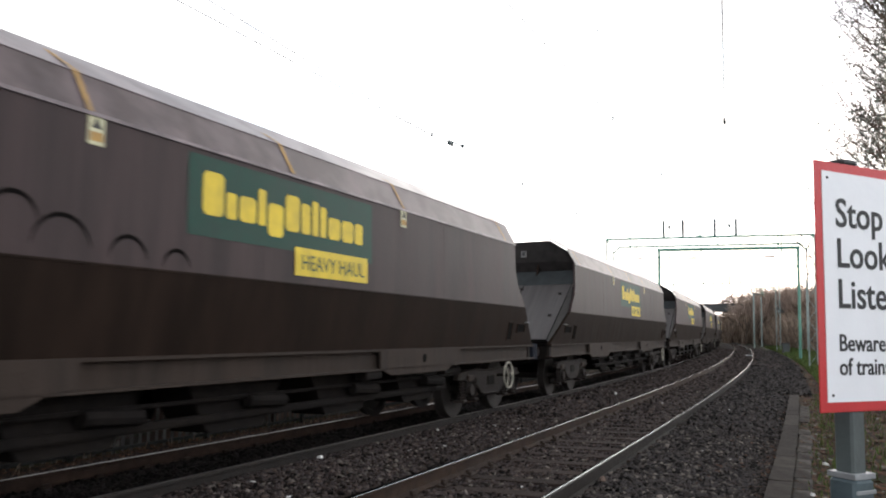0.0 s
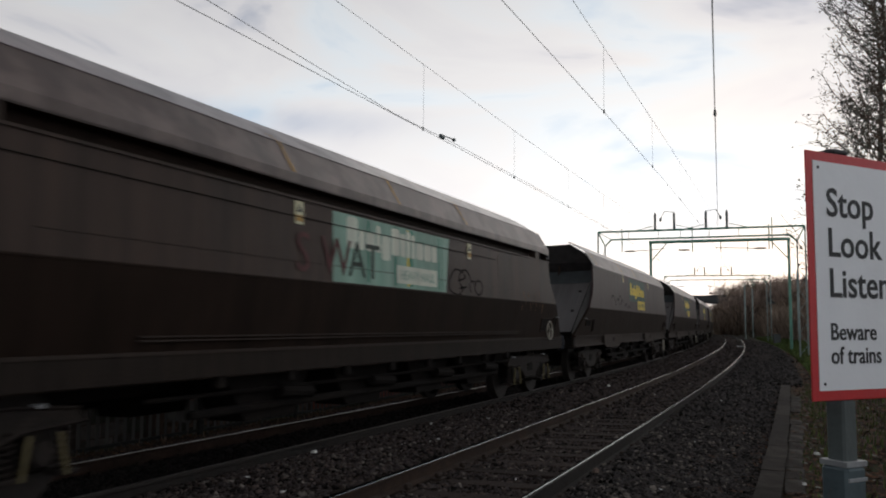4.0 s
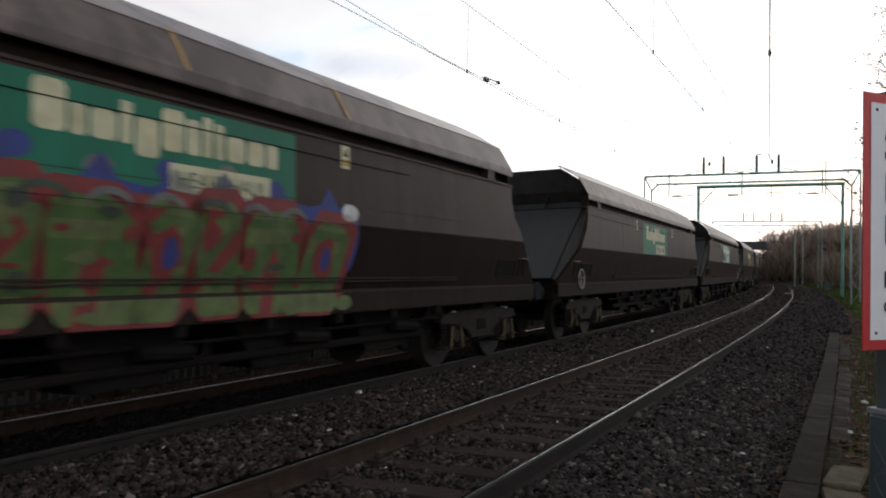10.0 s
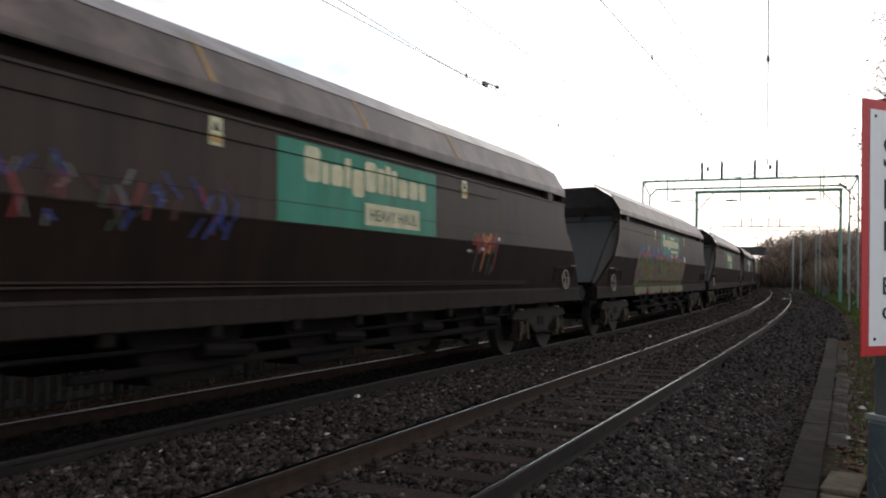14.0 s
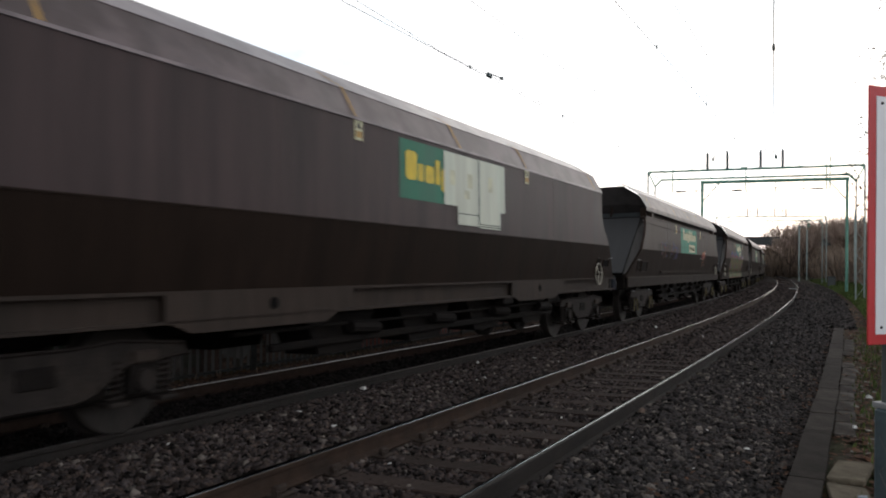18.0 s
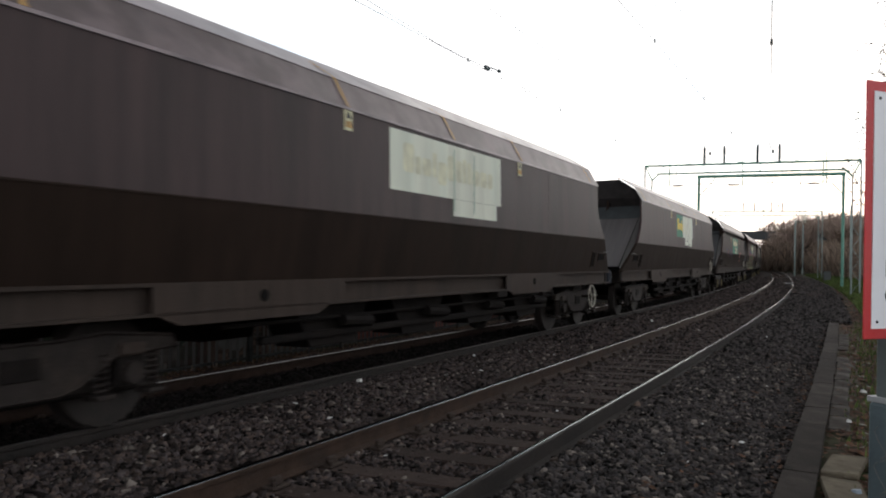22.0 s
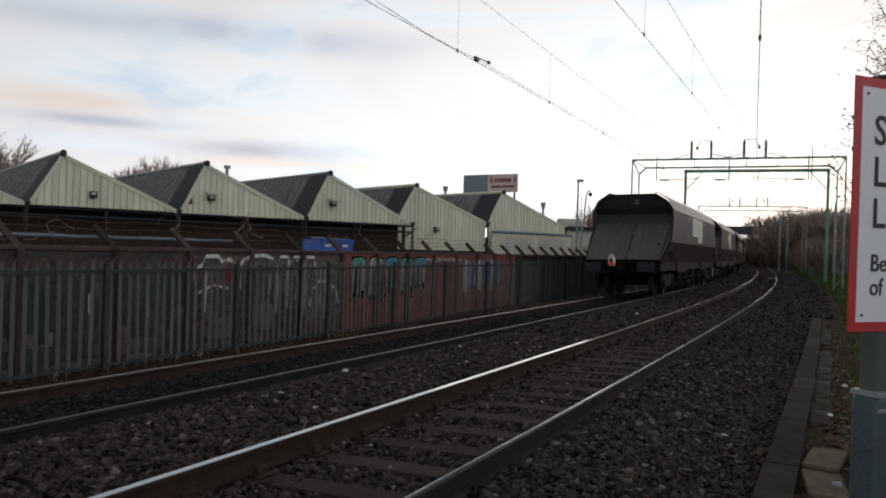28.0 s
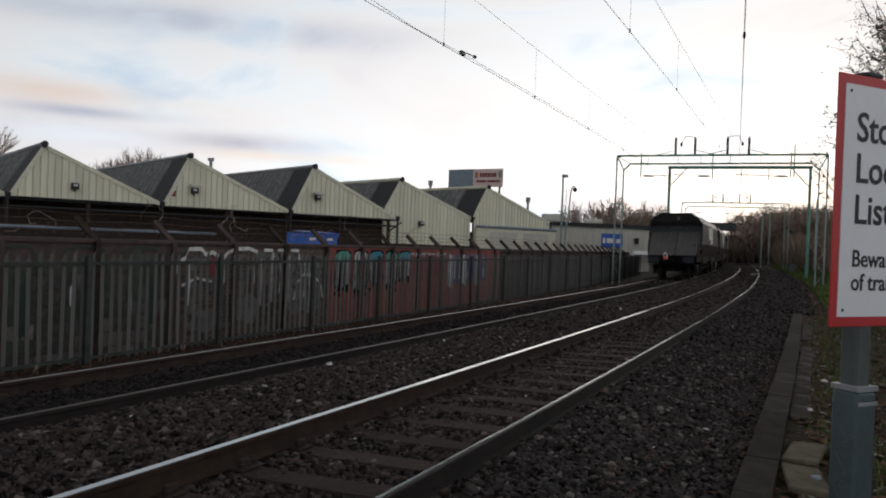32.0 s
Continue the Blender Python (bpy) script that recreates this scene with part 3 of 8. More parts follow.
# ---------------------------------------------------------------- rails
def build_rail(o, z, bright, top_mat, body_mat):
    rail = thing("rail", "rusty steel rail with a %s running surface on sleepers" % ("bright polished" if bright else "worn dull"), "rail", "running rails")
    st = list(np.concatenate([np.arange(-30, 80, 1.0), np.arange(80, 260, 4.0)]))
    h = 0.159
    prof = [(-0.07, -h), (0.07, -h), (0.07, -h + 0.012), (0.012, -h + 0.03), (0.010, -0.045), (0.034, -0.034), (0.035, -0.010), (0.030, -0.002),
            (-0.022 if o > 0 else -0.030, -0.008 if o > 0 else -0.002), (-0.035, -0.016), (-0.034, -0.034), (-0.010, -0.045), (-0.012, -h + 0.03), (-0.07, -h + 0.012)]
    sweep([(o + a, z + b) for a, b in prof], st, "rail_body", body_mat, rail)
    # the near left rail is polished right across, the others on the gauge side alone
    lo, hi, lean = (-0.024, 0.004, 0.006) if o > 0 else (-0.028, 0.028, 0.0) if o > -1 else (-0.006, 0.026, 0.0)
    top = [(lo - 0.002, -0.004 - lean), (lo, 0.0004 - lean), (hi, 0.0006), (hi + 0.003, -0.004)]
    sweep([(o + a, z + b) for a, b in top], st, "running_surface", top_mat, rail)
    return rail


G = 0.7525
RAILS = [(-G, -G * CANT, True, "rail_steel", "rail_rust"), (G, G * CANT, True, "rail_worn", "rail_grimy"), (FAR + G, FAR_Z + G * CANT, False, "rail_dull", "rail_grimy"), (FAR - G, FAR_Z - G * CANT, True, "rail_mid", "rail_brown")]
for spec in RAILS:
    build_rail(*spec)


# ---------------------------------------------------------------- sign by the crossing
def build_warning_sign():
    base = pose(0.920, 1.872, 0.0, 0, 0, 26)
    sign = thing("warning_sign", "red-bordered white warning sign on a square grey steel post", "sign", at_pose=base)
    W_, H_, z0 = 0.45, 0.605, 1.23
    board = Shape().box(0, W_, 0.0, 0.004, z0, z0 + H_, 0.0015)
    part("board", board, "paint_red", sign, "sheet metal sign board with a red border")
    part("white_panel", Shape().box(0.024, W_ - 0.024, -0.002, 0.0, z0 + 0.024, z0 + H_ - 0.024), "sign_white", sign, "white reflective panel")
    def line(body, x, z, size, squeeze):
        me = text_mesh(body, size, "paint_black", "lettering", size * 0.012)
        ob = part("lettering", me, None, sign, "black lettering: " + body)
        ob.matrix_local = pose(x, -0.003, z, 90) @ Matrix.Diagonal((squeeze, 1, 1, 1))
    line("Stop", 0.066, z0 + 0.447, 0.100, 0.98)
    line("Look", 0.066, z0 + 0.348, 0.100, 0.98)
    line("Listen", 0.066, z0 + 0.249, 0.100, 0.98)
    line("Beware", 0.066, z0 + 0.145, 0.058, 0.98)
    line("of trains", 0.066, z0 + 0.088, 0.058, 0.98)
    for x, z in ((0.042, 0.565), (0.042, 0.04), (0.41, 0.565), (0.41, 0.04)):
        part("rivet", Shape().lathe([(0, 0.0001), (0, 0.004), (-0.002, 0.003), (-0.003, 0.0001)], (x, -0.002, z0 + z), (0, 1, 0), 8), "paint_black", sign)
    part("post", Shape().box(0.115, 0.165, 0.006, 0.056, -0.45, z0 + H_ - 0.0, 0.005), "post_grey", sign, "square painted steel post")
    part("clip", Shape().box(0.105, 0.175, 0.004, 0.010, z0 + 0.08, z0 + 0.12), "galvanised", sign)
    part("clip", Shape().box(0.105, 0.175, 0.004, 0.010, z0 + 0.48, z0 + 0.52), "galvanised", sign)
    part("post_cap", Shape().box(0.108, 0.172, 0.004, 0.064, z0 + H_, z0 + H_ + 0.016, 0.008), "paint_black", sign, "black plastic post cap")
    sleeve = part("sleeve", Shape().box(0.104, 0.178, -0.006, 0.068, -0.45, 1.07, 0.008), "post_sleeve", sign, "blue-grey steel socket sleeve with scratched scribble")
    part("collar", Shape().box(0.103, 0.179, -0.0075, 0.069, 1.07, 1.083, 0.001), "galvanised", sign, "bright galvanised collar")
    part("collar", Shape().box(0.110, 0.1785, -0.0078, 0.0685, 1.035, 1.044, 0.001), "galvanised", sign)
    for k in range(5):
        z = 0.985 - k * 0.085
        loop = [(0.026 - 0.030 * t / 6.28 + 0.013 * math.sin(t * 2), z + 0.028 * math.cos(t) - 0.008 * t) for t in [0.7 * i for i in range(10)]]
        part("scribble", Shape().tube([(0.1032, y + 0.012, q) for y, q in loop], 0.0011, n=4), "graffiti_grey", sleeve, "pale looping scribble")


build_warning_sign()


# ---------------------------------------------------------------- hopper wagons
U0 = 8.70                 # the wagon's middle, from its rear reference
HW = 1.42


def X(u):
    return u - U0


REAR_SILL, FRONT_SILL = X(0.24), X(16.98)
EAVE_R, EAVE_F = X(1.93), X(15.72)
CREASE_Z, SILL_Z = 1.88, 1.17


def end_x(d, front):
    """A distance in from the wagon's end; the front end is the shorter one."""
    return FRONT_SILL - float(np.interp(d, [-1, 0, 1.18, 4], [-1, 0, 0.75, 3.57])) if front else REAR_SILL + d


def side_edge(z, front):
    """Where the side sheet ends, for a height: sloped below the crease, hollowed above it."""
    pts_z = [SILL_Z, CREASE_Z, 2.06, 2.20, 2.26, 2.36, 2.47, 2.60, 3.2]
    pts_d = [-0.04, 1.18, 1.34, 1.51, 1.57, 1.61, 1.67, 1.69, 1.69]
    d = float(np.interp(z, pts_z, pts_d))
    return end_x(d, front)


def build_side(wagon, sign_y, slotted):
    """Side sheets of one side: sign_y -1 is the wagon's right."""
    y1 = sign_y * HW
    top = 2.76 if slotted else 3.02
    zs = [CREASE_Z, 2.06, 2.2, 2.26, 2.36, 2.47, 2.6, top]
    sh = Shape()
    rows = []
    for z in zs:
        a, b = side_edge(z, False), side_edge(z, True)
        rows.append([(a + (b - a) * k / 12, y1, z) for k in range(13)])
    sh.grid(rows if sign_y < 0 else [list(reversed(r)) for r in rows])
    inner = [[(x, y1 - sign_y * 0.05, z) for x, y, z in r] for r in rows]
    sh.grid([list(reversed(r)) for r in inner] if sign_y < 0 else inner)
    for k in (0, -1):
        sh.grid([[r[k] for r in rows], [r[k] for r in inner]])
    sh.grid([rows[-1], inner[-1]])
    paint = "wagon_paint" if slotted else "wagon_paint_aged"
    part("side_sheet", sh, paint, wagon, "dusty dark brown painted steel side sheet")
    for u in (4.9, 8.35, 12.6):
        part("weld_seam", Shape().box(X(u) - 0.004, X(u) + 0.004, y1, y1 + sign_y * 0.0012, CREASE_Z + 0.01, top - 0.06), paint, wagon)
    if slotted:
        part("weld_seam", Shape().box(X(3.2), X(14.2), y1, y1 + sign_y * 0.006, 2.078, 2.086), "wagon_paint", wagon)
    part("crease_weld", Shape().box(X(1.6), X(15.8), y1 - sign_y * 0.004, y1 + sign_y * 0.006, CREASE_Z - 0.012, CREASE_Z + 0.006), "wagon_paint_shaded", wagon)
    # lower sheet, drawn in towards the sill; its colour carries the shade of that lean
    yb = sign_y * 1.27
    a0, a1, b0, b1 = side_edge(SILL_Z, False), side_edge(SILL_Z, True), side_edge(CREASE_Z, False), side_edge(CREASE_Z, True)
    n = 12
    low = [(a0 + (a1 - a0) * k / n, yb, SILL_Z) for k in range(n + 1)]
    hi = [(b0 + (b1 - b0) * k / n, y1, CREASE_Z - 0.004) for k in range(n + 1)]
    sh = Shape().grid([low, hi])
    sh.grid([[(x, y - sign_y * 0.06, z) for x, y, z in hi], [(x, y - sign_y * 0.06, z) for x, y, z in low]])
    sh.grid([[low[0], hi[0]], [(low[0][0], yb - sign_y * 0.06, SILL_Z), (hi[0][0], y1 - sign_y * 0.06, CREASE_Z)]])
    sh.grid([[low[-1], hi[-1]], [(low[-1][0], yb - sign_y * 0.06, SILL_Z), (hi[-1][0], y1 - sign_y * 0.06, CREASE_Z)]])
    part("hopper_sheet", sh, "wagon_paint_shaded", wagon, "lower hopper sheet in darker paint that holds the shade of its lean")
    # small openings in the lower sheet near each end, flat faces coloured as their shade, each with a rim and a pale
    # lip
    def on_low(q, out):
        return sign_y * (abs(yb) + (HW - abs(yb)) * (q - SILL_Z) / (CREASE_Z - SILL_Z) + out)
    spots = ((0.92, 1.24, 1.31, 1.57), (1.40, 2.10, 1.30, 1.56)) if slotted else ((0.94, 1.46, 1.41, 1.565), (1.72, 1.92, 1.27, 1.59))
    for end in (-1, 1):
        for d0, d1, z0, z1 in spots:
            x0, x1 = sorted((end_x(d0, end > 0), end_x(d1, end > 0)))
            quad = [(x0, on_low(z0, 0.004), z0), (x1, on_low(z0, 0.004), z0), (x1, on_low(z1, 0.004), z1), (x0, on_low(z1, 0.004), z1)]
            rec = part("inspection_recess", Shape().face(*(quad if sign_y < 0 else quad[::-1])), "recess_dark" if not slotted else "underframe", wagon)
            rim = Shape()
            for p, q in zip(quad, quad[1:] + quad[:1]):
                rim.tube([p, q], 0.012, n=4)
            part("recess_rim", rim, "wagon_paint_shaded", rec)
        x0, x1 = sorted(end_x(d, end > 0) for d in ((0.80, 1.20) if slotted else (0.70, 0.98)))
        part("step_lip", Shape().box(x0, x1, on_low(1.60, 0.0), on_low(1.60, 0.035), 1.595, 1.607), "galvanised", wagon, "thin bare steel step edge")
    if slotted:
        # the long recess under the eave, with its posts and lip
        part("slot_back", Shape().box(EAVE_R + 0.12, EAVE_F - 0.12, y1 - sign_y * 0.17, y1 - sign_y * 0.13, 2.70, 3.0), "wagon_paint_shaded", wagon)
        part("slot_ledge", Shape().box(EAVE_R, EAVE_F, y1 - sign_y * 0.15, y1 + sign_y * 0.02, 2.745, 2.772), "wagon_paint", wagon)
        for u in (2.80, 14.92):
            part("slot_post", Shape().box(X(u) - 0.12, X(u) + 0.12, y1 - sign_y * 0.15, y1 + sign_y * 0.004, 2.775, 2.98), "wagon_paint", wagon)
        for z in (1.255, 1.29):
            part("side_rib", Shape().box(X(4.3), X(13.9), sign_y * 1.27, sign_y * 1.335, z, z + 0.016), "solebar_rust", wagon)
        part("pipe_run", Shape().tube([(X(2.0), y1 + sign_y * 0.012, 2.58), (X(6.2), y1 + sign_y * 0.012, 2.56), (X(12.4), y1 + sign_y * 0.012, 2.56)], 0.005, n=5), "underframe", wagon)
        for a, b in ((EAVE_R + 0.09, EAVE_R + 0.12), (EAVE_F - 0.12, EAVE_F - 0.09)):
            part("slot_end", Shape().box(a, b, y1 - sign_y * 0.17, y1 - sign_y * 0.01, 2.70, 3.0), "wagon_paint_shaded", wagon)
    else:
        part("eave_strip", Shape().box(EAVE_R, EAVE_F, y1 - sign_y * 0.02, y1 + sign_y * 0.015, 3.0, 3.03), "canopy_pale", wagon)


def build_canopy(wagon, sign_y, slotted):
    eave = 2.96 if slotted else 3.03
    prof = [(1.445, eave - 0.04), (1.445, eave + 0.06), (1.235, 3.38), (0.80, 3.66), (0.78, 3.645)] if slotted else [(1.425, eave), (1.235, 3.38), (0.80, 3.66), (0.78, 3.645)]
    xs = [EAVE_R] + [X(u) for u in (2.6, 4.4, 6.0, 7.6, 9.2, 10.8, 12.4, 13.8, 15.0)] + [EAVE_F]
    rng = random.Random(11 if slotted else 12)
    rows = []
    for i, x in enumerate(xs):
        dent = rng.uniform(-0.012, 0.012)
        bulge = 0.03 * math.sin(math.pi * i / (len(xs) - 1))
        rows.append([(x, sign_y * (y + dent), z + dent * 0.5 + (bulge if y < 1.0 else 0)) for y, z in prof])
    def sheet(lo, hi):
        cut_rows = [r[lo:hi] for r in rows]
        sh = Shape().grid(cut_rows if sign_y > 0 else [list(reversed(r)) for r in cut_rows])
        sh.grid([[(x, y - sign_y * 0.012, z - 0.012) for x, y, z in r] for r in (cut_rows if sign_y < 0 else [list(reversed(q)) for q in cut_rows])])
        return sh
    # split at the fold: the lower facet's weaker skylight is in its colour
    kink = len(prof) - 3
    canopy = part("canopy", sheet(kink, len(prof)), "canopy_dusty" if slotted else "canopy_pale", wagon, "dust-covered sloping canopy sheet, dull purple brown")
    part("canopy_skirt", sheet(0, kink + 1), "canopy_low" if slotted else "canopy_smooth_shaded", wagon, "steep lower canopy sheet, coloured darker as the shaded facet")
    # thin pale bar that paints the highlight along the fold
    part("canopy_ridge", Shape().tube([r[kink] for r in rows], 0.009, n=4), "canopy_pale", canopy, "pale fold line drawn as an edge highlight")
    for u in ((2.50, 6.3, 8.75, 11.1, 15.0) if slotted else (2.40, 6.2, 8.8, 11.3, 15.2)):
        x, w = X(u), 0.024
        st = Shape()
        st.grid([[(x - w, sign_y * (y + 0.005), z + 0.005) for y, z in prof[-4:-1]], [(x + w, sign_y * (y + 0.005), z + 0.005) for y, z in prof[-4:-1]]])
        part("marker_stripe", st, "stripe_yellow", canopy, "worn yellow marker stripe")


def build_end(wagon, front, slotted):
    """The hood, end plate and sloping chute at one end."""
    sgn = 1 if front else -1
    xe = FRONT_SILL if front else REAR_SILL
    def P(d, y, z):
        return (end_x(d, front), y, z)
    # end plate under the canopy, leaning inwards, then a short steeper band down to the head of the chute
    tu, tz = (1.88, 2.76) if slotted else (1.81, 2.56)
    plate = Shape()
    rows = [[P(1.86, y, z) for y, z in ((-1.19, 3.35), (-0.79, 3.61), (0.79, 3.61), (1.19, 3.35))],
            [P(1.95, y, z) for y, z in ((-1.36, 3.08), (-0.8, 3.12), (0.8, 3.12), (1.36, 3.08))],
            [P(2.10, y, z) for y, z in ((-1.36, 2.90), (-0.8, 2.90), (0.8, 2.90), (1.36, 2.90))]]
    plate.grid(rows)
    plate.grid([[(x - sgn * 0.04, y, z) for x, y, z in r] for r in reversed(rows)])
    part("end_plate", plate, "hood_shade", wagon, "recessed end plate, coloured dark for the shade under the hood")
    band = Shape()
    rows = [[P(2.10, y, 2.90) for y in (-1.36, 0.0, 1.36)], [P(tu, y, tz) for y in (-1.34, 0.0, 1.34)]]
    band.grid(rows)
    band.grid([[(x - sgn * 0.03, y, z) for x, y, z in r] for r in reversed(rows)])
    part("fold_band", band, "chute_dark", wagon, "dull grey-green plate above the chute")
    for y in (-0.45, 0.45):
        part("gusset", Shape().prism([P(2.08, 0, 2.92)[0::2], P(1.98, 0, 3.06)[0::2], P(1.80, 0, 2.78)[0::2]], y - 0.02, y + 0.02, "y"), "wagon_paint_shaded", wagon)
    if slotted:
        # solid bead in near-black, drawing the shadow in the fold
        part("fold_lip", Shape().tube([P(tu, -1.30, tz - 0.012), P(tu, 1.30, tz - 0.012)], 0.022, n=5), "recess_dark", wagon, "dark bead drawn as the shadow gap along the fold")
    else:
        part("fold_weld", Shape().tube([P(tu - 0.01, -1.28, tz - 0.002), P(tu - 0.01, -0.14, tz - 0.002)], 0.008, n=5), "chute_dark", wagon, "weld line along the fold")
    # chute
    wt, wb = (1.31, 1.22) if not slotted else (1.26, 1.20)
    top, bottom = [P(tu, -wt, tz), P(tu, wt, tz)], [P(-0.08, -wb, SILL_Z + 0.11), P(-0.08, wb, SILL_Z + 0.11)]
    n = 8
    rows = []
    for k in range(n + 1):
        t = k / n
        a, b = Vector(top[0]).lerp(Vector(bottom[0]), t), Vector(top[1]).lerp(Vector(bottom[1]), t)
        rows.append([a.lerp(b, j / 6) for j in range(7)])
    sh = Shape().grid(rows)
    sh.grid([[(p.x - sgn * 0.03, p.y, p.z - 0.03) for p in r] for r in reversed(rows)])
    part("end_chute", sh, "chute_grey" if slotted else "chute_steel", wagon, "scraped bare grey steel end slope sheet")
    for sy in (-1, 1):
        q = 1 if sy > 0 else 0
        c0, c2 = Vector(top[q]), Vector(bottom[q])
        edge = [Vector(P(d + 0.015, sy * y, z)) for d, y, z in ((1.70, 1.37, 2.62), (1.49, 1.365, 2.21), (1.16, 1.36, 1.89), (-0.05, 1.25, SILL_Z + 0.06))]
        inner = [c0, c0.lerp(c2, 0.26), c0.lerp(c2, 0.5), c2]
        fl = Shape().grid([inner, edge] if (sy > 0) == front else [edge, inner])
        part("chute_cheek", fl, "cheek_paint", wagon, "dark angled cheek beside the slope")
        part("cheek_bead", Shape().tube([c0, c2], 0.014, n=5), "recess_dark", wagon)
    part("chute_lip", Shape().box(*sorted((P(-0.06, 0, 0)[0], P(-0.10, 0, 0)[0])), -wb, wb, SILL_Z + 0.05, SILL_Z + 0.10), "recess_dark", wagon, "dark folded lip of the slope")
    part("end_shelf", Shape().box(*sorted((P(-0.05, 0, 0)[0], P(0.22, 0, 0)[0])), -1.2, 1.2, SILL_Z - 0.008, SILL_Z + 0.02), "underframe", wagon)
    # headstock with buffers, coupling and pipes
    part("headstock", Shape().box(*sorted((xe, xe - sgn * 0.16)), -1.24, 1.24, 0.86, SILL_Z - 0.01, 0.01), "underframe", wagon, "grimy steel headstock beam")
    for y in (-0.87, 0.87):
        buf = part("buffer", Shape().lathe([(0, 0.16), (0.30, 0.15), (0.31, 0.125), (0.53, 0.115), (0.53, 0.09)], (xe, y, 1.02), (sgn, 0, 0), 14), "buffer_lit", wagon, "round steel buffer housing, paler for the light on it", True)
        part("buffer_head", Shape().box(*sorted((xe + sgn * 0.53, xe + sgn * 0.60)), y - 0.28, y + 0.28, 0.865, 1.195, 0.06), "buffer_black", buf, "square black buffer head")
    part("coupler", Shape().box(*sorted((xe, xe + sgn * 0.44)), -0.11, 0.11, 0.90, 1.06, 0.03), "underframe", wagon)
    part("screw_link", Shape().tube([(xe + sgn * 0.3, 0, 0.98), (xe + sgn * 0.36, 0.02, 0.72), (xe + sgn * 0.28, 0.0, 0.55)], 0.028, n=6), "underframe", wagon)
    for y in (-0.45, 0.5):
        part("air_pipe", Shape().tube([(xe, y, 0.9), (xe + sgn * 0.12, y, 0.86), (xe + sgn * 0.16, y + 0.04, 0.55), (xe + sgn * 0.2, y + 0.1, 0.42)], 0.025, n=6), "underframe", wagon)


def slope_fittings(wagon, front):
    """The dark seam, its lugs and the notice plate on a smooth wagon's end."""
    sgn = 1 if front else -1
    hi, low = Vector((end_x(1.81, front), 0, 2.56)), Vector((end_x(-0.08, front), 0, SILL_Z + 0.11))
    lift = Vector((sgn * 0.010, 0, 0.012))
    seam = part("slope_seam", Shape().tube([hi.lerp(low, 0.02) + Vector((0, -0.14, 0)) + lift, hi.lerp(low, 0.98) + Vector((0, -0.13, 0)) + lift], 0.008, n=5), "recess_dark", wagon, "dark seam down the end slope")
    for f, y in ((0.09, -0.14), (0.40, -0.14), (0.73, -0.14), (0.97, -0.14), (0.20, -1.12), (0.60, -1.08)):
        p = hi.lerp(low, f) + Vector((0, y, 0)) + lift
        part("seam_lug", Shape().box(p.x - 0.028, p.x + 0.028, p.y - 0.038, p.y + 0.038, p.z - 0.03, p.z + 0.024, 0.01), "cheek_paint", seam)
    note = part("hood_notice", Shape().box(*sorted(end_x(d, front) for d in (1.835, 1.85)), -0.20, -0.07, 3.24, 3.39), "graffiti_grey", wagon, "small worn notice plate under the hood")
    part("notice_mark", Shape().box(*sorted(end_x(d, front) for d in (1.83, 1.8345)), -0.175, -0.095, 3.27, 3.36), "paint_black", note)


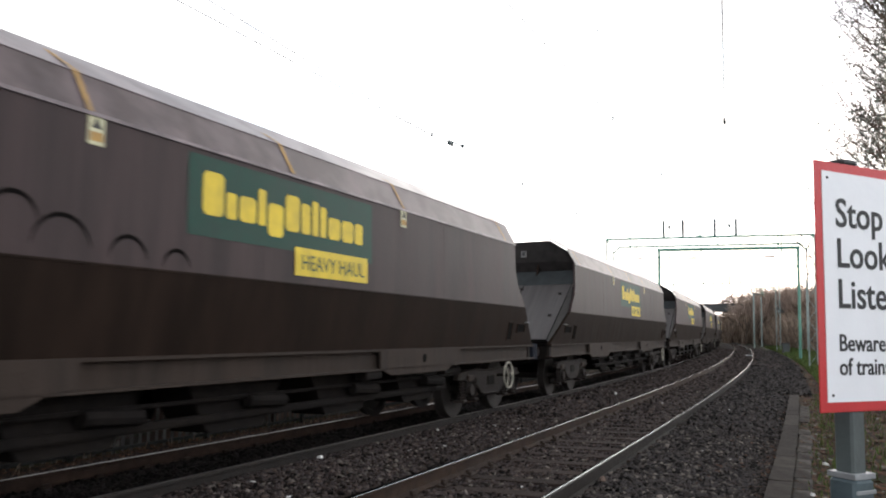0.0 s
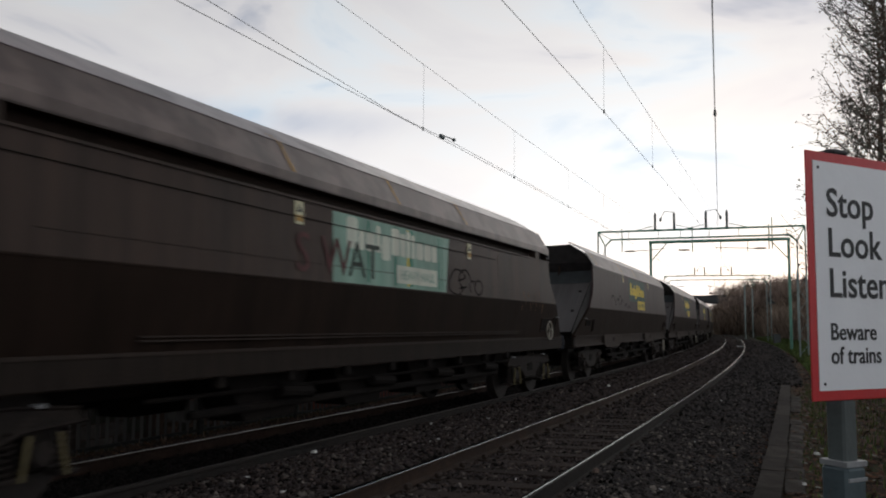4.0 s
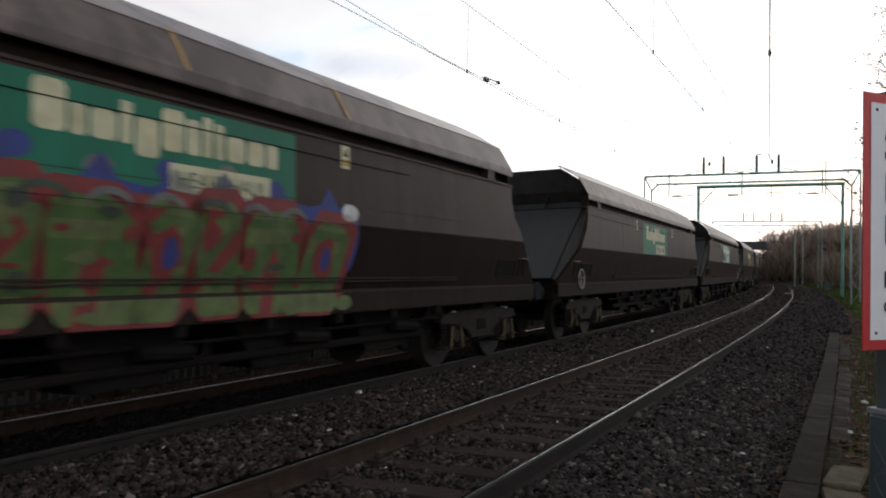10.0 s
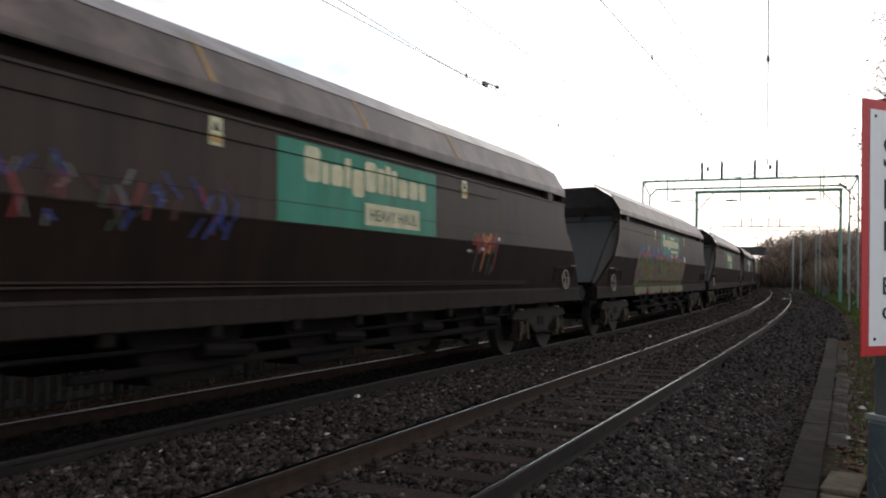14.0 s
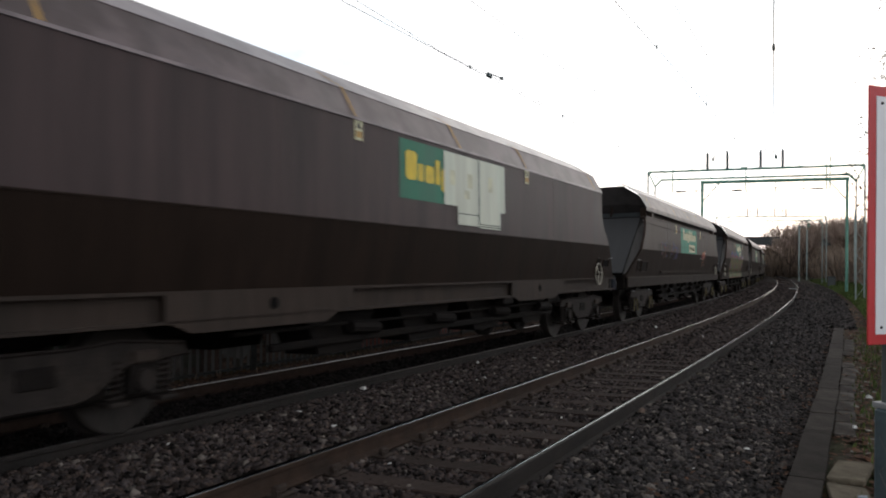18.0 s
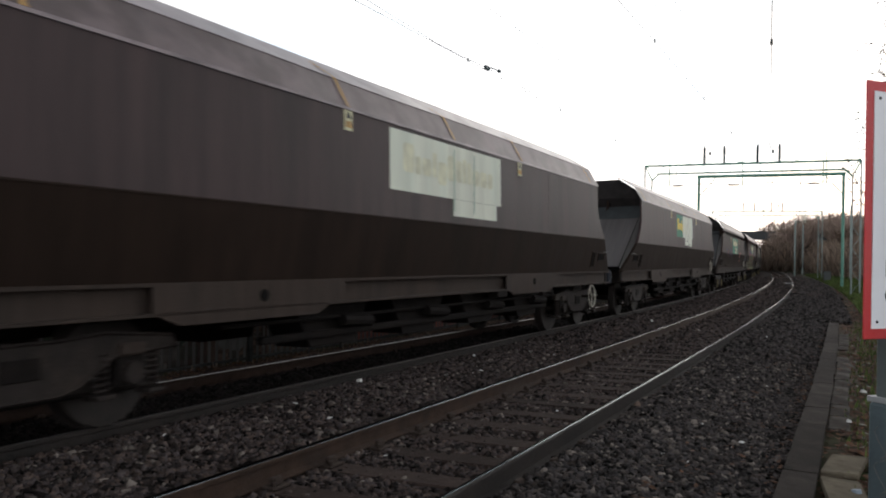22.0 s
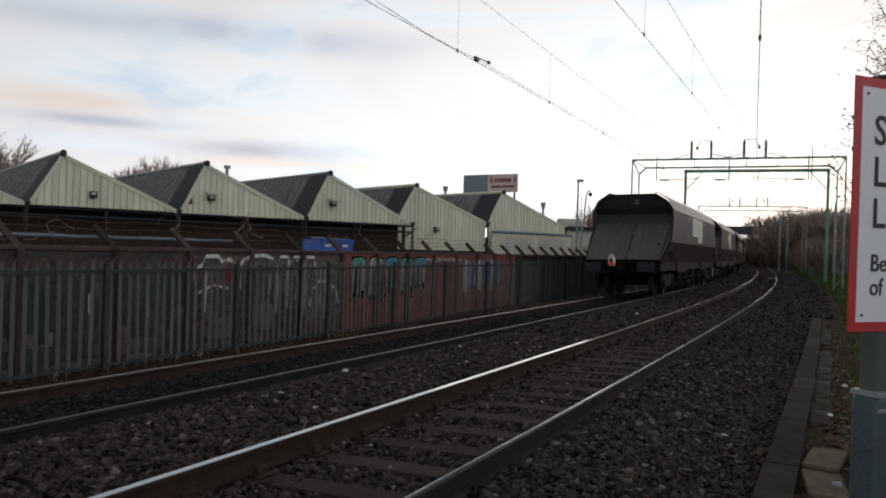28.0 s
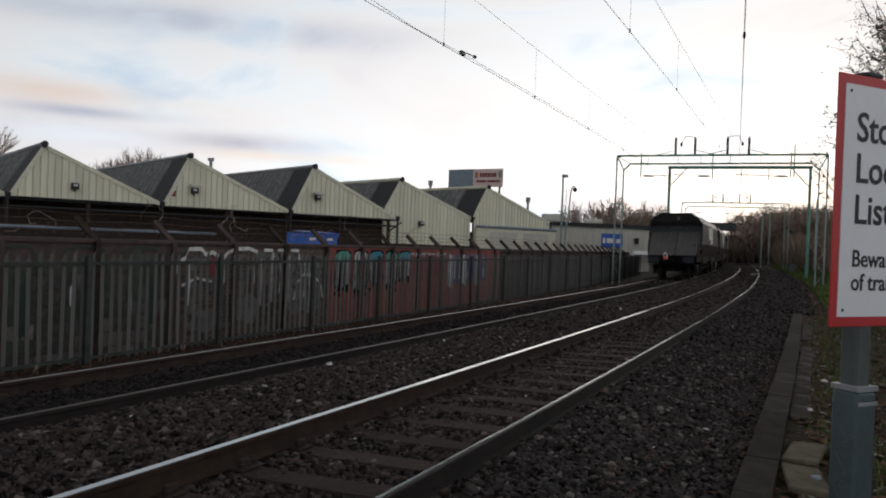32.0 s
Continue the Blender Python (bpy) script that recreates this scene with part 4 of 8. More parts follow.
def build_bogie(wagon, x, slotted):
    zc = 0.50
    bogie = part("bogie", Shape().box(x - 0.22, x + 0.22, -1.0, 1.0, 0.48, 0.74, 0.03), "bogie_grime", wagon, "grimy brown two-axle bogie")
    r = 0.46
    for sy in (-1, 1):
        y0, y1 = sy * 0.98, sy * 1.12
        if slotted:
            out = [(x - 1.38, 0.66), (x - 1.30, 0.76), (x - 0.75, 0.80), (x + 0.75, 0.80), (x + 1.30, 0.76), (x + 1.38, 0.66), (x + 0.80, 0.62), (x + 0.52, 0.52), (x + 0.36, 0.40), (x - 0.36, 0.40), (x - 0.52, 0.52), (x - 0.80, 0.62)]
        else:
            out = [(x - 1.44, 0.64), (x - 1.38, 0.73), (x - 0.70, 0.79), (x - 0.3, 0.76), (x + 0.3, 0.76), (x + 0.70, 0.79), (x + 1.38, 0.73), (x + 1.44, 0.64), (x + 0.78, 0.60), (x + 0.46, 0.40), (x + 0.30, 0.36), (x - 0.30, 0.36), (x - 0.46, 0.40), (x - 0.78, 0.60)]
        part("side_frame", Shape().prism(out, y0 + sy * 0.05, y1, "y"), "bogie_grime", bogie, "cast steel bogie side frame")
        rim = [(a, sy * 1.125, b) for a, b in out] + [(out[0][0], sy * 1.125, out[0][1])]
        part("frame_flange", Shape().tube(rim, 0.016, n=4), "bogie_grime", bogie)
        part("centre_window", Shape().box(x - 0.16, x + 0.16, y1 - sy * 0.01, y1 + sy * 0.012, 0.50, 0.66, 0.02), "underframe", bogie)
        for ax in (-0.95, 0.95):
            part("axlebox", Shape().lathe([(0, 0.0001), (0, 0.09), (0.12, 0.105), (0.14, 0.0001)], (x + ax, sy * 1.17, r), (0, -sy, 0), 12), "bogie_grime", bogie)
            part("axle_saddle", Shape().prism([(x + ax - 0.15, 0.36), (x + ax + 0.15, 0.36), (x + ax + 0.12, 0.62), (x + ax - 0.12, 0.62)], y0 + sy * 0.02, y1 - sy * 0.005, "y"), "underframe", bogie)
            for dx in (-0.25, 0.25):
                part("spring_seat", Shape().box(x + ax + dx - 0.09, x + ax + dx + 0.09, sy * 0.98, sy * 1.15, 0.27, 0.31, 0.01), "bogie_grime", bogie)
                pts = [(x + ax + dx + 0.062 * math.cos(t * 1.57), sy * 1.08 + 0.062 * math.sin(t * 1.57), 0.31 + 0.0118 * t) for t in range(28)]
                part("coil_spring", Shape().tube(pts, 0.016, n=4), "bogie_grime", bogie, "exposed coil spring")
            if slotted:
                for dx in (-0.12, 0.14):
                    part("damper_link", Shape().tube([(x + ax + dx, sy * 1.17, 0.60), (x + ax + dx * 1.5, sy * 1.17, 0.28)], 0.017, n=6), "spring_yellow", bogie, "faded yellow damper link")
                part("grease_cap", Shape().lathe([(0, 0.0001), (0, 0.05), (0.03, 0.05), (0.03, 0.0001)], (x + ax, sy * 1.10, 0.785), (0, 0, 1), 10), "galvanised", bogie)
            else:
                part("friction_plate", Shape().box(x + ax - 0.13, x + ax + 0.13, sy * 1.12, sy * 1.16, 0.60, 0.70, 0.015), "solebar_rust", bogie)
        part("brake_rod", Shape().tube([(x - 1.2, sy * 0.9, 0.30), (x + 1.2, sy * 0.9, 0.30)], 0.02, n=5), "underframe", bogie)
    sets = []
    for ax in (-0.95, 0.95):
        sh = Shape()
        for sy in (-1, 1):
            prof = [(-0.065, 0.15), (-0.065, 0.37), (-0.07, 0.40), (-0.07, r - 0.005), (0.06, r + 0.008), (0.062, r + 0.028), (0.075, r + 0.028), (0.078, 0.40), (0.03, 0.36), (0.03, 0.15)]
            sh.lathe([(t, q) for t, q in prof], (0, sy * 0.755, 0), (0, -sy, 0), 28)
        sh.lathe([(-1.0, 0.001), (-1.0, 0.065), (1.0, 0.065), (1.0, 0.001)], (0, 0, 0), (0, 1, 0), 10)
        for sy in (-1, 1):
            for k in range(6):
                a = k * math.pi / 3
                c = (0.29 * math.cos(a), sy * 0.79, 0.29 * math.sin(a))
                sh.box(c[0] - 0.035, c[0] + 0.035, c[1] - 0.012, c[1] + 0.012, c[2] - 0.035, c[2] + 0.035)
        ws = part("wheelset", sh, "wheel_steel", bogie, "rolling steel wheelset", True)
        ws.matrix_local = pose(x + ax, 0, r)
        sets.append(ws)
    return bogie


def brake_wheel(wagon, u, z, y=-1.34, rad=0.225):
    """A spoked handbrake wheel on the right side."""
    ring = [(X(u) + rad * math.cos(a), y, z + rad * math.sin(a)) for a in [2 * math.pi * k / 24 for k in range(25)]]
    w = part("brake_wheel", Shape().tube(ring, 0.017, n=6), "wheel_cream", wagon, "off-white spoked handbrake wheel", True)
    for a in (0.15, 2.25, 4.35):
        part("spoke", Shape().tube([(X(u) + 0.03 * math.cos(a), y, z + 0.03 * math.sin(a)), (X(u) + rad * math.cos(a), y, z + rad * math.sin(a))], 0.013, n=5), "wheel_cream", w)
    part("hub", Shape().lathe([(0, 0.0001), (0, 0.035), (0.03, 0.03), (0.03, 0.0001)], (X(u), y - 0.02, z), (0, 1, 0), 10), "wheel_cream", w)
    part("spindle", Shape().tube([(X(u), y - 0.03, z), (X(u), y + 0.5, z)], 0.03, n=6), "underframe", w)


def build_wagon(slotted):
    label = "brown bogie coal hopper wagon with a slot under its canopy" if slotted else "brown bogie coal hopper wagon with smooth plated sides"
    wagon = thing("hopper_wagon", label, "freight wagon", "wagons of the coal train")
    for sy in (-1, 1):
        build_side(wagon, sy, slotted)
        build_canopy(wagon, sy, slotted)
    for front in (False, True):
        build_end(wagon, front, slotted)
    part("hopper_floor", Shape().grid([[(EAVE_R + 0.3, -1.3, 2.5), (EAVE_R + 0.3, 1.3, 2.5)], [(X(5), -1.2, 1.3), (X(5), 1.2, 1.3)], [(X(13), -1.2, 1.3), (X(13), 1.2, 1.3)], [(EAVE_F - 0.3, -1.3, 2.5), (EAVE_F - 0.3, 1.3, 2.5)]]), "chute_dark", wagon)
    for sy in (-1, 1):
        yo, yi = sy * 1.31, sy * 1.16
        # channel solebar: top flange, web, bottom flange, with deeper plates
        part("solebar", Shape().box(REAR_SILL, FRONT_SILL, sy * 1.20, sy * 1.225, 0.90, SILL_Z), "solebar_rust", wagon, "rust-brown channel solebar")
        part("solebar_flange", Shape().box(REAR_SILL, FRONT_SILL, yi, yo, SILL_Z - 0.03, SILL_Z), "solebar_rust", wagon)
        if slotted:
            part("solebar_skirt", Shape().box(REAR_SILL + 0.02, FRONT_SILL - 0.02, sy * 1.28, sy * 1.30, 0.92, SILL_Z - 0.03), "skirt_dark", wagon)
            for u in np.arange(5.4, 13.6, 1.15):
                part("door_hinge", Shape().box(X(u) - 0.07, X(u) + 0.07, sy * 1.18, sy * 1.28, 0.80, 0.95, 0.02), "underframe", wagon)
        else:
            part("solebar_flange", Shape().box(REAR_SILL, FRONT_SILL, yi, yo, 0.90, 0.925), "solebar_rust", wagon)
            for a, b, z in ((3.60, 6.3, 0.81), (10.88, 13.4, 0.83)):
                part("side_plate", Shape().prism([(X(a), SILL_Z - 0.03), (X(a), 0.92), (X(a + 0.3), z), (X(b - 0.5), z), (X(b - 0.25), 0.92), (X(b), 0.94), (X(b), SILL_Z - 0.03)], sy * 1.285, sy * 1.31, "y"), "solebar_rust", wagon, "deep brown solebar plate")
                # flat disc, the hole's inner shade given as its colour
                part("lifting_hole", Shape().lathe([(0, 0.0001), (0, 0.062), (0.006, 0.058), (0.006, 0.0001)], (X((a + b) / 2), sy * 1.31, 1.03), (0, sy, 0), 14), "recess_dark", wagon)
            part("junction_box", Shape().box(X(10.55), X(10.95), sy * 1.12, sy * 1.30, 0.80, 0.90, 0.02), "underframe", wagon)
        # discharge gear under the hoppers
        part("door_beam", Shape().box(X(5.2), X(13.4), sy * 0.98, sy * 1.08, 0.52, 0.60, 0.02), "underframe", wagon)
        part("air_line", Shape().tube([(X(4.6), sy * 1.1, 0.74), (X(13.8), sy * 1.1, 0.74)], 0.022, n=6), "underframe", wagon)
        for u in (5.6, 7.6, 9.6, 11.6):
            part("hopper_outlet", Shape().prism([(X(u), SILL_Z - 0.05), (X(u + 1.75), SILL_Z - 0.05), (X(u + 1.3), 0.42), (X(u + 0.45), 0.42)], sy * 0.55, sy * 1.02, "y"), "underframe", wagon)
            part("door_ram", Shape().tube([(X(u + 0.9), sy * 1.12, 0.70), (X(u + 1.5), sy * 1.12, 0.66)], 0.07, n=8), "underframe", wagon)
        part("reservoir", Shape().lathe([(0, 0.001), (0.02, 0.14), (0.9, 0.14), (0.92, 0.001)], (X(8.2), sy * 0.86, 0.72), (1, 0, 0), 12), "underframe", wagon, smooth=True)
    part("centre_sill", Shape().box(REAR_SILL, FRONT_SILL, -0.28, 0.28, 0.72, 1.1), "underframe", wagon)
    for u in (2.60, 15.15):
        build_bogie(wagon, X(u), slotted)
    return wagon


def side_y(z):
    """How far the wagon's side stands out at a height."""
    return 1.303 if z < SILL_Z - 0.02 else float(np.interp(z, [SILL_Z, CREASE_Z], [1.27, HW]))


def cut(outline, level, way):
    """The part of an outline of (u, z) points above a level (way 1) or below it (way -1)."""
    out = []
    for i, (u, z) in enumerate(outline):
        p, q = outline[i - 1], (u, z)
        a, b = (p[1] - level) * way, (z - level) * way
        if (a < 0) != (b < 0):
            f = a / (a - b)
            out.append((p[0] + (u - p[0]) * f, level))
        if b >= 0:
            out.append(q)
    return out


def flat(wagon, name, outline, mat, lift, label="", parent=None):
    """A painted patch on the right side: outline in (u, z), turned to face out."""
    first = None
    for lo, hi in ((CREASE_Z, 9.0), (SILL_Z + 0.005, CREASE_Z - 0.005), (0.0, SILL_Z - 0.03)):
        piece = cut(cut(outline, lo, 1), hi, -1)
        if len(piece) > 2:
            pts = [(X(u), -side_y(z) - lift, z) for u, z in piece]
            sh = Shape().face(*pts)
            sh.face(*[(x, y + 0.002, z) for x, y, z in reversed(pts)])
            ob = part(name, sh, mat, parent or wagon, label)
            first = first or ob
    return first


def rect(u0, u1, z0, z1):
    return [(u0, z0), (u1, z0), (u1, z1), (u0, z1)]


def blob(u, z, w, h, rng, n=14, wob=0.16):
    return [(u + w / 2 * math.cos(a) * (1 + rng.uniform(-wob, wob)), z + h / 2 * math.sin(a) * (1 + rng.uniform(-wob, wob))) for a in [2 * math.pi * k / n for k in range(n)]]


def brand_bars(wagon, panel, u0, u1, z, h, mat):
    """The operator's mark, as plain blocks in its colour: a row of stems, some of them tall."""
    span = u1 - u0
    cells = [(0.0, 0.095, 1.0, 0), (0.11, 0.05, 0.62, 0), (0.175, 0.085, 0.62, 0), (0.275, 0.04, 0.9, 0), (0.33, 0.085, 0.62, -0.22), (0.43, 0.085, 0.95, 0),
             (0.53, 0.055, 0.82, 0), (0.60, 0.04, 0.95, 0), (0.655, 0.04, 0.85, 0), (0.71, 0.085, 0.62, 0), (0.81, 0.085, 0.62, 0), (0.91, 0.06, 0.62, 0)]
    for a, w, t, drop in cells:
        w *= 1.04
        x0, x1 = u0 + a * span, u0 + (a + w) * span
        z0, z1 = z + drop * h, z + t * h
        b = 0.15 * (x1 - x0)
        flat(wagon, "brand_mark", [(x0, z0 + b), (x0 + b, z0), (x1 - b, z0), (x1, z0 + b), (x1, z1 - b), (x1 - b, z1), (x0 + b, z1), (x0, z1 - b)], mat, 0.009, parent=panel)


def heavy_haul(wagon, u0, u1, z0, z1, mat, text_mat="letter_green"):
    plate = flat(wagon, "class_plate", rect(u0, u1, z0, z1), mat, 0.008, "painted plate lettered HEAVY HAUL")
    size = (z1 - z0) * 0.78
    def extent(me):
        xs = [v.co.x for v in me.vertices]
        return min(xs), max(xs)
    lo, hi = extent(text_mesh("HEAVY HAUL", size, text_mat, "plate_lettering"))
    k = (u1 - u0) * 0.86 / (hi - lo)
    for word in ("HEAVY", "HAUL"):
        me = text_mesh(word, size, text_mat, "plate_lettering")
        shift = 0.0 if word == "HEAVY" else hi - extent(me)[1]
        ob = part("plate_lettering", me, None, plate, "dark lettering: " + word)
        ob.matrix_local = pose(X(u0) + (u1 - u0) * 0.07 + shift * k, -HW - 0.0115, z0 + (z1 - z0) * 0.22, 90) @ Matrix.Diagonal((k, 1, 1, 1))


PITCH = 18.03
SMOOTH = build_wagon(False)
SLOTTED = build_wagon(True)
WAGONS = {}
for k in range(-5, 8):
    slotted = k in (2, 3, 4, 5)
    if k == 1:
        WAGONS[k] = SMOOTH
    elif k == 2:
        WAGONS[k] = SLOTTED
    else:
        WAGONS[k] = copy_thing(SLOTTED if slotted else SMOOTH, Matrix())
for k, w in WAGONS.items():
    if k not in (2, 3, 4, 5, 6):
        for front in (False, True):
            slope_fittings(w, front)


def notices(w, slotted, spots, z):
    """Small hazard notices on the right side."""
    for u in spots:
        plate = part("hazard_plate", Shape().box(X(u) - 0.075, X(u) + 0.075, -HW - 0.008, -HW, z, z + 0.25), "livery_cream", w, "small electrification hazard notice")
        part("hazard_mark", Shape().prism([(X(u) - 0.05, z + 0.13), (X(u) + 0.05, z + 0.13), (X(u), z + 0.22)], -HW - 0.011, -HW - 0.008, "y"), "paint_black", plate)
        part("hazard_band", Shape().box(X(u) - 0.06, X(u) + 0.06, -HW - 0.011, -HW - 0.008, z + 0.03, z + 0.10), "stripe_yellow", plate)


def liveries():
    for k, w in WAGONS.items():
        if k in (2, 3, 4, 5):
            notices(w, True, {4: (6.15, 11.04), 5: (6.35, 11.3)}.get(k, (6.42, 11.23)), 2.48)
        else:
            notices(w, False, {7: (6.2, 11.2)}.get(k, (6.26, 11.3)), 2.78)
            brake_wheel(w, 15.66 if k == 6 else 15.47, 1.26 if k == 6 else 0.65)
    rng = random.Random(8)
    for k in (-4, -3, -2, -1, 0, 1):
        w = WAGONS[k]
        p = flat(w, "brand_panel", rect(7.26, 10.45, 2.22, 2.95), "livery_green_dark", 0.004, "dark green panel with the operator's mark in yellow")
        brand_bars(w, p, 7.44, 10.30, 2.42, 0.40, "livery_yellow")
        heavy_haul(w, 8.85, 10.34, 1.97, 2.27, "livery_yellow")
        w["label"] = "brown smooth coal hopper wagon with dark green and yellow panel"
    for cu, cz, rad in ((6.0, 1.95, 0.26), (6.62, 1.92, 0.2), (5.2, 1.95, 0.28), (4.5, 2.0, 0.3), (5.6, 2.12, 0.2), (7.15, 1.9, 0.16)):
        ring = [(cu + rad * math.cos(a), cz + rad * math.sin(a)) for a in [0.2 + j * 0.28 for j in range(11)]]
        for p, q in zip(ring, ring[1:]):
            flat(WAGONS[1], "sprayed_line", [(p[0], p[1] - 0.018), (q[0], q[1] - 0.018), (q[0], q[1] + 0.018), (p[0], p[1] + 0.018)], "graffiti_black", 0.005, "dark sprayed loop")
    w = WAGONS[2]
    w["label"] = "brown slotted coal hopper wagon with faded panel and sprayed letters"
    p = flat(w, "brand_panel", [(7.1, 1.90), (10.28, 1.90), (10.42, 2.72), (7.1, 2.72)], "livery_green_faded", 0.004, "sun-bleached green panel")
    brand_bars(w, p, 7.4, 10.02, 2.32, 0.38, "livery_pale")
    for u, du, mat in ((8.62, 0.05, "livery_green_mid"), (8.98, 0.07, "livery_yellow"), (9.06, 0.10, "livery_green_mid"), (10.02, 0.03, "livery_green_mid"), (10.14, 0.02, "livery_green_mid"), (7.9, 0.04, "livery_green_mid")):
        flat(w, "drip_streak", rect(u, u + du, 1.93, 2.70), mat, 0.0066, "dark streak run down the bleached panel")
    heavy_haul(w, 8.68, 9.95, 1.96, 2.2, "livery_pale", "livery_green_faded")
    for ch, u, mat in (("S", 6.35, "graffiti_faint"), ("W", 6.85, "graffiti_faint"), ("A", 7.43, "graffiti_dark"), ("T", 7.83, "graffiti_dark")):
        ob = part("sprayed_letter", text_mesh(ch, 0.62, mat, "sprayed_letter"), None, w, "sprayed letter " + ch)
        ob.matrix_local = pose(X(u), -HW - 0.012, 1.98, 90)
    loops = ([(10.72 + 0.32 * math.cos(a) * (1 + 0.2 * math.sin(2 * a)), 2.08 + 0.20 * math.sin(a)) for a in [0.5 + j * 0.42 for j in range(14)]],
             [(11.02 + 0.22 * math.cos(a), 2.14 + 0.15 * math.sin(a)) for a in [j * 0.45 for j in range(11)]],
             [(11.62 + 0.17 * math.cos(a), 2.03 + 0.12 * math.sin(a)) for a in [j * 0.45 for j in range(15)]],
             [(11.35 + 0.12 * math.cos(a), 2.02 + 0.11 * math.sin(a)) for a in [j * 0.5 for j in range(9)]], [(10.75, 2.10), (11.05, 2.16)], [(10.8, 1.98), (11.1, 2.02)])
    for ring in loops:
        for p, q in zip(ring, ring[1:]):
            n = Vector((q[1] - p[1], p[0] - q[0])).normalized() * 0.014
            flat(w, "sprayed_line", [(p[0] - n.x, p[1] - n.y), (q[0] - n.x, q[1] - n.y), (q[0] + n.x, q[1] + n.y), (p[0] + n.x, p[1] + n.y)], "graffiti_black", 0.005, "dark looping spray line")
    for j in range(26):
        u, z, h = rng.uniform(13.9, 15.4), rng.uniform(1.66, 1.96), rng.uniform(0.06, 0.2)
        lean, wd = rng.uniform(-0.08, 0.05), rng.uniform(0.015, 0.035)
        flat(w, "rust_scrape", [(u, z), (u + wd, z), (u + wd + lean, z + h), (u + lean, z + h)], "rust_red" if j % 3 else "solebar_rust", 0.004 + 0.0002 * j, "thin scrape of orange rust")
    w = WAGONS[3]
    w["label"] = "brown slotted coal hopper wagon with a bright green and cream panel"
    p = flat(w, "brand_panel", rect(7.12, 10.36, 1.885, 2.71), "livery_green", 0.004, "bright green panel with the operator's mark in cream")
    brand_bars(w, p, 7.50, 10.08, 2.28, 0.38, "livery_cream")
    heavy_haul(w, 8.76, 10.0, 1.92, 2.18, "livery_cream")
    w = WAGONS[4]
    w["label"] = "brown slotted coal hopper wagon covered with a large sprayed mural"
    p = flat(w, "brand_panel", rect(7.0, 10.18, 1.885, 2.71), "livery_green", 0.004, "green panel with the operator's mark in cream")
    brand_bars(w, p, 7.36, 9.98, 2.33, 0.36, "livery_cream")
    heavy_haul(w, 8.56, 9.80, 2.0, 2.24, "livery_cream")
    u = 3.9
    i = 0
    while u < 10.6:
        wd = 0.74 + 0.20 * math.sin(i * 1.7)
        c, tilt = u + wd / 2, 0.24 * math.sin(i * 2.3)
        def slab(x0, x1, z0, z1, dx=0.0):
            k = 0.22 * min(x1 - x0, z1 - z0)
            raw = [(x0 + k, z0), (x1 - k, z0), (x1, z0 + k), (x1, z1 - k), (x1 - k, z1), (x0 + k, z1), (x0, z1 - k), (x0, z0 + k)]
            return [(a + tilt * (b - 1.5) + dx, b + (0.03 * math.sin(a * 9) + 0.05 * math.sin(i * 1.9)) * (1 if b > 1.3 else 0.3)) for a, b in raw]
        flat(w, "sprayed_shape", [(u - 0.15, 1.5), (u + wd + 0.15, 1.5), (u + wd, 2.02), (c + 0.16, 2.05), (c, 2.2 + 0.04 * (i % 2)), (c - 0.16, 2.05), (u, 2.0)], "graffiti_blue", 0.008, "blue sprayed shadow with peaks")
        flat(w, "sprayed_outline", slab(u - 0.07, u + wd + 0.07, 0.93, 2.06), "graffiti_red", 0.011, "red sprayed outline")
        flat(w, "sprayed_fill", slab(u + 0.06, u + wd - 0.06, 0.96, 1.92), "graffiti_green", 0.014, "green sprayed letter fill")
        flat(w, "sprayed_fill", slab(u + 0.05, u + wd - 0.05, 0.97, 1.18), "graffiti_lime", 0.016, "yellow-green fill")
        flat(w, "sprayed_highlight", slab(u + 0.12, u + wd - 0.16, 1.85, 1.90), "graffiti_lime", 0.016, "pale highlight")
        flat(w, "sprayed_highlight", slab(u + 0.07, u + wd - 0.2, 1.62, 1.76), "graffiti_lime", 0.016, "yellow-green highlight")
        if i % 3 == 0:
            flat(w, "sprayed_gap", blob(c, 1.5, 0.34, 0.5, rng, 12, 0.2), "graffiti_red", 0.018)
            flat(w, "sprayed_gap", blob(c + 0.02, 1.5, 0.16, 0.26, rng, 10, 0.2), "graffiti_blue", 0.020)
        elif i % 3 == 1:
            flat(w, "sprayed_gap", [(c - 0.25, 1.2), (c - 0.12, 1.18), (c + 0.3, 1.62), (c + 0.2, 1.74)], "graffiti_red", 0.018)
            flat(w, "sprayed_gap", blob(c - 0.12, 1.66, 0.22, 0.26, rng, 10, 0.25), "graffiti_red", 0.018)
        else:
            flat(w, "sprayed_gap", [(c - 0.16, 0.96), (c + 0.02, 0.96), (c + 0.12, 1.36), (c + 0.04, 1.6), (c - 0.08, 1.4)], "graffiti_red", 0.018)
        u += wd - 0.04
        i += 1
    for j in range(90):
        u, z = rng.uniform(3.9, 10.5), rng.uniform(1.0, 1.95)
        mat = "graffiti_lime" if z < 1.2 else ("graffiti_red", "graffiti_green", "graffiti_lime", "graffiti_red", "graffiti_dull")[j % 5]
        flat(w, "sprayed_fleck", blob(u, z, rng.uniform(0.08, 0.26), rng.uniform(0.04, 0.16), rng, 9, 0.3), mat, 0.0205 + 0.0001 * j, "small sprayed fleck in the letters")
    for j in range(12):
        c = 4.2 + j * 0.54
        arc = [(c + 0.2 * math.cos(a), 1.84 + 0.12 * math.sin(a)) for a in [math.pi * i / 8 for i in range(9)]]
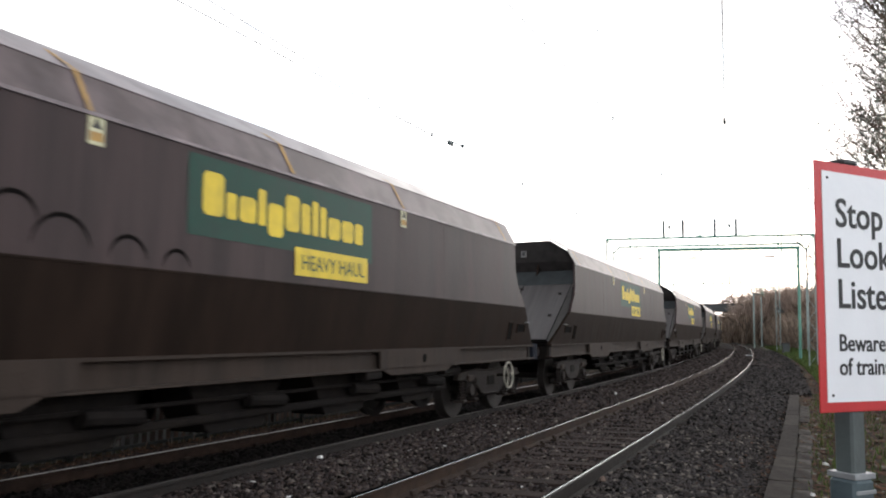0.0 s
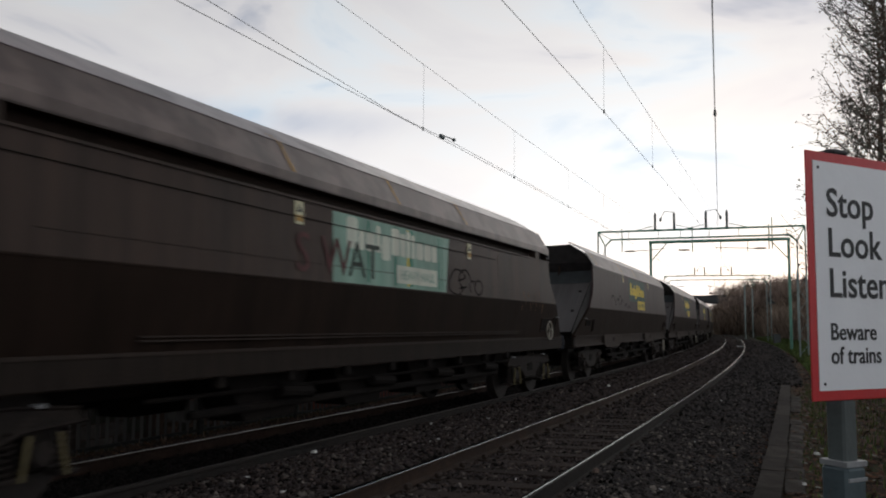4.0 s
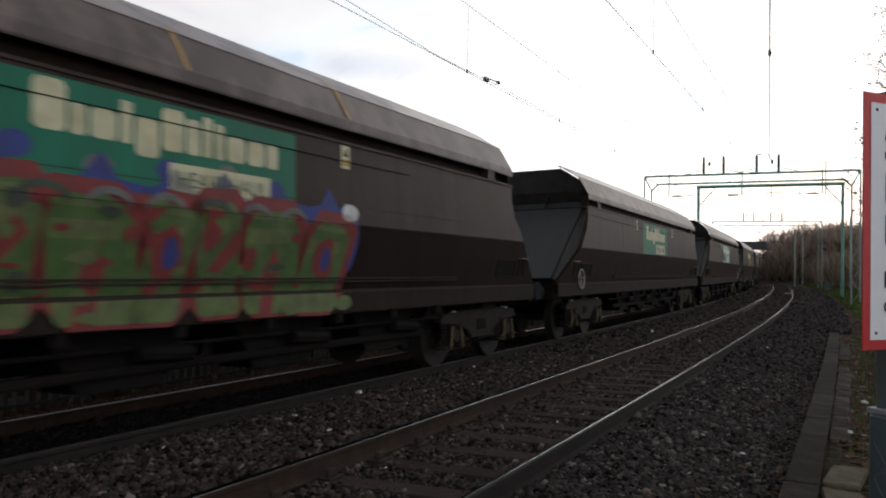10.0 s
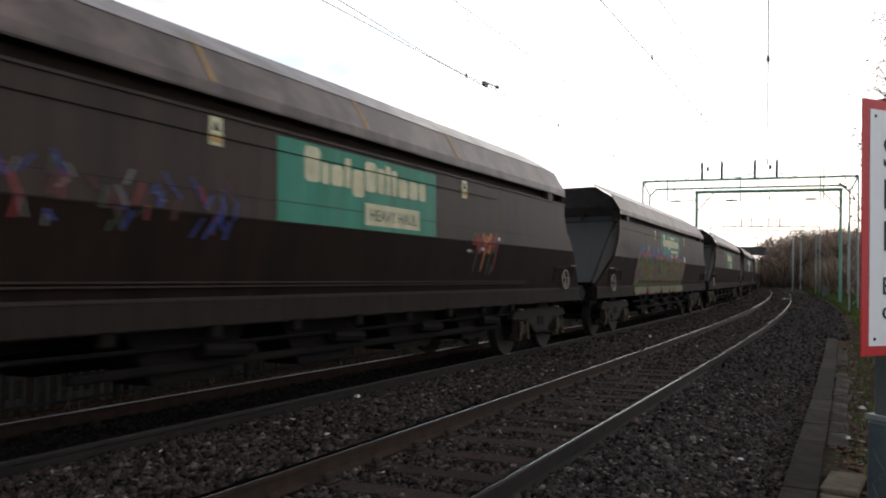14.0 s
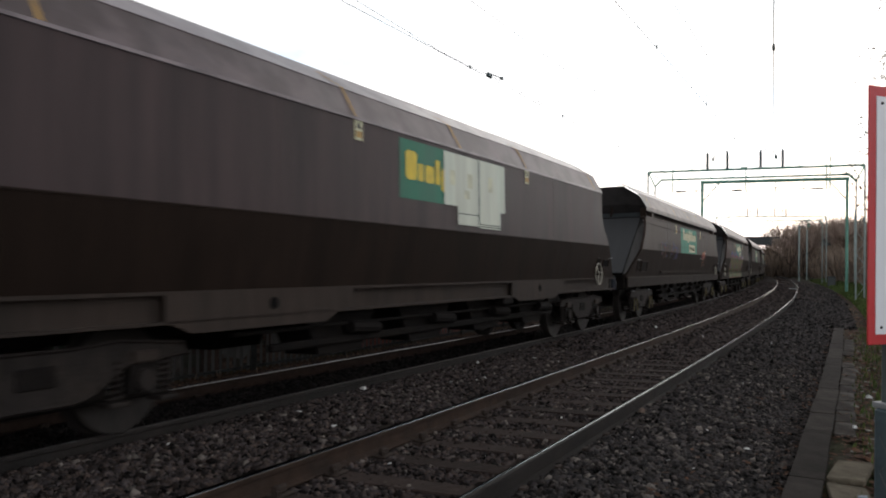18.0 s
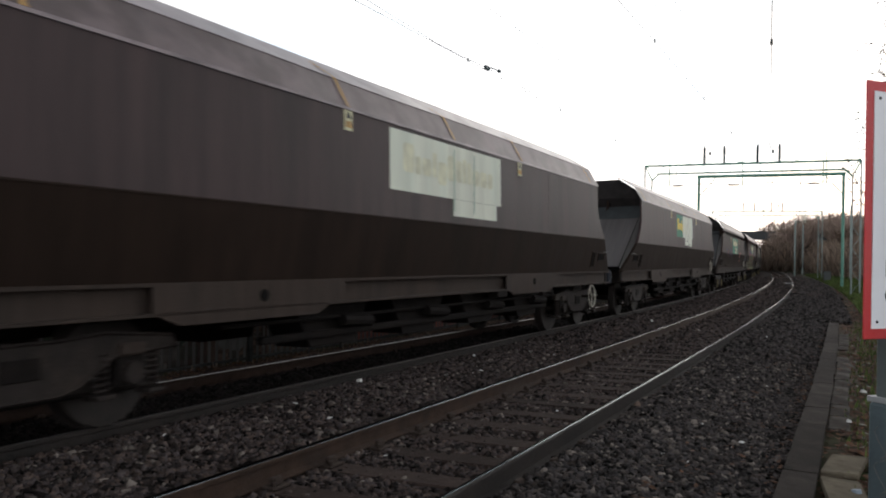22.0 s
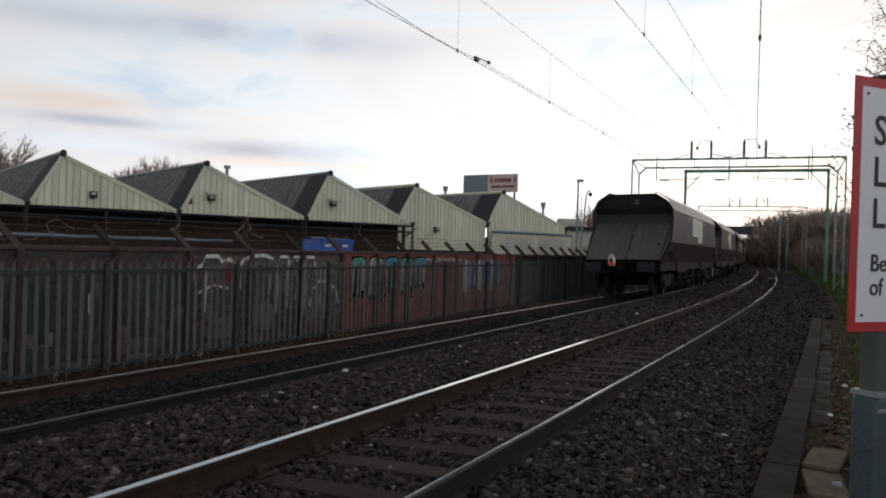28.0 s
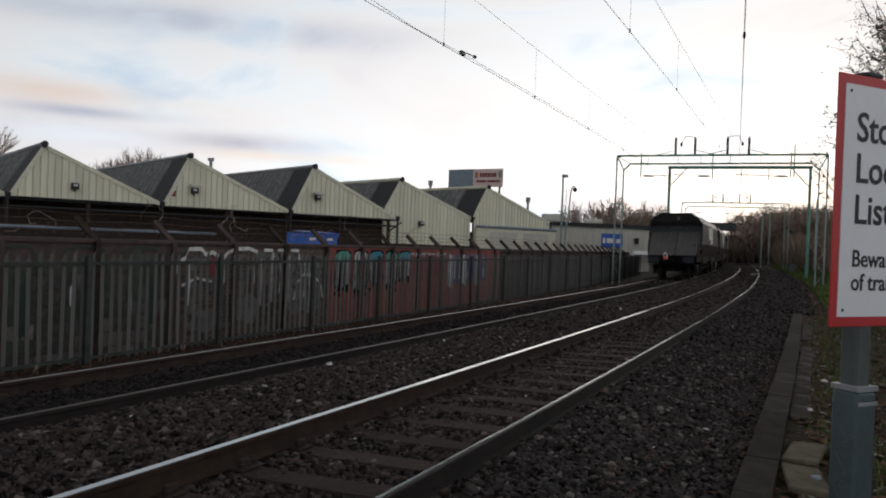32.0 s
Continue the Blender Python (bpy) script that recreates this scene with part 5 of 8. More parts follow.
        for p, q in zip(arc, arc[1:]):
            flat(w, "sprayed_highlight", [(p[0], p[1] - 0.03), (q[0], q[1] - 0.03), (q[0], q[1] + 0.03), (p[0], p[1] + 0.03)], "graffiti_grey" if j % 3 else "graffiti_dull", 0.0302, "pale rim along the letter tops")
    for j in range(30):
        u, z = rng.uniform(1.9, 3.5), rng.uniform(1.75, 2.2)
        h, lean, wd = rng.uniform(0.06, 0.2), rng.uniform(-0.12, 0.12), rng.uniform(0.02, 0.05)
        flat(w, "sprayed_stroke", [(u, z), (u + wd, z), (u + wd + lean, z + h), (u + lean, z + h)], ("graffiti_faint", "graffiti_dull", "graffiti_faint")[j % 3], 0.005 + 0.0002 * j, "small sprayed stroke")
    for j in range(9):
        flat(w, "sprayed_puff", blob(4.6 + j * 0.66, 2.16 + 0.05 * math.sin(j * 2.1), 0.26, 0.2, rng, 12, 0.12), ("graffiti_blue", "graffiti_grey")[j % 2], 0.0075, "sprayed puff over the letters")
    flat(w, "sprayed_shape", blob(11.1, 1.7, 0.5, 0.75, rng, 14, 0.1), "graffiti_blue", 0.009, "blue sprayed cloud")
    flat(w, "sprayed_highlight", blob(11.12, 2.0, 0.3, 0.2, rng, 12, 0.1), "graffiti_pale", 0.011, "pale sprayed puff")
    flat(w, "sprayed_highlight", blob(11.15, 1.03, 0.34, 0.16, rng, 12, 0.1), "graffiti_lime", 0.011, "pale sprayed puff")
    w = WAGONS[5]
    w["label"] = "brown slotted coal hopper wagon with faded panel and small tags"
    p = flat(w, "brand_panel", rect(7.18, 10.43, 1.885, 2.71), "livery_green_mid", 0.004, "faded green panel")
    brand_bars(w, p, 7.60, 10.20, 2.32, 0.36, "livery_cream")
    heavy_haul(w, 8.72, 9.97, 1.94, 2.19, "livery_cream")
    for u, z, ww, h, mat in ((12.05, 1.84, 0.6, 0.16, "graffiti_red"),):
        flat(w, "sprayed_tag", blob(u, z, ww, h, rng, wob=0.25), mat, 0.006, "small sprayed tag")
    for j in range(70):
        u, z = rng.uniform(3.9, 6.7), rng.uniform(1.66, 2.05)
        h, lean, wd = rng.uniform(0.06, 0.20), rng.uniform(-0.12, 0.12), rng.uniform(0.02, 0.045)
        mat = ("graffiti_blue", "graffiti_grey", "graffiti_blue", "graffiti_faint", "graffiti_dull", "graffiti_red")[j % 6]
        flat(w, "sprayed_stroke", [(u, z), (u + wd, z), (u + wd + lean, z + h), (u + lean, z + h)], mat, 0.005 + 0.0002 * j, "sprayed tag stroke")
    for j in range(40):
        u, z = rng.uniform(11.55, 12.5), rng.uniform(1.70, 1.93)
        h, lean, wd = rng.uniform(0.05, 0.16), rng.uniform(-0.12, 0.12), rng.uniform(0.03, 0.08)
        mat = "graffiti_orange" if abs(u - 12.05) < 0.14 else ("graffiti_red" if j % 5 else "graffiti_dull")
        flat(w, "sprayed_stroke", [(u, z), (u + wd, z), (u + wd + lean, z + h), (u + lean, z + h)], mat, 0.0065 + 0.0001 * j, "sprayed tag stroke")
    for u, z0, z1, mat in ((11.72, 1.42, 1.80, "graffiti_dull"), (11.98, 1.45, 1.72, "graffiti_orange"), (12.2, 1.40, 1.82, "graffiti_dull"), (12.42, 1.45, 1.90, "graffiti_red"), (12.32, 1.40, 1.55, "graffiti_dull")):
        flat(w, "paint_run", [(u, z0), (u + 0.03, z0), (u + 0.09, z1), (u + 0.04, z1)], mat, 0.008, "thin run of sprayed paint")
    for u, z, ww in ((11.5, 1.74, 0.16), (11.95, 1.78, 0.1), (12.52, 1.95, 0.1)):
        flat(w, "paint_run", blob(u, z, ww, 0.05, rng, 8, 0.2), "graffiti_pale", 0.010, "pale fleck")
    w = WAGONS[6]
    w["label"] = "brown smooth coal hopper wagon with a half-covered green panel"
    p = flat(w, "brand_panel", rect(7.14, 8.4, 2.22, 2.95), "livery_green", 0.004, "remains of a green panel")
    brand_bars(w, p, 7.28, 10.1, 2.46, 0.36, "livery_yellow")
    flat(w, "cover_sheet", rect(8.28, 9.36, 2.22, 2.94), "livery_pale", 0.014, "pale covering sheet")
    flat(w, "cover_sheet", rect(9.40, 10.33, 2.215, 2.945), "livery_pale", 0.014, "pale covering sheet")
    flat(w, "cover_sheet", rect(8.69, 9.36, 1.97, 2.236), "livery_pale", 0.012, "pale covering sheet")
    flat(w, "cover_sheet", rect(9.40, 10.16, 1.95, 2.23), "livery_pale", 0.012, "pale covering sheet")
    flat(w, "sheet_joint", rect(9.355, 9.405, 1.96, 2.95), "livery_green_dark", 0.010)
    for u0, u1, z in ((8.69, 9.36, 2.12), (9.42, 10.15, 2.00), (9.42, 10.15, 1.97)):
        flat(w, "torn_line", rect(u0, u1, z, z + 0.012), "graffiti_dark", 0.016)
    for u, z, h in ((8.9, 2.34, 0.12), (8.45, 2.5, 0.2), (9.0, 2.5, 0.2), (9.7, 2.5, 0.22)):
        flat(w, "ghost_mark", rect(u, u + 0.16, z, z + h), "livery_ghost", 0.016)
    w = WAGONS[7]
    w["label"] = "last brown hopper wagon, with a whitened panel and a tail lamp"
    p = flat(w, "cover_sheet", rect(7.07, 10.40, 2.22, 2.955), "livery_pale", 0.004, "whitened panel")
    brand_bars(w, p, 7.38, 10.15, 2.46, 0.36, "livery_ghost")
    flat(w, "cover_sheet", rect(8.74, 10.225, 1.985, 2.216), "livery_pale", 0.006, "whitened plate")
    for u in (8.75, 9.4):
        flat(w, "rust_drip", rect(u, u + 0.025, 2.05, 2.90), "livery_green_faded", 0.011)
    lamp = part("tail_lamp", Shape().box(REAR_SILL - 0.21, REAR_SILL - 0.06, 0.22, 0.43, 1.07, 1.34, 0.02), "paint_white", w, "white battery tail lamp hung on the headstock")
    part("lamp_lens", Shape().lathe([(0, 0.0001), (0, 0.072), (0.02, 0.066), (0.03, 0.0001)], (REAR_SILL - 0.21, 0.335, 1.255), (-1, 0, 0), 16), "lens_dark", lamp, "round dark red lens")
    part("lamp_label", Shape().box(REAR_SILL - 0.216, REAR_SILL - 0.212, 0.225, 0.425, 1.08, 1.175), "lamp_red", lamp, "red lower panel")
    ring = [(REAR_SILL - 0.14, 0.325 + 0.07 * math.cos(a), 1.34 + 0.085 * math.sin(a)) for a in [math.pi * j / 8 for j in range(9)]]
    part("lamp_handle", Shape().tube(ring, 0.017, n=5), "paint_white", lamp)
    brake_wheel(WAGONS[2], 15.94, 1.31, rad=0.19)
    brake_wheel(WAGONS[3], 1.66, 1.25, rad=0.19)
    brake_wheel(WAGONS[4], 1.58, 1.255, rad=0.185)
    brake_wheel(WAGONS[5], 15.98, 1.335, rad=0.18)
    flat(w, "red_mark", blob(1.48, 1.70, 0.17, 0.09, rng), "graffiti_red", 0.004)


liveries()


GONE = [1.09, 3.2, 5.84, 8.51, 11.18, 13.75, 16.39, 19.08, 21.77, 24.44, 27.06, 29.62, 32.07, 34.71, 37.37, 40.03, 42.73, 45.26, 47.88, 50.58, 53.24, 55.93,
        58.48, 60.91, 63.52, 65.88, 68.59, 71.53, 74.02, 76.63, 79.05, 81.63, 84.21, 86.78, 89.32, 91.83, 94.29, 96.67, 98.80, 101.32, 103.49, 105.84, 108.03,
        110.13, 112.23, 114.48, 116.82, 118.82, 120.99, 123.17, 125.37, 127.44, 129.48, 131.47, 133.46, 135.47, 137.48, 139.52, 141.59, 143.69, 145.8, 147.92, 150.04, 152.15, 154.27]


def travelled(t):
    """How far the train has drawn on, by a smooth curve through one value every half second."""
    q = t * 2
    i = min(int(q), 63)
    f = q - i
    p1, p2 = GONE[i], GONE[i + 1]
    p0 = GONE[i - 1] if i else 2 * p1 - p2
    p3 = GONE[i + 2] if i < 63 else 2 * p2 - p1
    return 0.5 * (2 * p1 + (p2 - p0) * f + (2 * p0 - 5 * p1 + 4 * p2 - p3) * f * f + (3 * p1 - p0 - 3 * p2 + p3) * f ** 3)


def motions():
    """The train draws away along the far track, slowing a little, with every wheelset turning; lorries cross the bridge."""
    for lorry, turn, s, rows in LORRIES:
        walk(lorry, [(t, line_pose(s, o, road_z(o), turn)) for t, o in rows])
    for k, w in WAGONS.items():
        rows = []
        for i in range(0, 65):
            t = i * 0.5
            s = travelled(t) - (k - 1) * PITCH - 1.75 + U0
            a, b = on_line(s - 6.1, FAR), on_line(s + 6.1, FAR)
            m = (a + b) / 2
            yaw = math.degrees(math.atan2(b.y - a.y, b.x - a.x))
            rows.append((t, pose(m.x, m.y, FAR_Z, -math.degrees(CANT), 0, yaw)))
        walk(w, rows)
        if k < 0:
            continue
        for ws in [o for o in w.children_recursive if o.name.split(".")[0] == "wheelset"]:
            p = ws.matrix_local.translation.copy()
            walk(ws, [(i * 0.1, pose(p.x, p.y, p.z, 0, math.degrees(travelled(i * 0.1) / 0.46) + 7 * k, 0)) for i in range(0, 321)])

# ---------------------------------------------------------------- sleepers and ballast
def build_sleepers():
    wood = Shape().box(-0.125, 0.125, -1.28, 1.28, -0.13, 0.0, 0.012).mesh("sleeper", "sleeper_wood")
    chair = Shape().box(-0.09, 0.09, -0.17, 0.17, 0.0, 0.022, 0.008)
    for y in (-0.125, 0.095):
        chair.box(-0.05, 0.05, y - 0.01, y + 0.04, 0.02, 0.075, 0.012)
    for x, y in ((-0.06, -0.145), (0.06, 0.145)):
        chair.lathe([(0, 0.02), (0.03, 0.018), (0.035, 0.0001)], (x, y, 0.022), (0, 0, 1), 6)
    chair = chair.mesh("rail_chair", "chair_iron")
    rng = random.Random(21)
    for centre, z, lo, hi in ((0.0, 0.0, -12.2, 62), (FAR, FAR_Z, -12.84, 62)):
        s = lo
        while s < hi:
            sl = new("sleeper", wood)
            sl.matrix_world = line_pose(s, centre + rng.uniform(-0.02, 0.02), z - 0.172 + rng.uniform(-0.006, 0.004), rng.uniform(-0.8, 0.8), -math.degrees(CANT))
            tagged(sl, "weathered brown wooden sleeper bedded in ballast", "sleeper", "track sleepers")
            if s < 34:
                for y in (-G, G):
                    c = part("rail_chair", chair, None, sl)
                    c.matrix_local = pose(0, -y, 0.001)
            s += 0.66
    sh = Shape()
    for centre, z in ((0.0, 0.0), (FAR, FAR_Z)):
        for s in np.arange(62.3, 150, 0.68):
            h = radians(heading(s))
            c = on_line(s, centre, z - 0.2)
            a, n = Vector((-math.sin(h), math.cos(h), 0)), Vector((math.cos(h), math.sin(h), 0))
            ring = [c + a * x * 0.125 + n * y * 1.28 for x, y in ((-1, -1), (1, -1), (1, 1), (-1, 1))]
            sh.grid([[p for p in ring], [p + Vector((0, 0, 0.03)) for p in ring]], True)
            sh.face(*[p + Vector((0, 0, 0.03)) for p in ring])
    tagged(part("far_sleepers", sh, "sleeper_wood"), "distant wooden sleepers under both tracks", "sleepers", kind="stuff")


build_sleepers()


def stones(name, count, s_lo, s_hi, o_lo, o_hi, size, mat, label, seed, power=1.0):
    """Loose broken stones on the ground, as one object."""
    rng = np.random.default_rng(seed)
    q = rng.random(count)
    s = s_lo + (s_hi - s_lo) * q ** power
    o = rng.uniform(o_lo, o_hi, count)
    keep = np.ones(count, bool)
    for centre, z in ((0.0, 0.0), (FAR, FAR_Z)):
        lo = -12.2 if centre == 0 else -12.84
        ph = (s - lo + 0.33) % 0.66 - 0.33
        keep &= ~((np.abs(ph) < 0.115) & (np.abs(o - centre) < 1.2) & (rng.random(count) < (0.80 if centre == 0 else 0.25)) & (s > lo))
        for y in (-G, G):
            keep &= np.abs(o - centre - y) > 0.085
    s, o = s[keep], o[keep]
    n = len(s)
    h = np.interp(s, LINE_S, LINE_H)
    z = np.interp(o, PROFILE_O, PROFILE_Z)
    c = np.stack([np.interp(s, LINE_S, LINE_X) + o * np.cos(h), np.interp(s, LINE_S, LINE_Y) + o * np.sin(h), z], 1)
    cube = np.array([[x, y, w] for w in (-1, 1) for y in (-1, 1) for x in (-1, 1)], float)
    v = cube[None] * (1 + rng.uniform(-0.5, 0.25, (n, 8, 3)))
    v *= (size * rng.uniform(0.5, 1.25, (n, 1)) * np.array([1, 1, 1]) * rng.uniform(0.6, 1.25, (n, 3)))[:, None, :]
    a, b, g = rng.uniform(0, 2 * np.pi, (3, n))
    def rot(axis, t):
        m = np.zeros((n, 3, 3))
        i, j = [(1, 2), (2, 0), (0, 1)][axis]
        m[:, axis, axis] = 1
        m[:, i, i] = m[:, j, j] = np.cos(t)
        m[:, i, j], m[:, j, i] = -np.sin(t), np.sin(t)
        return m
    r = rot(2, a) @ rot(0, b) @ rot(1, g)
    v = np.einsum("nij,nkj->nki", r, v) + c[:, None, :] + np.array([0, 0, size * 0.25])
    quads = np.array([(0, 2, 3, 1), (4, 5, 7, 6), (0, 1, 5, 4), (2, 6, 7, 3), (0, 4, 6, 2), (1, 3, 7, 5)])
    f = (np.arange(n)[:, None, None] * 8 + quads[None]).reshape(-1)
    me = bpy.data.meshes.new(name)
    me.vertices.add(n * 8)
    me.vertices.foreach_set("co", v.astype(np.float32).ravel())
    me.loops.add(n * 24)
    me.loops.foreach_set("vertex_index", f.astype(np.int32))
    me.polygons.add(n * 6)
    me.polygons.foreach_set("loop_start", np.arange(0, n * 24, 4, dtype=np.int32))
    me.materials.append(MATS[mat])
    me.update(calc_edges=True)
    me.validate()
    ob = new(name, me)
    return tagged(ob, label, "ballast", kind="stuff")


stones("ballast_stones", 50000, 1.5, 15.0, -2.62, 0.8, 0.0245, "ballast", "angular brown and grey ballast stones, close by", 5)
stones("ballast_stones", 20000, 1.5, 15.0, -4.2, -2.62, 0.0225, "ballast_dirt_shaded", "dirt-choked ballast between the far rails, darkened for the train's shade", 55)
stones("ballast_stones", 18000, 1.5, 15.0, -5.6, -4.2, 0.0245, "ballast", "brown ballast shoulder by the fence", 56)
stones("ballast_stones", 34000, 1.5, 15.0, 0.8, 2.36, 0.0215, "ballast_grey", "angular grey ballast stones on the shoulder", 15)
stones("ballast_stones", 20000, 15.0, 42.0, -2.62, 0.8, 0.038, "ballast", "angular dark ballast stones along the tracks", 6, 1.4)
stones("ballast_stones", 9000, 15.0, 42.0, -4.2, -2.62, 0.036, "ballast_dirt_shaded", "dirty ballast between the far rails, with the train's shade in its colour", 57, 1.4)
stones("ballast_stones", 8000, 15.0, 42.0, -5.6, -4.2, 0.038, "ballast", "ballast shoulder along the fence", 58, 1.4)
stones("ballast_stones", 12000, 15.0, 42.0, 0.8, 2.34, 0.036, "ballast_grey", "angular grey shoulder ballast further along", 16, 1.4)
stones("ballast_stones", 16000, -12.0, 1.6, -5.6, 2.3, 0.042, "ballast", "ballast stones behind the crossing", 26)
stones("ballast_stones", 9000, 25.5, 60.0, 2.1, 2.9, 0.05, "ballast_grey", "dark ballast shoulder beyond the cable trough", 14)
stones("ballast_stones", 15000, 42.0, 90.0, -5.4, 2.3, 0.07, "ballast", "coarse dark ballast further off", 24, 1.2)
stones("ballast_stones", 7000, 42.0, 90.0, 1.0, 3.0, 0.07, "ballast_grey", "grey shoulder ballast further off", 25, 1.2)
stones("pale_stones", 4600, 2.0, 26.0, -2.5, 2.15, 0.026, "stone_pale", "scattered pale stones among the ballast", 7)
stones("pale_stones", 800, 2.0, 26.0, -5.4, -4.3, 0.026, "stone_pale", "pale stones on the shoulder by the fence", 70)
stones("pale_stones", 2200, 2.0, 20.0, 0.9, 2.3, 0.021, "stone_pale", "scattered pale stones on the shoulder", 9)
stones("pale_stones", 110, 2.0, 24.0, -2.4, 2.1, 0.024, "litter_white", "few whitish stones among the ballast", 8)


# ---------------------------------------------------------------- cable trough, litter and verge by the crossing
def build_trough():
    tr = thing("cable_trough", "weathered concrete cable trough with flat lids beside the ballast", "cable trough")
    sweep([(2.30, -0.36), (2.60, -0.36), (2.60, -0.235), (2.56, -0.235), (2.54, -0.30), (2.36, -0.30), (2.34, -0.235), (2.30, -0.235)], list(np.arange(3.0, 25.5, 1.5)), "channel", "concrete", tr)
    rng = random.Random(9)
    lid = Shape().box(-0.498, 0.498, -0.122, 0.122, 0, 0.045, 0.006).mesh("lid", "concrete")
    s = 3.4
    while s < 25:
        ob = part("lid", lid, None, tr)
        ob.matrix_local = line_pose(s, 2.488 + rng.uniform(-0.006, 0.006), -0.205 + rng.uniform(0, 0.006), rng.uniform(-0.5, 0.5), rng.uniform(-0.6, 0.6))
        s += 1.0
    small = Shape().box(-0.36, 0.36, -0.10, 0.10, 0, 0.05, 0.012).mesh("slab", "concrete_dark")
    broad = Shape().box(-0.33, 0.33, -0.135, 0.135, 0, 0.05, 0.012).mesh("slab", "slab_pale")
    spots = [(7.58, 2.79, -0.225, 7, 3), (8.42, 2.78, -0.225, -6, -3)]
    q = 10.4
    while q < 22:
        if not 17.0 < q < 18.2:
            spots.append((q, 2.71 + rng.uniform(-0.015, 0.015), -0.25 + rng.uniform(-0.006, 0.004), rng.uniform(-1, 1), rng.uniform(-1.5, 1.5)))
        q += 0.735
    for s, o, z, turn, lean in spots:
        ob = new("concrete_slab", broad if s < 9.5 else small)
        ob.matrix_world = line_pose(s, o, z, turn, lean)
        tagged(ob, "loose broken concrete slab lying beside the trough", "slab", "loose slabs")


build_trough()


def flakes(name, count, s_lo, s_hi, o_lo, o_hi, size, mat, label, category, seed, lift=0.01, upright=0.0, power=1.0, bend=0.3):
    """Fallen leaves, or blades when upright, as one object."""
    rng = random.Random(seed)
    sh = Shape()
    for _ in range(count):
        s, o = s_lo + (s_hi - s_lo) * rng.random() ** power, rng.uniform(o_lo, o_hi)
        c = on_line(s, o, ground_z(o) + lift)
        a = rng.uniform(0, 6.28)
        k = size * rng.uniform(0.5, 1.4)
        d = Vector((math.cos(a), math.sin(a), 0))
        n = Vector((-d.y, d.x, 0))
        if upright:
            w = k * 0.07
            tip = c + Vector((rng.uniform(-bend, bend) * k, rng.uniform(-bend, bend) * k, k * upright))
            mid = c.lerp(tip, 0.55) + Vector((0, 0, 0.06 * k))
            sh.face(c - n * w, c + n * w, mid + n * w * 0.8, mid - n * w * 0.8)
            sh.face(mid - n * w * 0.8, mid + n * w * 0.8, tip)
        else:
            up = Vector((0, 0, rng.uniform(-0.5, 0.5) * k))
            sh.face(c - d * k, c - n * k * 0.5 + up * 0.5, c + d * k + up, c + n * k * 0.5)
    return tagged(part(name, sh, mat), label, category, kind="stuff")


flakes("fallen_leaves", 19000, -6.0, 32, 2.58, 6.0, 0.035, "leaves_fallen", "brown fallen leaves on the verge", "leaves", 31, 0.012)
flakes("fallen_leaves", 7000, 4.5, 24, 2.72, 4.4, 0.052, "leaves_fallen", "thick brown leaf litter beside the trough", "leaves", 46, 0.02)
flakes("fallen_leaves", 700, 4.5, 24, 2.72, 4.4, 0.04, "leaf_dry", "a few pale dry leaves in the litter", "leaves", 47, 0.028)
flakes("grass", 900, 4.0, 24, 2.78, 3.4, 0.10, "grass", "short tufts of grass at the edge of the trough", "grass", 44, 0.0, 0.8)
flakes("fallen_leaves", 1500, 4.0, 26, 2.2, 2.9, 0.03, "leaves_fallen", "brown leaves blown over the trough lids", "leaves", 45, 0.035)
flakes("fallen_leaves", 5000, 24.0, 60, 2.7, 4.2, 0.06, "leaves_fallen", "brown leaves along the foot of the bank", "leaves", 37, 0.012)
flakes("fallen_leaves", 450, 3.0, 20, 1.6, 2.8, 0.03, "leaves_fallen", "scattered fallen leaves on ballast and trough", "leaves", 32, 0.05)
flakes("fallen_leaves", 9000, 6.0, 30, -6.3, -5.1, 0.034, "leaves_fallen", "brown leaf litter along the foot of the fence", "leaves", 33, 0.02)
flakes("grass", 4200, -4.0, 26, 2.95, 6.0, 0.12, "grass", "thin green grass on the verge", "grass", 34, 0.0, 0.9)
flakes("grass", 42000, 24.0, 115, 3.3, 6.6, 0.27, "grass", "rough green verge grass beside the line", "grass", 35, 0.0, 0.8, 1.0, 0.55)
flakes("weeds", 260, 8.0, 40, -6.15, -5.6, 0.12, "bramble", "low weeds along the fence", "weeds", 36, 0.0, 0.9)


def build_litter():
    rng = random.Random(12)
    for s, o, k, mat in ((10.4, 2.80, 0.035, "litter_white"), (12.6, 2.95, 0.05, "litter_white"), (9.15, -2.3, 0.04, "litter_white"), (12.1, -2.2, 0.03, "litter_white"), (9.3, 0.92, 0.05, "brick_old"), (20.8, -1.45, 0.05, "litter_white"), (7.6, 2.86, 0.05, "billboard_grey")):
        c = on_line(s, o, ground_z(o) + 0.05)
        sh = Shape()
        n = 6
        r0 = [(k * math.cos(6.28 * i / n) * rng.uniform(0.6, 1.2), k * math.sin(6.28 * i / n) * rng.uniform(0.6, 1.2), 0) for i in range(n)]
        r1 = [(x * 0.7, y * 0.7, k * rng.uniform(0.4, 0.8)) for x, y, z in r0]
        sh.grid([r0, r1], True)
        sh.face(*r1)
        ob = part("litter", sh, mat)
        ob.matrix_world = Matrix.Translation(c)
        tagged(ob, "scrap of pale rubbish lying on the ballast" if mat != "brick_old" else "broken piece of red brick by the rail", "litter", "litter on the ballast")


build_litter()


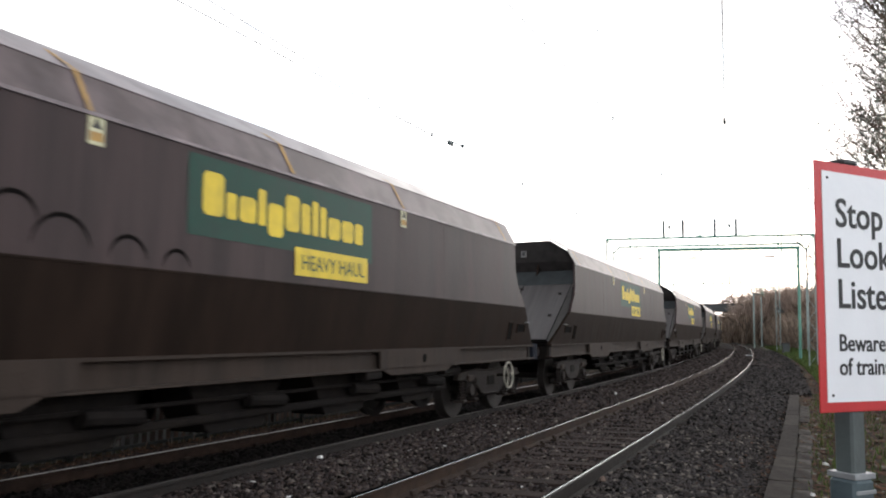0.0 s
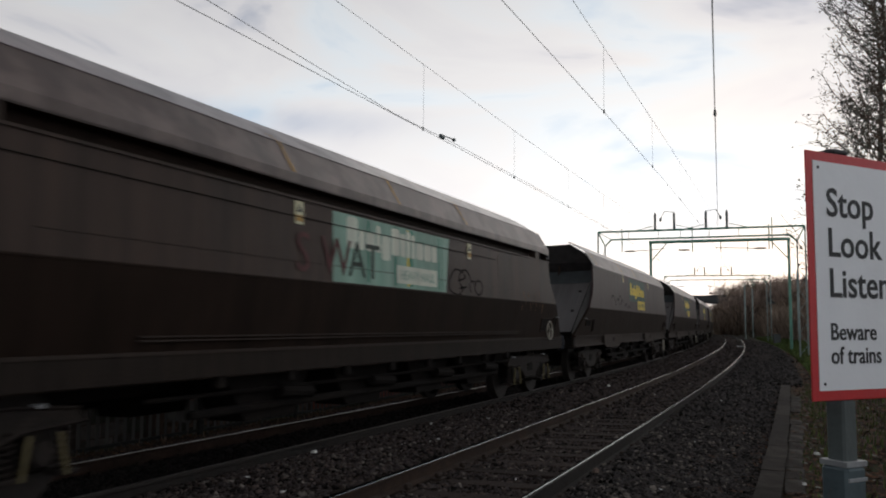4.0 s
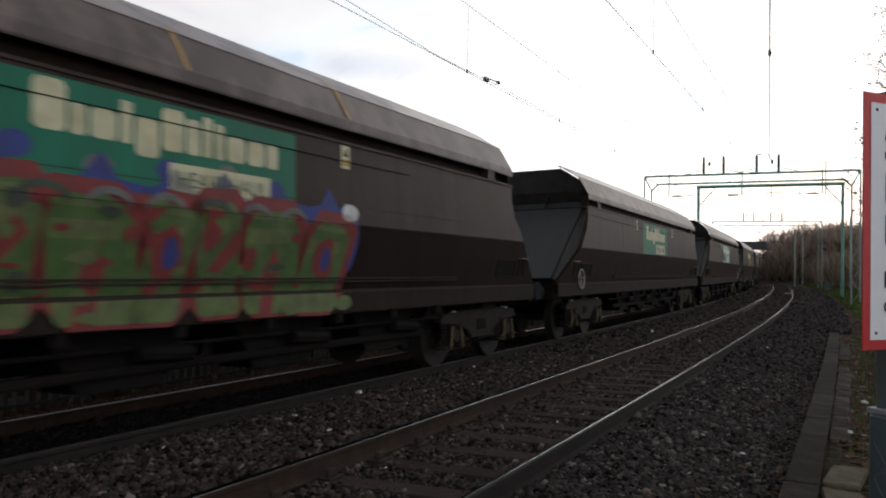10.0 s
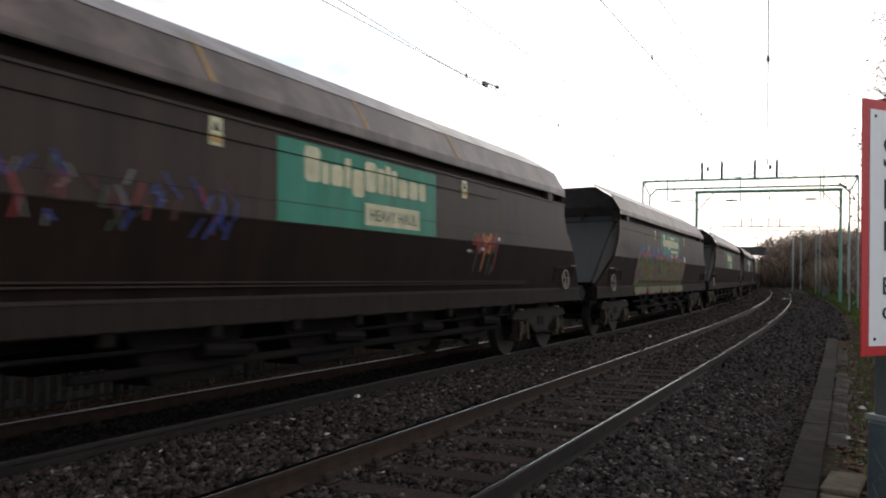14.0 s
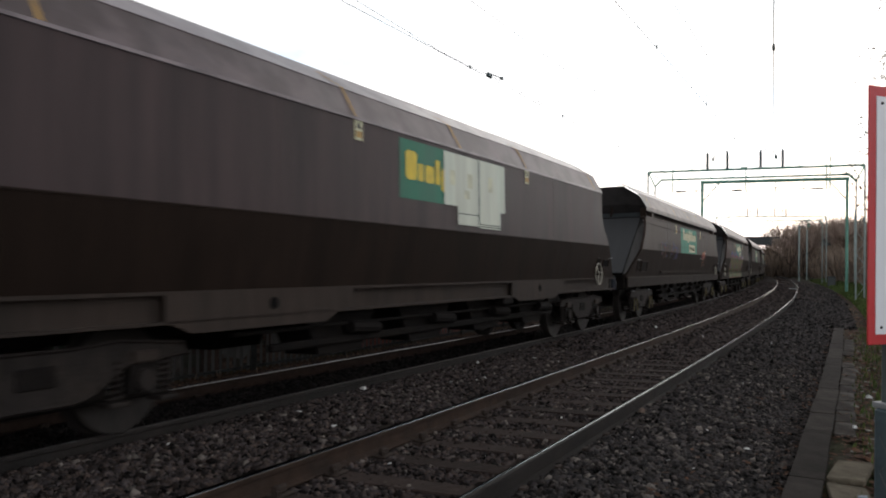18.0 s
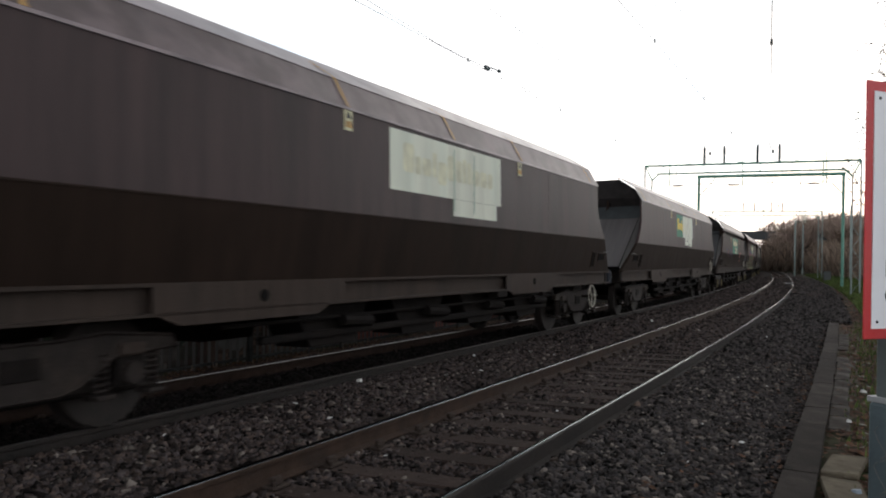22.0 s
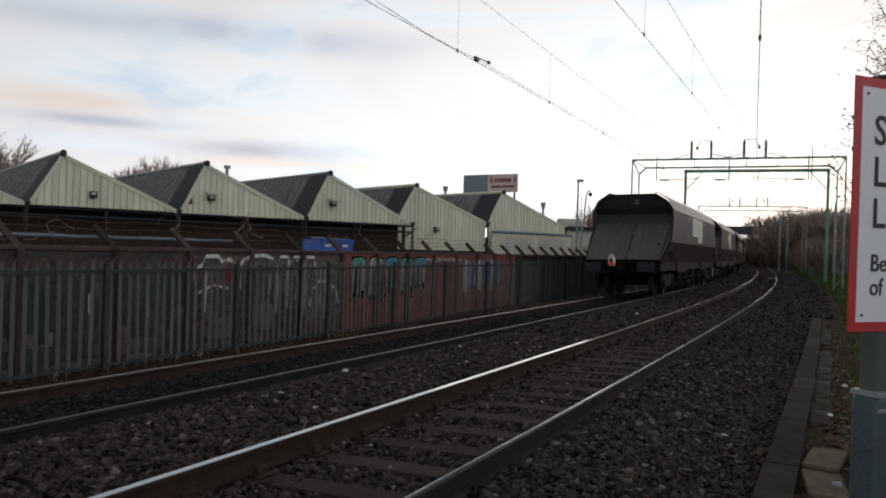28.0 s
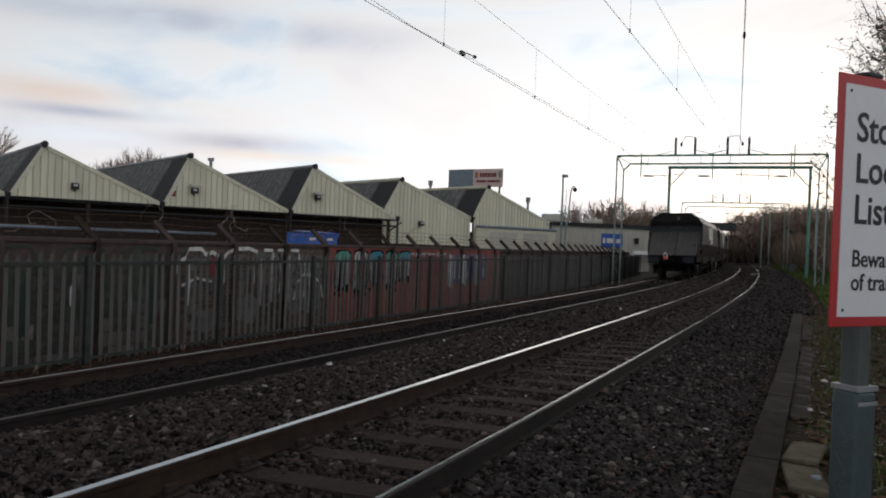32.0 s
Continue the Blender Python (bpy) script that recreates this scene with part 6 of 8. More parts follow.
def twigs():
    rng = random.Random(77)
    for _ in range(26):
        s, o = rng.uniform(5.5, 16), rng.uniform(2.6, 3.6)
        a = on_line(s, o, ground_z(o) + 0.03)
        d = Vector((rng.uniform(-1, 1), rng.uniform(-1, 1), 0)).normalized() * rng.uniform(0.08, 0.3)
        ob = part("fallen_twig", Shape().tube([a, a + d * 0.5 + Vector((0, 0, 0.02)), a + d], 0.005, 0.003, n=4), "twig")
        tagged(ob, "dead brown twig lying on the verge", "twig", "fallen twigs")


twigs()


# ---------------------------------------------------------------- palisade fence and the wall behind it
FENCE_POSTS = [0.88, 3.58, 6.28, 8.98, 11.63, 14.33, 17.03, 19.82, 22.76, 25.71, 28.4, 31.36] + [34.28 + 2.85 * k for k in range(10)]


def fence_o(s):
    return float(np.interp(s, [-10, 14, 30, 46, 62, 120], [-6.2, -6.2, -6.45, -6.95, -7.4, -9.0]))


def wall_o(s):
    return fence_o(s) - 0.75


FENCE_TOP = 1.12


def build_fence():
    fence = thing("palisade_fence", "weathered grey-green steel palisade fence with pointed pales", "fence")
    pale = Shape()
    h = FENCE_TOP + 0.44
    prof = [(-0.032, 0.0), (-0.018, 0.012), (0.0, 0.0), (0.018, 0.012), (0.032, 0.0)]
    for k in range(4):
        (x0, y0), (x1, y1) = prof[k], prof[k + 1]
        pale.face((x0, y0, 0), (x1, y1, 0), (x1, y1, h - 0.12), (x0, y0, h - 0.12))
        pale.face((x1, y1 + 0.003, 0), (x0, y0 + 0.003, 0), (x0, y0 + 0.003, h - 0.12), (x1, y1 + 0.003, h - 0.12))
    for x0, x1, y0 in ((-0.030, 0.030, 0.006),):
        tip = [(x0, y0, h - 0.12), (x1, y0, h - 0.12), (x1 * 0.75, y0 - 0.014, h - 0.06), (x0 * 0.75, y0 - 0.014, h - 0.06)]
        end = [(x0 * 0.75, y0 - 0.014, h - 0.06), (x1 * 0.75, y0 - 0.014, h - 0.06), (0.007, -0.05, h), (-0.007, -0.05, h)]
        for q in (tip, end):
            pale.face(*q)
            pale.face(*[(a, b + 0.003, c) for a, b, c in reversed(q)])
    mesh = pale.mesh("pale", "fence_steel")
    rng = random.Random(2)
    far = Shape()
    s = FENCE_POSTS[1]
    while s < FENCE_POSTS[-1]:
        m = line_pose(s, fence_o(s), -0.44 + rng.uniform(-0.012, 0.012), rng.uniform(-2, 2), 0)
        lean = pose(0, 0, 0, rng.uniform(-0.6, 0.6), rng.uniform(-0.9, 0.9), 0)
        if s < 46:
            ob = part("pale", mesh, None, fence)
            ob.matrix_local = m @ lean
        else:
            k = len(far.v)
            far.v += [tuple(m @ Vector(p)) for p in pale.v]
            far.f += [tuple(k + i for i in f) for f in pale.f]
        s += 0.1638
    tagged(part("pale_row", far, "fence_steel", fence), kind="stuff")
    post = Shape()
    post.box(-0.045, 0.045, -0.004, 0.004, 0, 1.50, 0)
    post.box(-0.04, 0.04, -0.05, -0.043, 0, 1.50, 0)
    post.box(-0.004, 0.004, -0.045, 0.0, 0, 1.50, 0)
    post_mesh = post.mesh("post", "rail_dark")
    for i, s in enumerate(FENCE_POSTS):
        ob = part("post", post_mesh, None, fence, "steel fence post" if i == 0 else "")
        ob.matrix_local = line_pose(s + 0.03, fence_o(s) + 0.045, -0.46)
        if i + 1 < len(FENCE_POSTS):
            for z in (-0.37, 0.93):
                a, b = on_line(s, fence_o(s) + 0.022, z), on_line(FENCE_POSTS[i + 1], fence_o(FENCE_POSTS[i + 1]) + 0.022, z)
                sh = Shape()
                d = (b - a).normalized()
                n = Vector((d.y, -d.x, 0)) * 0.02
                u = Vector((0, 0, 0.022))
                sh.grid([[a - n - u, a + n - u, a + n + u, a - n + u], [b - n - u, b + n - u, b + n + u, b - n + u]], True)
                # rails coloured darker than the pales to show them in shadow
                part("fence_rail", sh, "rail_dark", fence)


build_fence()
WALL_TOP = 1.20
LETTERS = 18.05


def build_wall():
    wall = thing("boundary_wall", "old brick boundary wall with sprayed graffiti behind the fence", "wall")
    def section(a, b, mat, label):
        st = list(np.linspace(a, b, max(2, int((b - a) / 1.5))))
        sh = Shape()
        rows = []
        for s in st:
            w = wall_o(s)
            rows.append([on_line(s, w, -0.8), on_line(s, w, WALL_TOP), on_line(s, w - 0.24, WALL_TOP), on_line(s, w - 0.24, -0.8)])
        sh.grid(rows, True)
        sh.face(*rows[0])
        sh.face(*reversed(rows[-1]))
        return part("wall_run", sh, mat, wall, label)
    section(-4, 11.35, "coping_brown", "blockwork run with a brown upper band")
    section(11.354, 16.2, "coping_brown", "brickwork run")
    section(16.204, 27.6, "wall_render", "red-brown rendered run with sprayed paint")
    section(27.604, 60.0, "shadow_brick", "dark run of wall")
    cop = Shape()
    rows = [[on_line(s, wall_o(s) + 0.04, WALL_TOP), on_line(s, wall_o(s) + 0.04, WALL_TOP + 0.06), on_line(s, wall_o(s) - 0.28, WALL_TOP + 0.06), on_line(s, wall_o(s) - 0.28, WALL_TOP)] for s in np.arange(-4, 60, 1.5)]
    cop.grid(rows, True)
    part("coping", cop, "coping_brown", wall, "brown coping course")
    # bricks
    brick = Shape().box(-0.1075, 0.1075, -0.008, 0.02, -0.0325, 0.0325, 0.004)
    red, moss = brick.mesh("brick", "brick_old"), brick.mesh("brick", "brick_mossy")
    rng = random.Random(40)
    rest, rest_m = Shape(), Shape()
    block = Shape().box(-0.215, 0.215, -0.008, 0.024, -0.103, 0.103, 0.006)
    pale_block, moss_block = block.mesh("block", "block_pale"), block.mesh("block", "brick_mossy")
    z, row = -0.5, 0
    while z < 0.85:
        s = 5.0 + (row % 2) * 0.225
        while s < 11.2:
            ob = part("block", moss_block if rng.random() < (0.3 if z < 0.1 else 0.55) else pale_block, None, wall, "weathered concrete block" if row == 0 and s < 5.1 else "")
            ob.matrix_local = line_pose(s, wall_o(s), z, 0, 0) @ pose(0, -0.006 + rng.uniform(0, 0.008), 0)
            s += 0.45
        z += 0.224
        row += 1
    z, row = -0.56, 0
    count = 0
    while z < WALL_TOP - 0.04:
        s = 11.47 + (row % 2) * 0.1125
        while s < 16.05:
            m = line_pose(s, wall_o(s), z, 0, 0) @ pose(0, -0.006 + rng.uniform(0, 0.006), 0)
            mossy = rng.random() < 0.3
            if s < 14.6 and count < 300:
                ob = part("brick", moss if mossy else red, None, wall)
                ob.matrix_local = m
                count += 1
            else:
                tgt = rest_m if mossy else rest
                k = len(tgt.v)
                tgt.v += [tuple(m @ Vector(p)) for p in brick.v]
                tgt.f += [tuple(k + i for i in f) for f in brick.f]
            s += 0.225
        z += 0.075
        row += 1
    tagged(part("brick_courses", rest, "brick_old", wall), kind="stuff")
    tagged(part("mossy_courses", rest_m, "brick_mossy", wall), kind="stuff")
    # sprayed paint on the wall
    def on_wall(s, z, lift):
        return on_line(s - 1.25, wall_o(s - 1.25) + lift + (0.016 if 12.7 < s < 17.45 else 0.0), z)
    def spray(outline, mat, lift, label="sprayed paint patch"):
        sh = Shape().face(*[on_wall(s, z, lift) for s, z in outline])
        part("sprayed_patch", sh, mat, wall, label)
    def stroke(points, width, mat, lift, label="sprayed line"):
        sh = Shape()
        rows = []
        for i, (s, z) in enumerate(points):
            a, b = points[max(0, i - 1)], points[min(len(points) - 1, i + 1)]
            d = Vector((b[0] - a[0], b[1] - a[1])).normalized()
            rows.append([on_wall(s - d.y * width, z + d.x * width, lift), on_wall(s + d.y * width, z - d.x * width, lift)])
        sh.grid(rows)
        part("sprayed_line", sh, mat, wall, label)
    def curve(s0, z0, w, h, wig, n=18, ph=0.0):
        return [(s0 + w * i / n, z0 + h * math.sin(wig * i / n * 3.14 + ph)) for i in range(n + 1)]
    for s, z, w, h in ((13.4, -0.15, 0.8, 0.4), (14.6, 0.0, 1.0, 0.5), (16.2, 0.1, 0.9, 0.6)):
        spray(blob(s, z, w, h, rng, 10, 0.25), "graffiti_grey", 0.009, "faded pale painted-out patch")
    for k, s in enumerate((7.4, 8.6, 9.7, 10.9, 12.0)):
        spray(blob(s, 0.35 + 0.1 * math.sin(k * 2), 0.8, 1.25, rng, 14, 0.2), "graffiti_dull", 0.012, "dull green sprayed patch")
        spray(blob(s + 0.2, 0.25, 0.2, 0.9, rng, 12, 0.3), "graffiti_dark", 0.016, "dark green sprayed letter")
        spray(blob(s - 0.25, 0.35 + 0.15 * math.sin(k * 3), 0.07, 0.3, rng, 8, 0.3), "graffiti_silver", 0.02, "pale fleck of paint")
        stroke([(s - 0.42, 0.98), (s - 0.36, 1.1), (s - 0.1, 1.14), (s + 0.25, 1.12), (s + 0.36, 1.0), (s + 0.38, 0.7)], 0.022, "graffiti_dark", 0.018, "dark green sprayed arch")
    spray([(12.95, -0.3), (17.25, -0.3), (17.25, 1.0), (15.2, 1.08), (12.95, 0.95)], "graffiti_grey", -0.004, "greyed painted-over field")
    stroke([(12.72, 0.72), (12.80, 0.92), (12.95, 0.98), (13.02, 1.12), (13.3, 1.13), (13.42, 1.03), (13.6, 1.07), (13.75, 1.0)], 0.036, "graffiti_pale", 0.014, "white sprayed outline")
    stroke([(13.85, 0.92), (13.98, 1.05), (14.2, 1.13), (14.6, 1.15), (14.85, 1.08)], 0.034, "graffiti_pale", 0.014, "white sprayed arch")
    for s0 in (15.05, 15.5, 15.95):
        stroke([(s0, 1.12), (s0 + 0.26, 1.12), (s0 + 0.3, 1.0), (s0 + 0.24, 0.8)], 0.03, "graffiti_pale", 0.016, "white sprayed hook")
    stroke([(16.1, 0.1), (16.2, 0.45), (16.45, 0.62), (16.8, 0.6), (17.1, 0.4), (17.2, 0.1)], 0.026, "graffiti_silver", 0.016, "pale sprayed arc")
    stroke([(12.85, 0.5), (13.2, 0.62), (13.6, 0.55)], 0.022, "graffiti_silver", 0.016, "pale sprayed arc")
    for j in range(13):
        s0 = 13.0 + j * 0.29
        stroke([(s0, 0.9 - 0.1 * (j % 3)), (s0 + 0.03, 0.55), (s0, 0.15 + 0.12 * (j % 4))], 0.03 + 0.01 * (j % 2), "graffiti_grey" if j % 3 else "graffiti_silver", 0.012, "faded vertical spray stroke")
    for j, (s0, z0, z1) in enumerate(((14.95, 0.05, 0.95), (15.3, 0.1, 1.05), (15.62, -0.1, 1.08), (15.9, 0.05, 1.0), (16.3, 0.1, 0.95), (16.62, -0.2, 0.9))):
        stroke([(s0, z1), (s0 + 0.04, (z0 + z1) / 2), (s0 + 0.02, z0)], 0.045 - 0.006 * (j % 3), "graffiti_chrome", 0.018, "silver vertical spray stroke")
    spray(blob(13.6, 0.8, 0.18, 0.4, rng), "graffiti_red", 0.022)
    crowns = ("graffiti_mint", "graffiti_silver", "graffiti_teal", "graffiti_mint", "graffiti_teal")
    for j, crown in enumerate(crowns):
        s = LETTERS + j * 0.80
        low = 0.20 - 0.10 * (j % 2) + 0.03 * j
        spray([(s - 0.37, low + 0.2), (s - 0.22, low - 0.04), (s + 0.05, low + 0.05), (s + 0.24, low - 0.05), (s + 0.38, low + 0.22), (s + 0.33, 0.7), (s + 0.37, 1.1), (s + 0.1, 1.16), (s - 0.3, 1.14), (s - 0.34, 0.7)], "graffiti_black", 0.010, "black sprayed letter outline")
        for d, w, lift in ((-0.24, 0.085, 0.05), (-0.02, 0.07, 0.0), (0.21, 0.09, 0.09)):
            lo_z = low + lift + 0.04
            spray([(s + d - w, lo_z + 0.1), (s + d - w * 0.3, lo_z), (s + d + w * 0.8, lo_z + 0.06), (s + d + w * 0.8, 0.58), (s + d + w, 0.93), (s + d - w, 0.90), (s + d - w * 0.8, 0.5)], "graffiti_chrome", 0.014, "silver sprayed stroke of a letter")
        spray([(s - 0.32, 0.86), (s - 0.12, 0.92), (s + 0.06, 0.84), (s + 0.28, 0.9), (s + 0.33, 1.04), (s + 0.16, 1.12), (s - 0.18, 1.11), (s - 0.34, 1.03)], crown, 0.017, "coloured crown of a sprayed letter")
        for d in (-0.3, -0.12, 0.08, 0.28):
            spray(blob(s + d, low - 0.02 + 0.07 * math.sin(d * 9 + j), 0.10, 0.10, rng, 8, 0.1), "graffiti_black", 0.012, "black drip")
    for j in range(7):
        s = 21.6 + j * 0.36
        spray(blob(s, 0.75 + 0.15 * math.sin(j * 2), 0.5, 0.7, rng, 12, 0.25), "graffiti_red", 0.010 + 0.001 * (j % 3), "red sprayed patch")
        stroke([(s - 0.1, 1.0), (s, 1.1), (s + 0.12, 1.02), (s + 0.2, 1.1)], 0.02, "graffiti_pale", 0.018, "pale sprayed squiggle")
    for j in range(9):
        s = 24.35 + j * 0.36
        spray([(s - 0.18, 0.12 + 0.1 * (j % 2)), (s + 0.14, 0.05 + 0.12 * (j % 3)), (s + 0.19, 0.6), (s + 0.16, 1.02), (s - 0.12, 1.08), (s - 0.19, 0.7)], "graffiti_blue" if j % 3 else "graffiti_silver", 0.014 + 0.001 * (j % 2), "blue and silver sprayed letter")
        stroke([(s - 0.1, 1.05), (s, 0.8), (s - 0.04, 0.3)], 0.03, "graffiti_pale", 0.020, "white sprayed edge")
    # cranked steel posts and wire along the top
    for i in range(34):
        s = 5.13 + i * 1.56
        sh = Shape()
        p0, p1 = on_line(s, wall_o(s) + 0.06, -0.55), on_line(s, wall_o(s) + 0.06, 1.24)
        p2 = on_line(s - 0.13, wall_o(s) - 0.28, 1.57)
        sh.tube([p0, p1], 0.052, n=4)
        sh.tube([p1 - Vector((0, 0, 0.04)), p2], 0.058, 0.052, n=4)
        part("cranked_post", sh, "coping_brown" if i % 3 else "shadow_brick", wall, "cranked post leaning over the wall")
    for dz, do in ((1.42, 0.18), (1.52, 0.28), (1.64, 0.40)):
        part("barbed_wire", Shape().tube([on_line(s, wall_o(s) - do, dz + 0.02 * math.sin(s * 2.4)) for s in np.arange(3, 56, 0.85)], 0.005, n=4), "twig", wall)
    part("pipe_rail", Shape().tube([on_line(s, wall_o(s) - 0.5, 1.40) for s in np.arange(2, 13.5, 1.0)], 0.026, n=6), "billboard_grey", wall, "pale horizontal pipe")
    for k in range(44):
        c0, z, o = 5.5 + rng.random() * 15, 1.38 + rng.random() * 0.2, -0.3
        pts, turn = [], rng.uniform(0, 6.28)
        for i in range(14):
            turn += rng.uniform(-0.9, 0.9)
            c0 += 0.07 * math.cos(turn)
            z = max(1.33, min(1.95, z + 0.06 * math.sin(turn)))
            o = max(-0.6, min(-0.1, o + rng.uniform(-0.05, 0.05)))
            pts.append(on_line(c0, wall_o(c0) + o, z))
        part("dead_creeper", Shape().tube(pts, 0.006, 0.003, n=3), "twig_pale" if k % 3 == 0 else "twig", wall, "curling stem of dead creeper")

build_wall()

# ---------------------------------------------------------------- overhead line
def bar(sh, a, b, r=0.05, n=4):
    return sh.tube([a, b], r, n=n)


def lattice_gantry(s, left, right, top, group="line gantries"):
    g = thing("line_gantry", "green steel lattice gantry carrying insulators over both tracks", "gantry", group)
    def P(o, z):
        return on_line(s, o, z)
    deep = 0.44
    for o, inner in ((left, left + 0.38), (right, right - 0.38)):
        leg = Shape()
        bar(leg, P(o, -0.5), P(o, top), 0.045)
        bar(leg, P(inner, -0.5), P(inner, top - 0.78), 0.042)
        z = 0.0
        flip = False
        while z < top - 1.2:
            bar(leg, P(o if flip else inner, z), P(inner if flip else o, z + 0.55), 0.014, 3)
            z += 0.55
            flip = not flip
        part("leg", leg, "mast_steel", g, "grey lattice leg")
        kn = Shape()
        step = 1 if inner > o else -1
        bar(kn, P(inner, top - 0.78), P(inner + step * 0.36, top - deep), 0.045)
        bar(kn, P(inner, top - 0.78), P(o, top), 0.035)
        bar(kn, P(inner + step * 0.36, top - deep), P(o + step * 0.02, top - 0.02), 0.025, 3)
        part("knee_brace", kn, "mast_green", g)
        cl = Shape()
        bar(cl, P(o - 0.25, 3.9), P(inner + 0.25, 3.9), 0.025)
        bar(cl, P(o - 0.3, 3.75), P(o, 4.0), 0.02, 3)
        part("climbing_guard", cl, "mast_steel", g)
    ch = Shape()
    bar(ch, P(left, top), P(right, top), 0.055)
    part("top_chord", ch, "mast_green", g, "green top chord")
    ch = Shape()
    bar(ch, P(left + 0.74, top - deep), P(right - 0.74, top - deep), 0.05)
    part("bottom_chord", ch, "mast_green", g, "green bottom chord")
    span = right - left
    for k in (0.16, 0.31, 0.42, 0.56, 0.7, 0.84):
        part("web_bar", bar(Shape(), P(left + span * k, top), P(left + span * k, top - deep), 0.02, 3), "mast_green", g)
    for f in (0.295, 0.39, 0.545, 0.645):
        o = left + span * f
        ins = Shape()
        prof = []
        for k in range(9):
            prof += [(0.06 + k * 0.09, 0.055), (0.10 + k * 0.09, 0.095), (0.13 + k * 0.09, 0.055)]
        ins.lathe([(0.0, 0.06)] + prof + [(0.95, 0.03), (0.95, 0.0001)], P(o, top + 0.03), (0, 0, 1), 8)
        part("insulator_post", ins, "insulator", g, "dark ribbed insulator post")
        ft = Shape()
        side = -1 if f in (0.295, 0.545) else 1
        bar(ft, P(o - 0.35, top + 0.04), P(o + 0.35, top + 0.04), 0.03)
        bar(ft, P(o + side * 1.0, top + 0.03), P(o + side * 0.1, top + 0.26), 0.025, 3)
        part("insulator_seat", ft, "mast_green", g)
    for a, b in ((0.295, 0.39), (0.545, 0.645)):
        jp = Shape().tube([P(left + span * (b if a < 0.5 else a), top + 0.95), P(left + span * ((a + b) / 2), top + 1.02), P(left + span * ((a + b) / 2 + (-0.02 if a < 0.5 else 0.02)), top + 0.6)], 0.02, n=4)
        part("jumper", jp, "wire_copper", g)
        part("jumper_weight", Shape().lathe([(0, 0.001), (0.05, 0.07), (0.2, 0.07), (0.25, 0.001)], P(left + span * ((a + b) / 2 + (-0.02 if a < 0.5 else 0.02)), top + 0.45), (0, 0, 1), 8), "insulator", g)
    for f, arm in ((0.125, 1), (0.478, -1), (0.838, -1), (0.853, 0)):
        o = left + span * f
        dr = Shape()
        bar(dr, P(o, top + (0.15 if arm else 0.5)), P(o, top - 1.15), 0.03)
        tube = part("drop_tube", dr, "mast_green", g, "green drop tube")
        if arm:
            reach = 2.3 if f < 0.3 else (0.7 if f < 0.6 else 2.6)
            part("arm_insulator", Shape().lathe([(0, 0.02), (0.1, 0.045), (0.3, 0.05), (0.5, 0.045), (0.6, 0.02)], P(o + arm * 0.12, top - 1.1), P(o + arm, 0) - P(o, 0), 8), "insulator", tube)
            part("register_arm", Shape().tube([P(o + arm * 0.6, top - 1.1), P(o + arm * reach, top - 1.0)], 0.018, n=4), "wire_copper", tube)
    return g


def portal(s, left, right, top):
    g = thing("portal_gantry", "plain steel portal frame with corner braces over the tracks", "gantry", "line gantries")
    for o, step in ((left, 1), (right, -1)):
        sh = Shape()
        bar(sh, on_line(s, o, -0.5), on_line(s, o, top), 0.10)
        part("leg", sh, "mast_green", g)
        sh = Shape()
        bar(sh, on_line(s, o, top - 1.35), on_line(s, o + step * 1.15, top), 0.035)
        part("brace", sh, "mast_green", g)
    sh = Shape()
    bar(sh, on_line(s, left - 0.12, top), on_line(s, right + 0.12, top), 0.11)
    part("beam", sh, "mast_green", g)
    for o in (-2.4, -0.6, 1.1):
        sh = Shape()
        bar(sh, on_line(s, o, top), on_line(s, o, top - 0.8), 0.025)
        part("drop_tube", sh, "mast_green", g)


lattice_gantry(45.0, -6.6, 3.86, 6.54)
portal(57.5, -5.2, 3.6, 7.18)
lattice_gantry(90.5, -6.9, 3.78, 6.80)
for s, o, h in ((112.0, 1.9, 7.0), (128.0, 3.6, 7.0), (75.0, 5.2, 6.2)):
    m = thing("line_mast", "slim grey steel mast beside the line", "mast", "line masts")
    sh = Shape()
    bar(sh, on_line(s, o, -0.4), on_line(s, o, h), 0.10)
    part("mast_post", sh, "mast_steel", m)
    part("mast_cap", Shape().tube([on_line(s, o, h), on_line(s, o, h + 0.12)], 0.11, 0.03, n=4), "mast_steel", m)


def wire(name, pts, r, label):
    w = tagged(part(name, Shape().tube(pts, r, n=4), "wire_copper"), label, "overhead wire", "overhead wires")
    return w


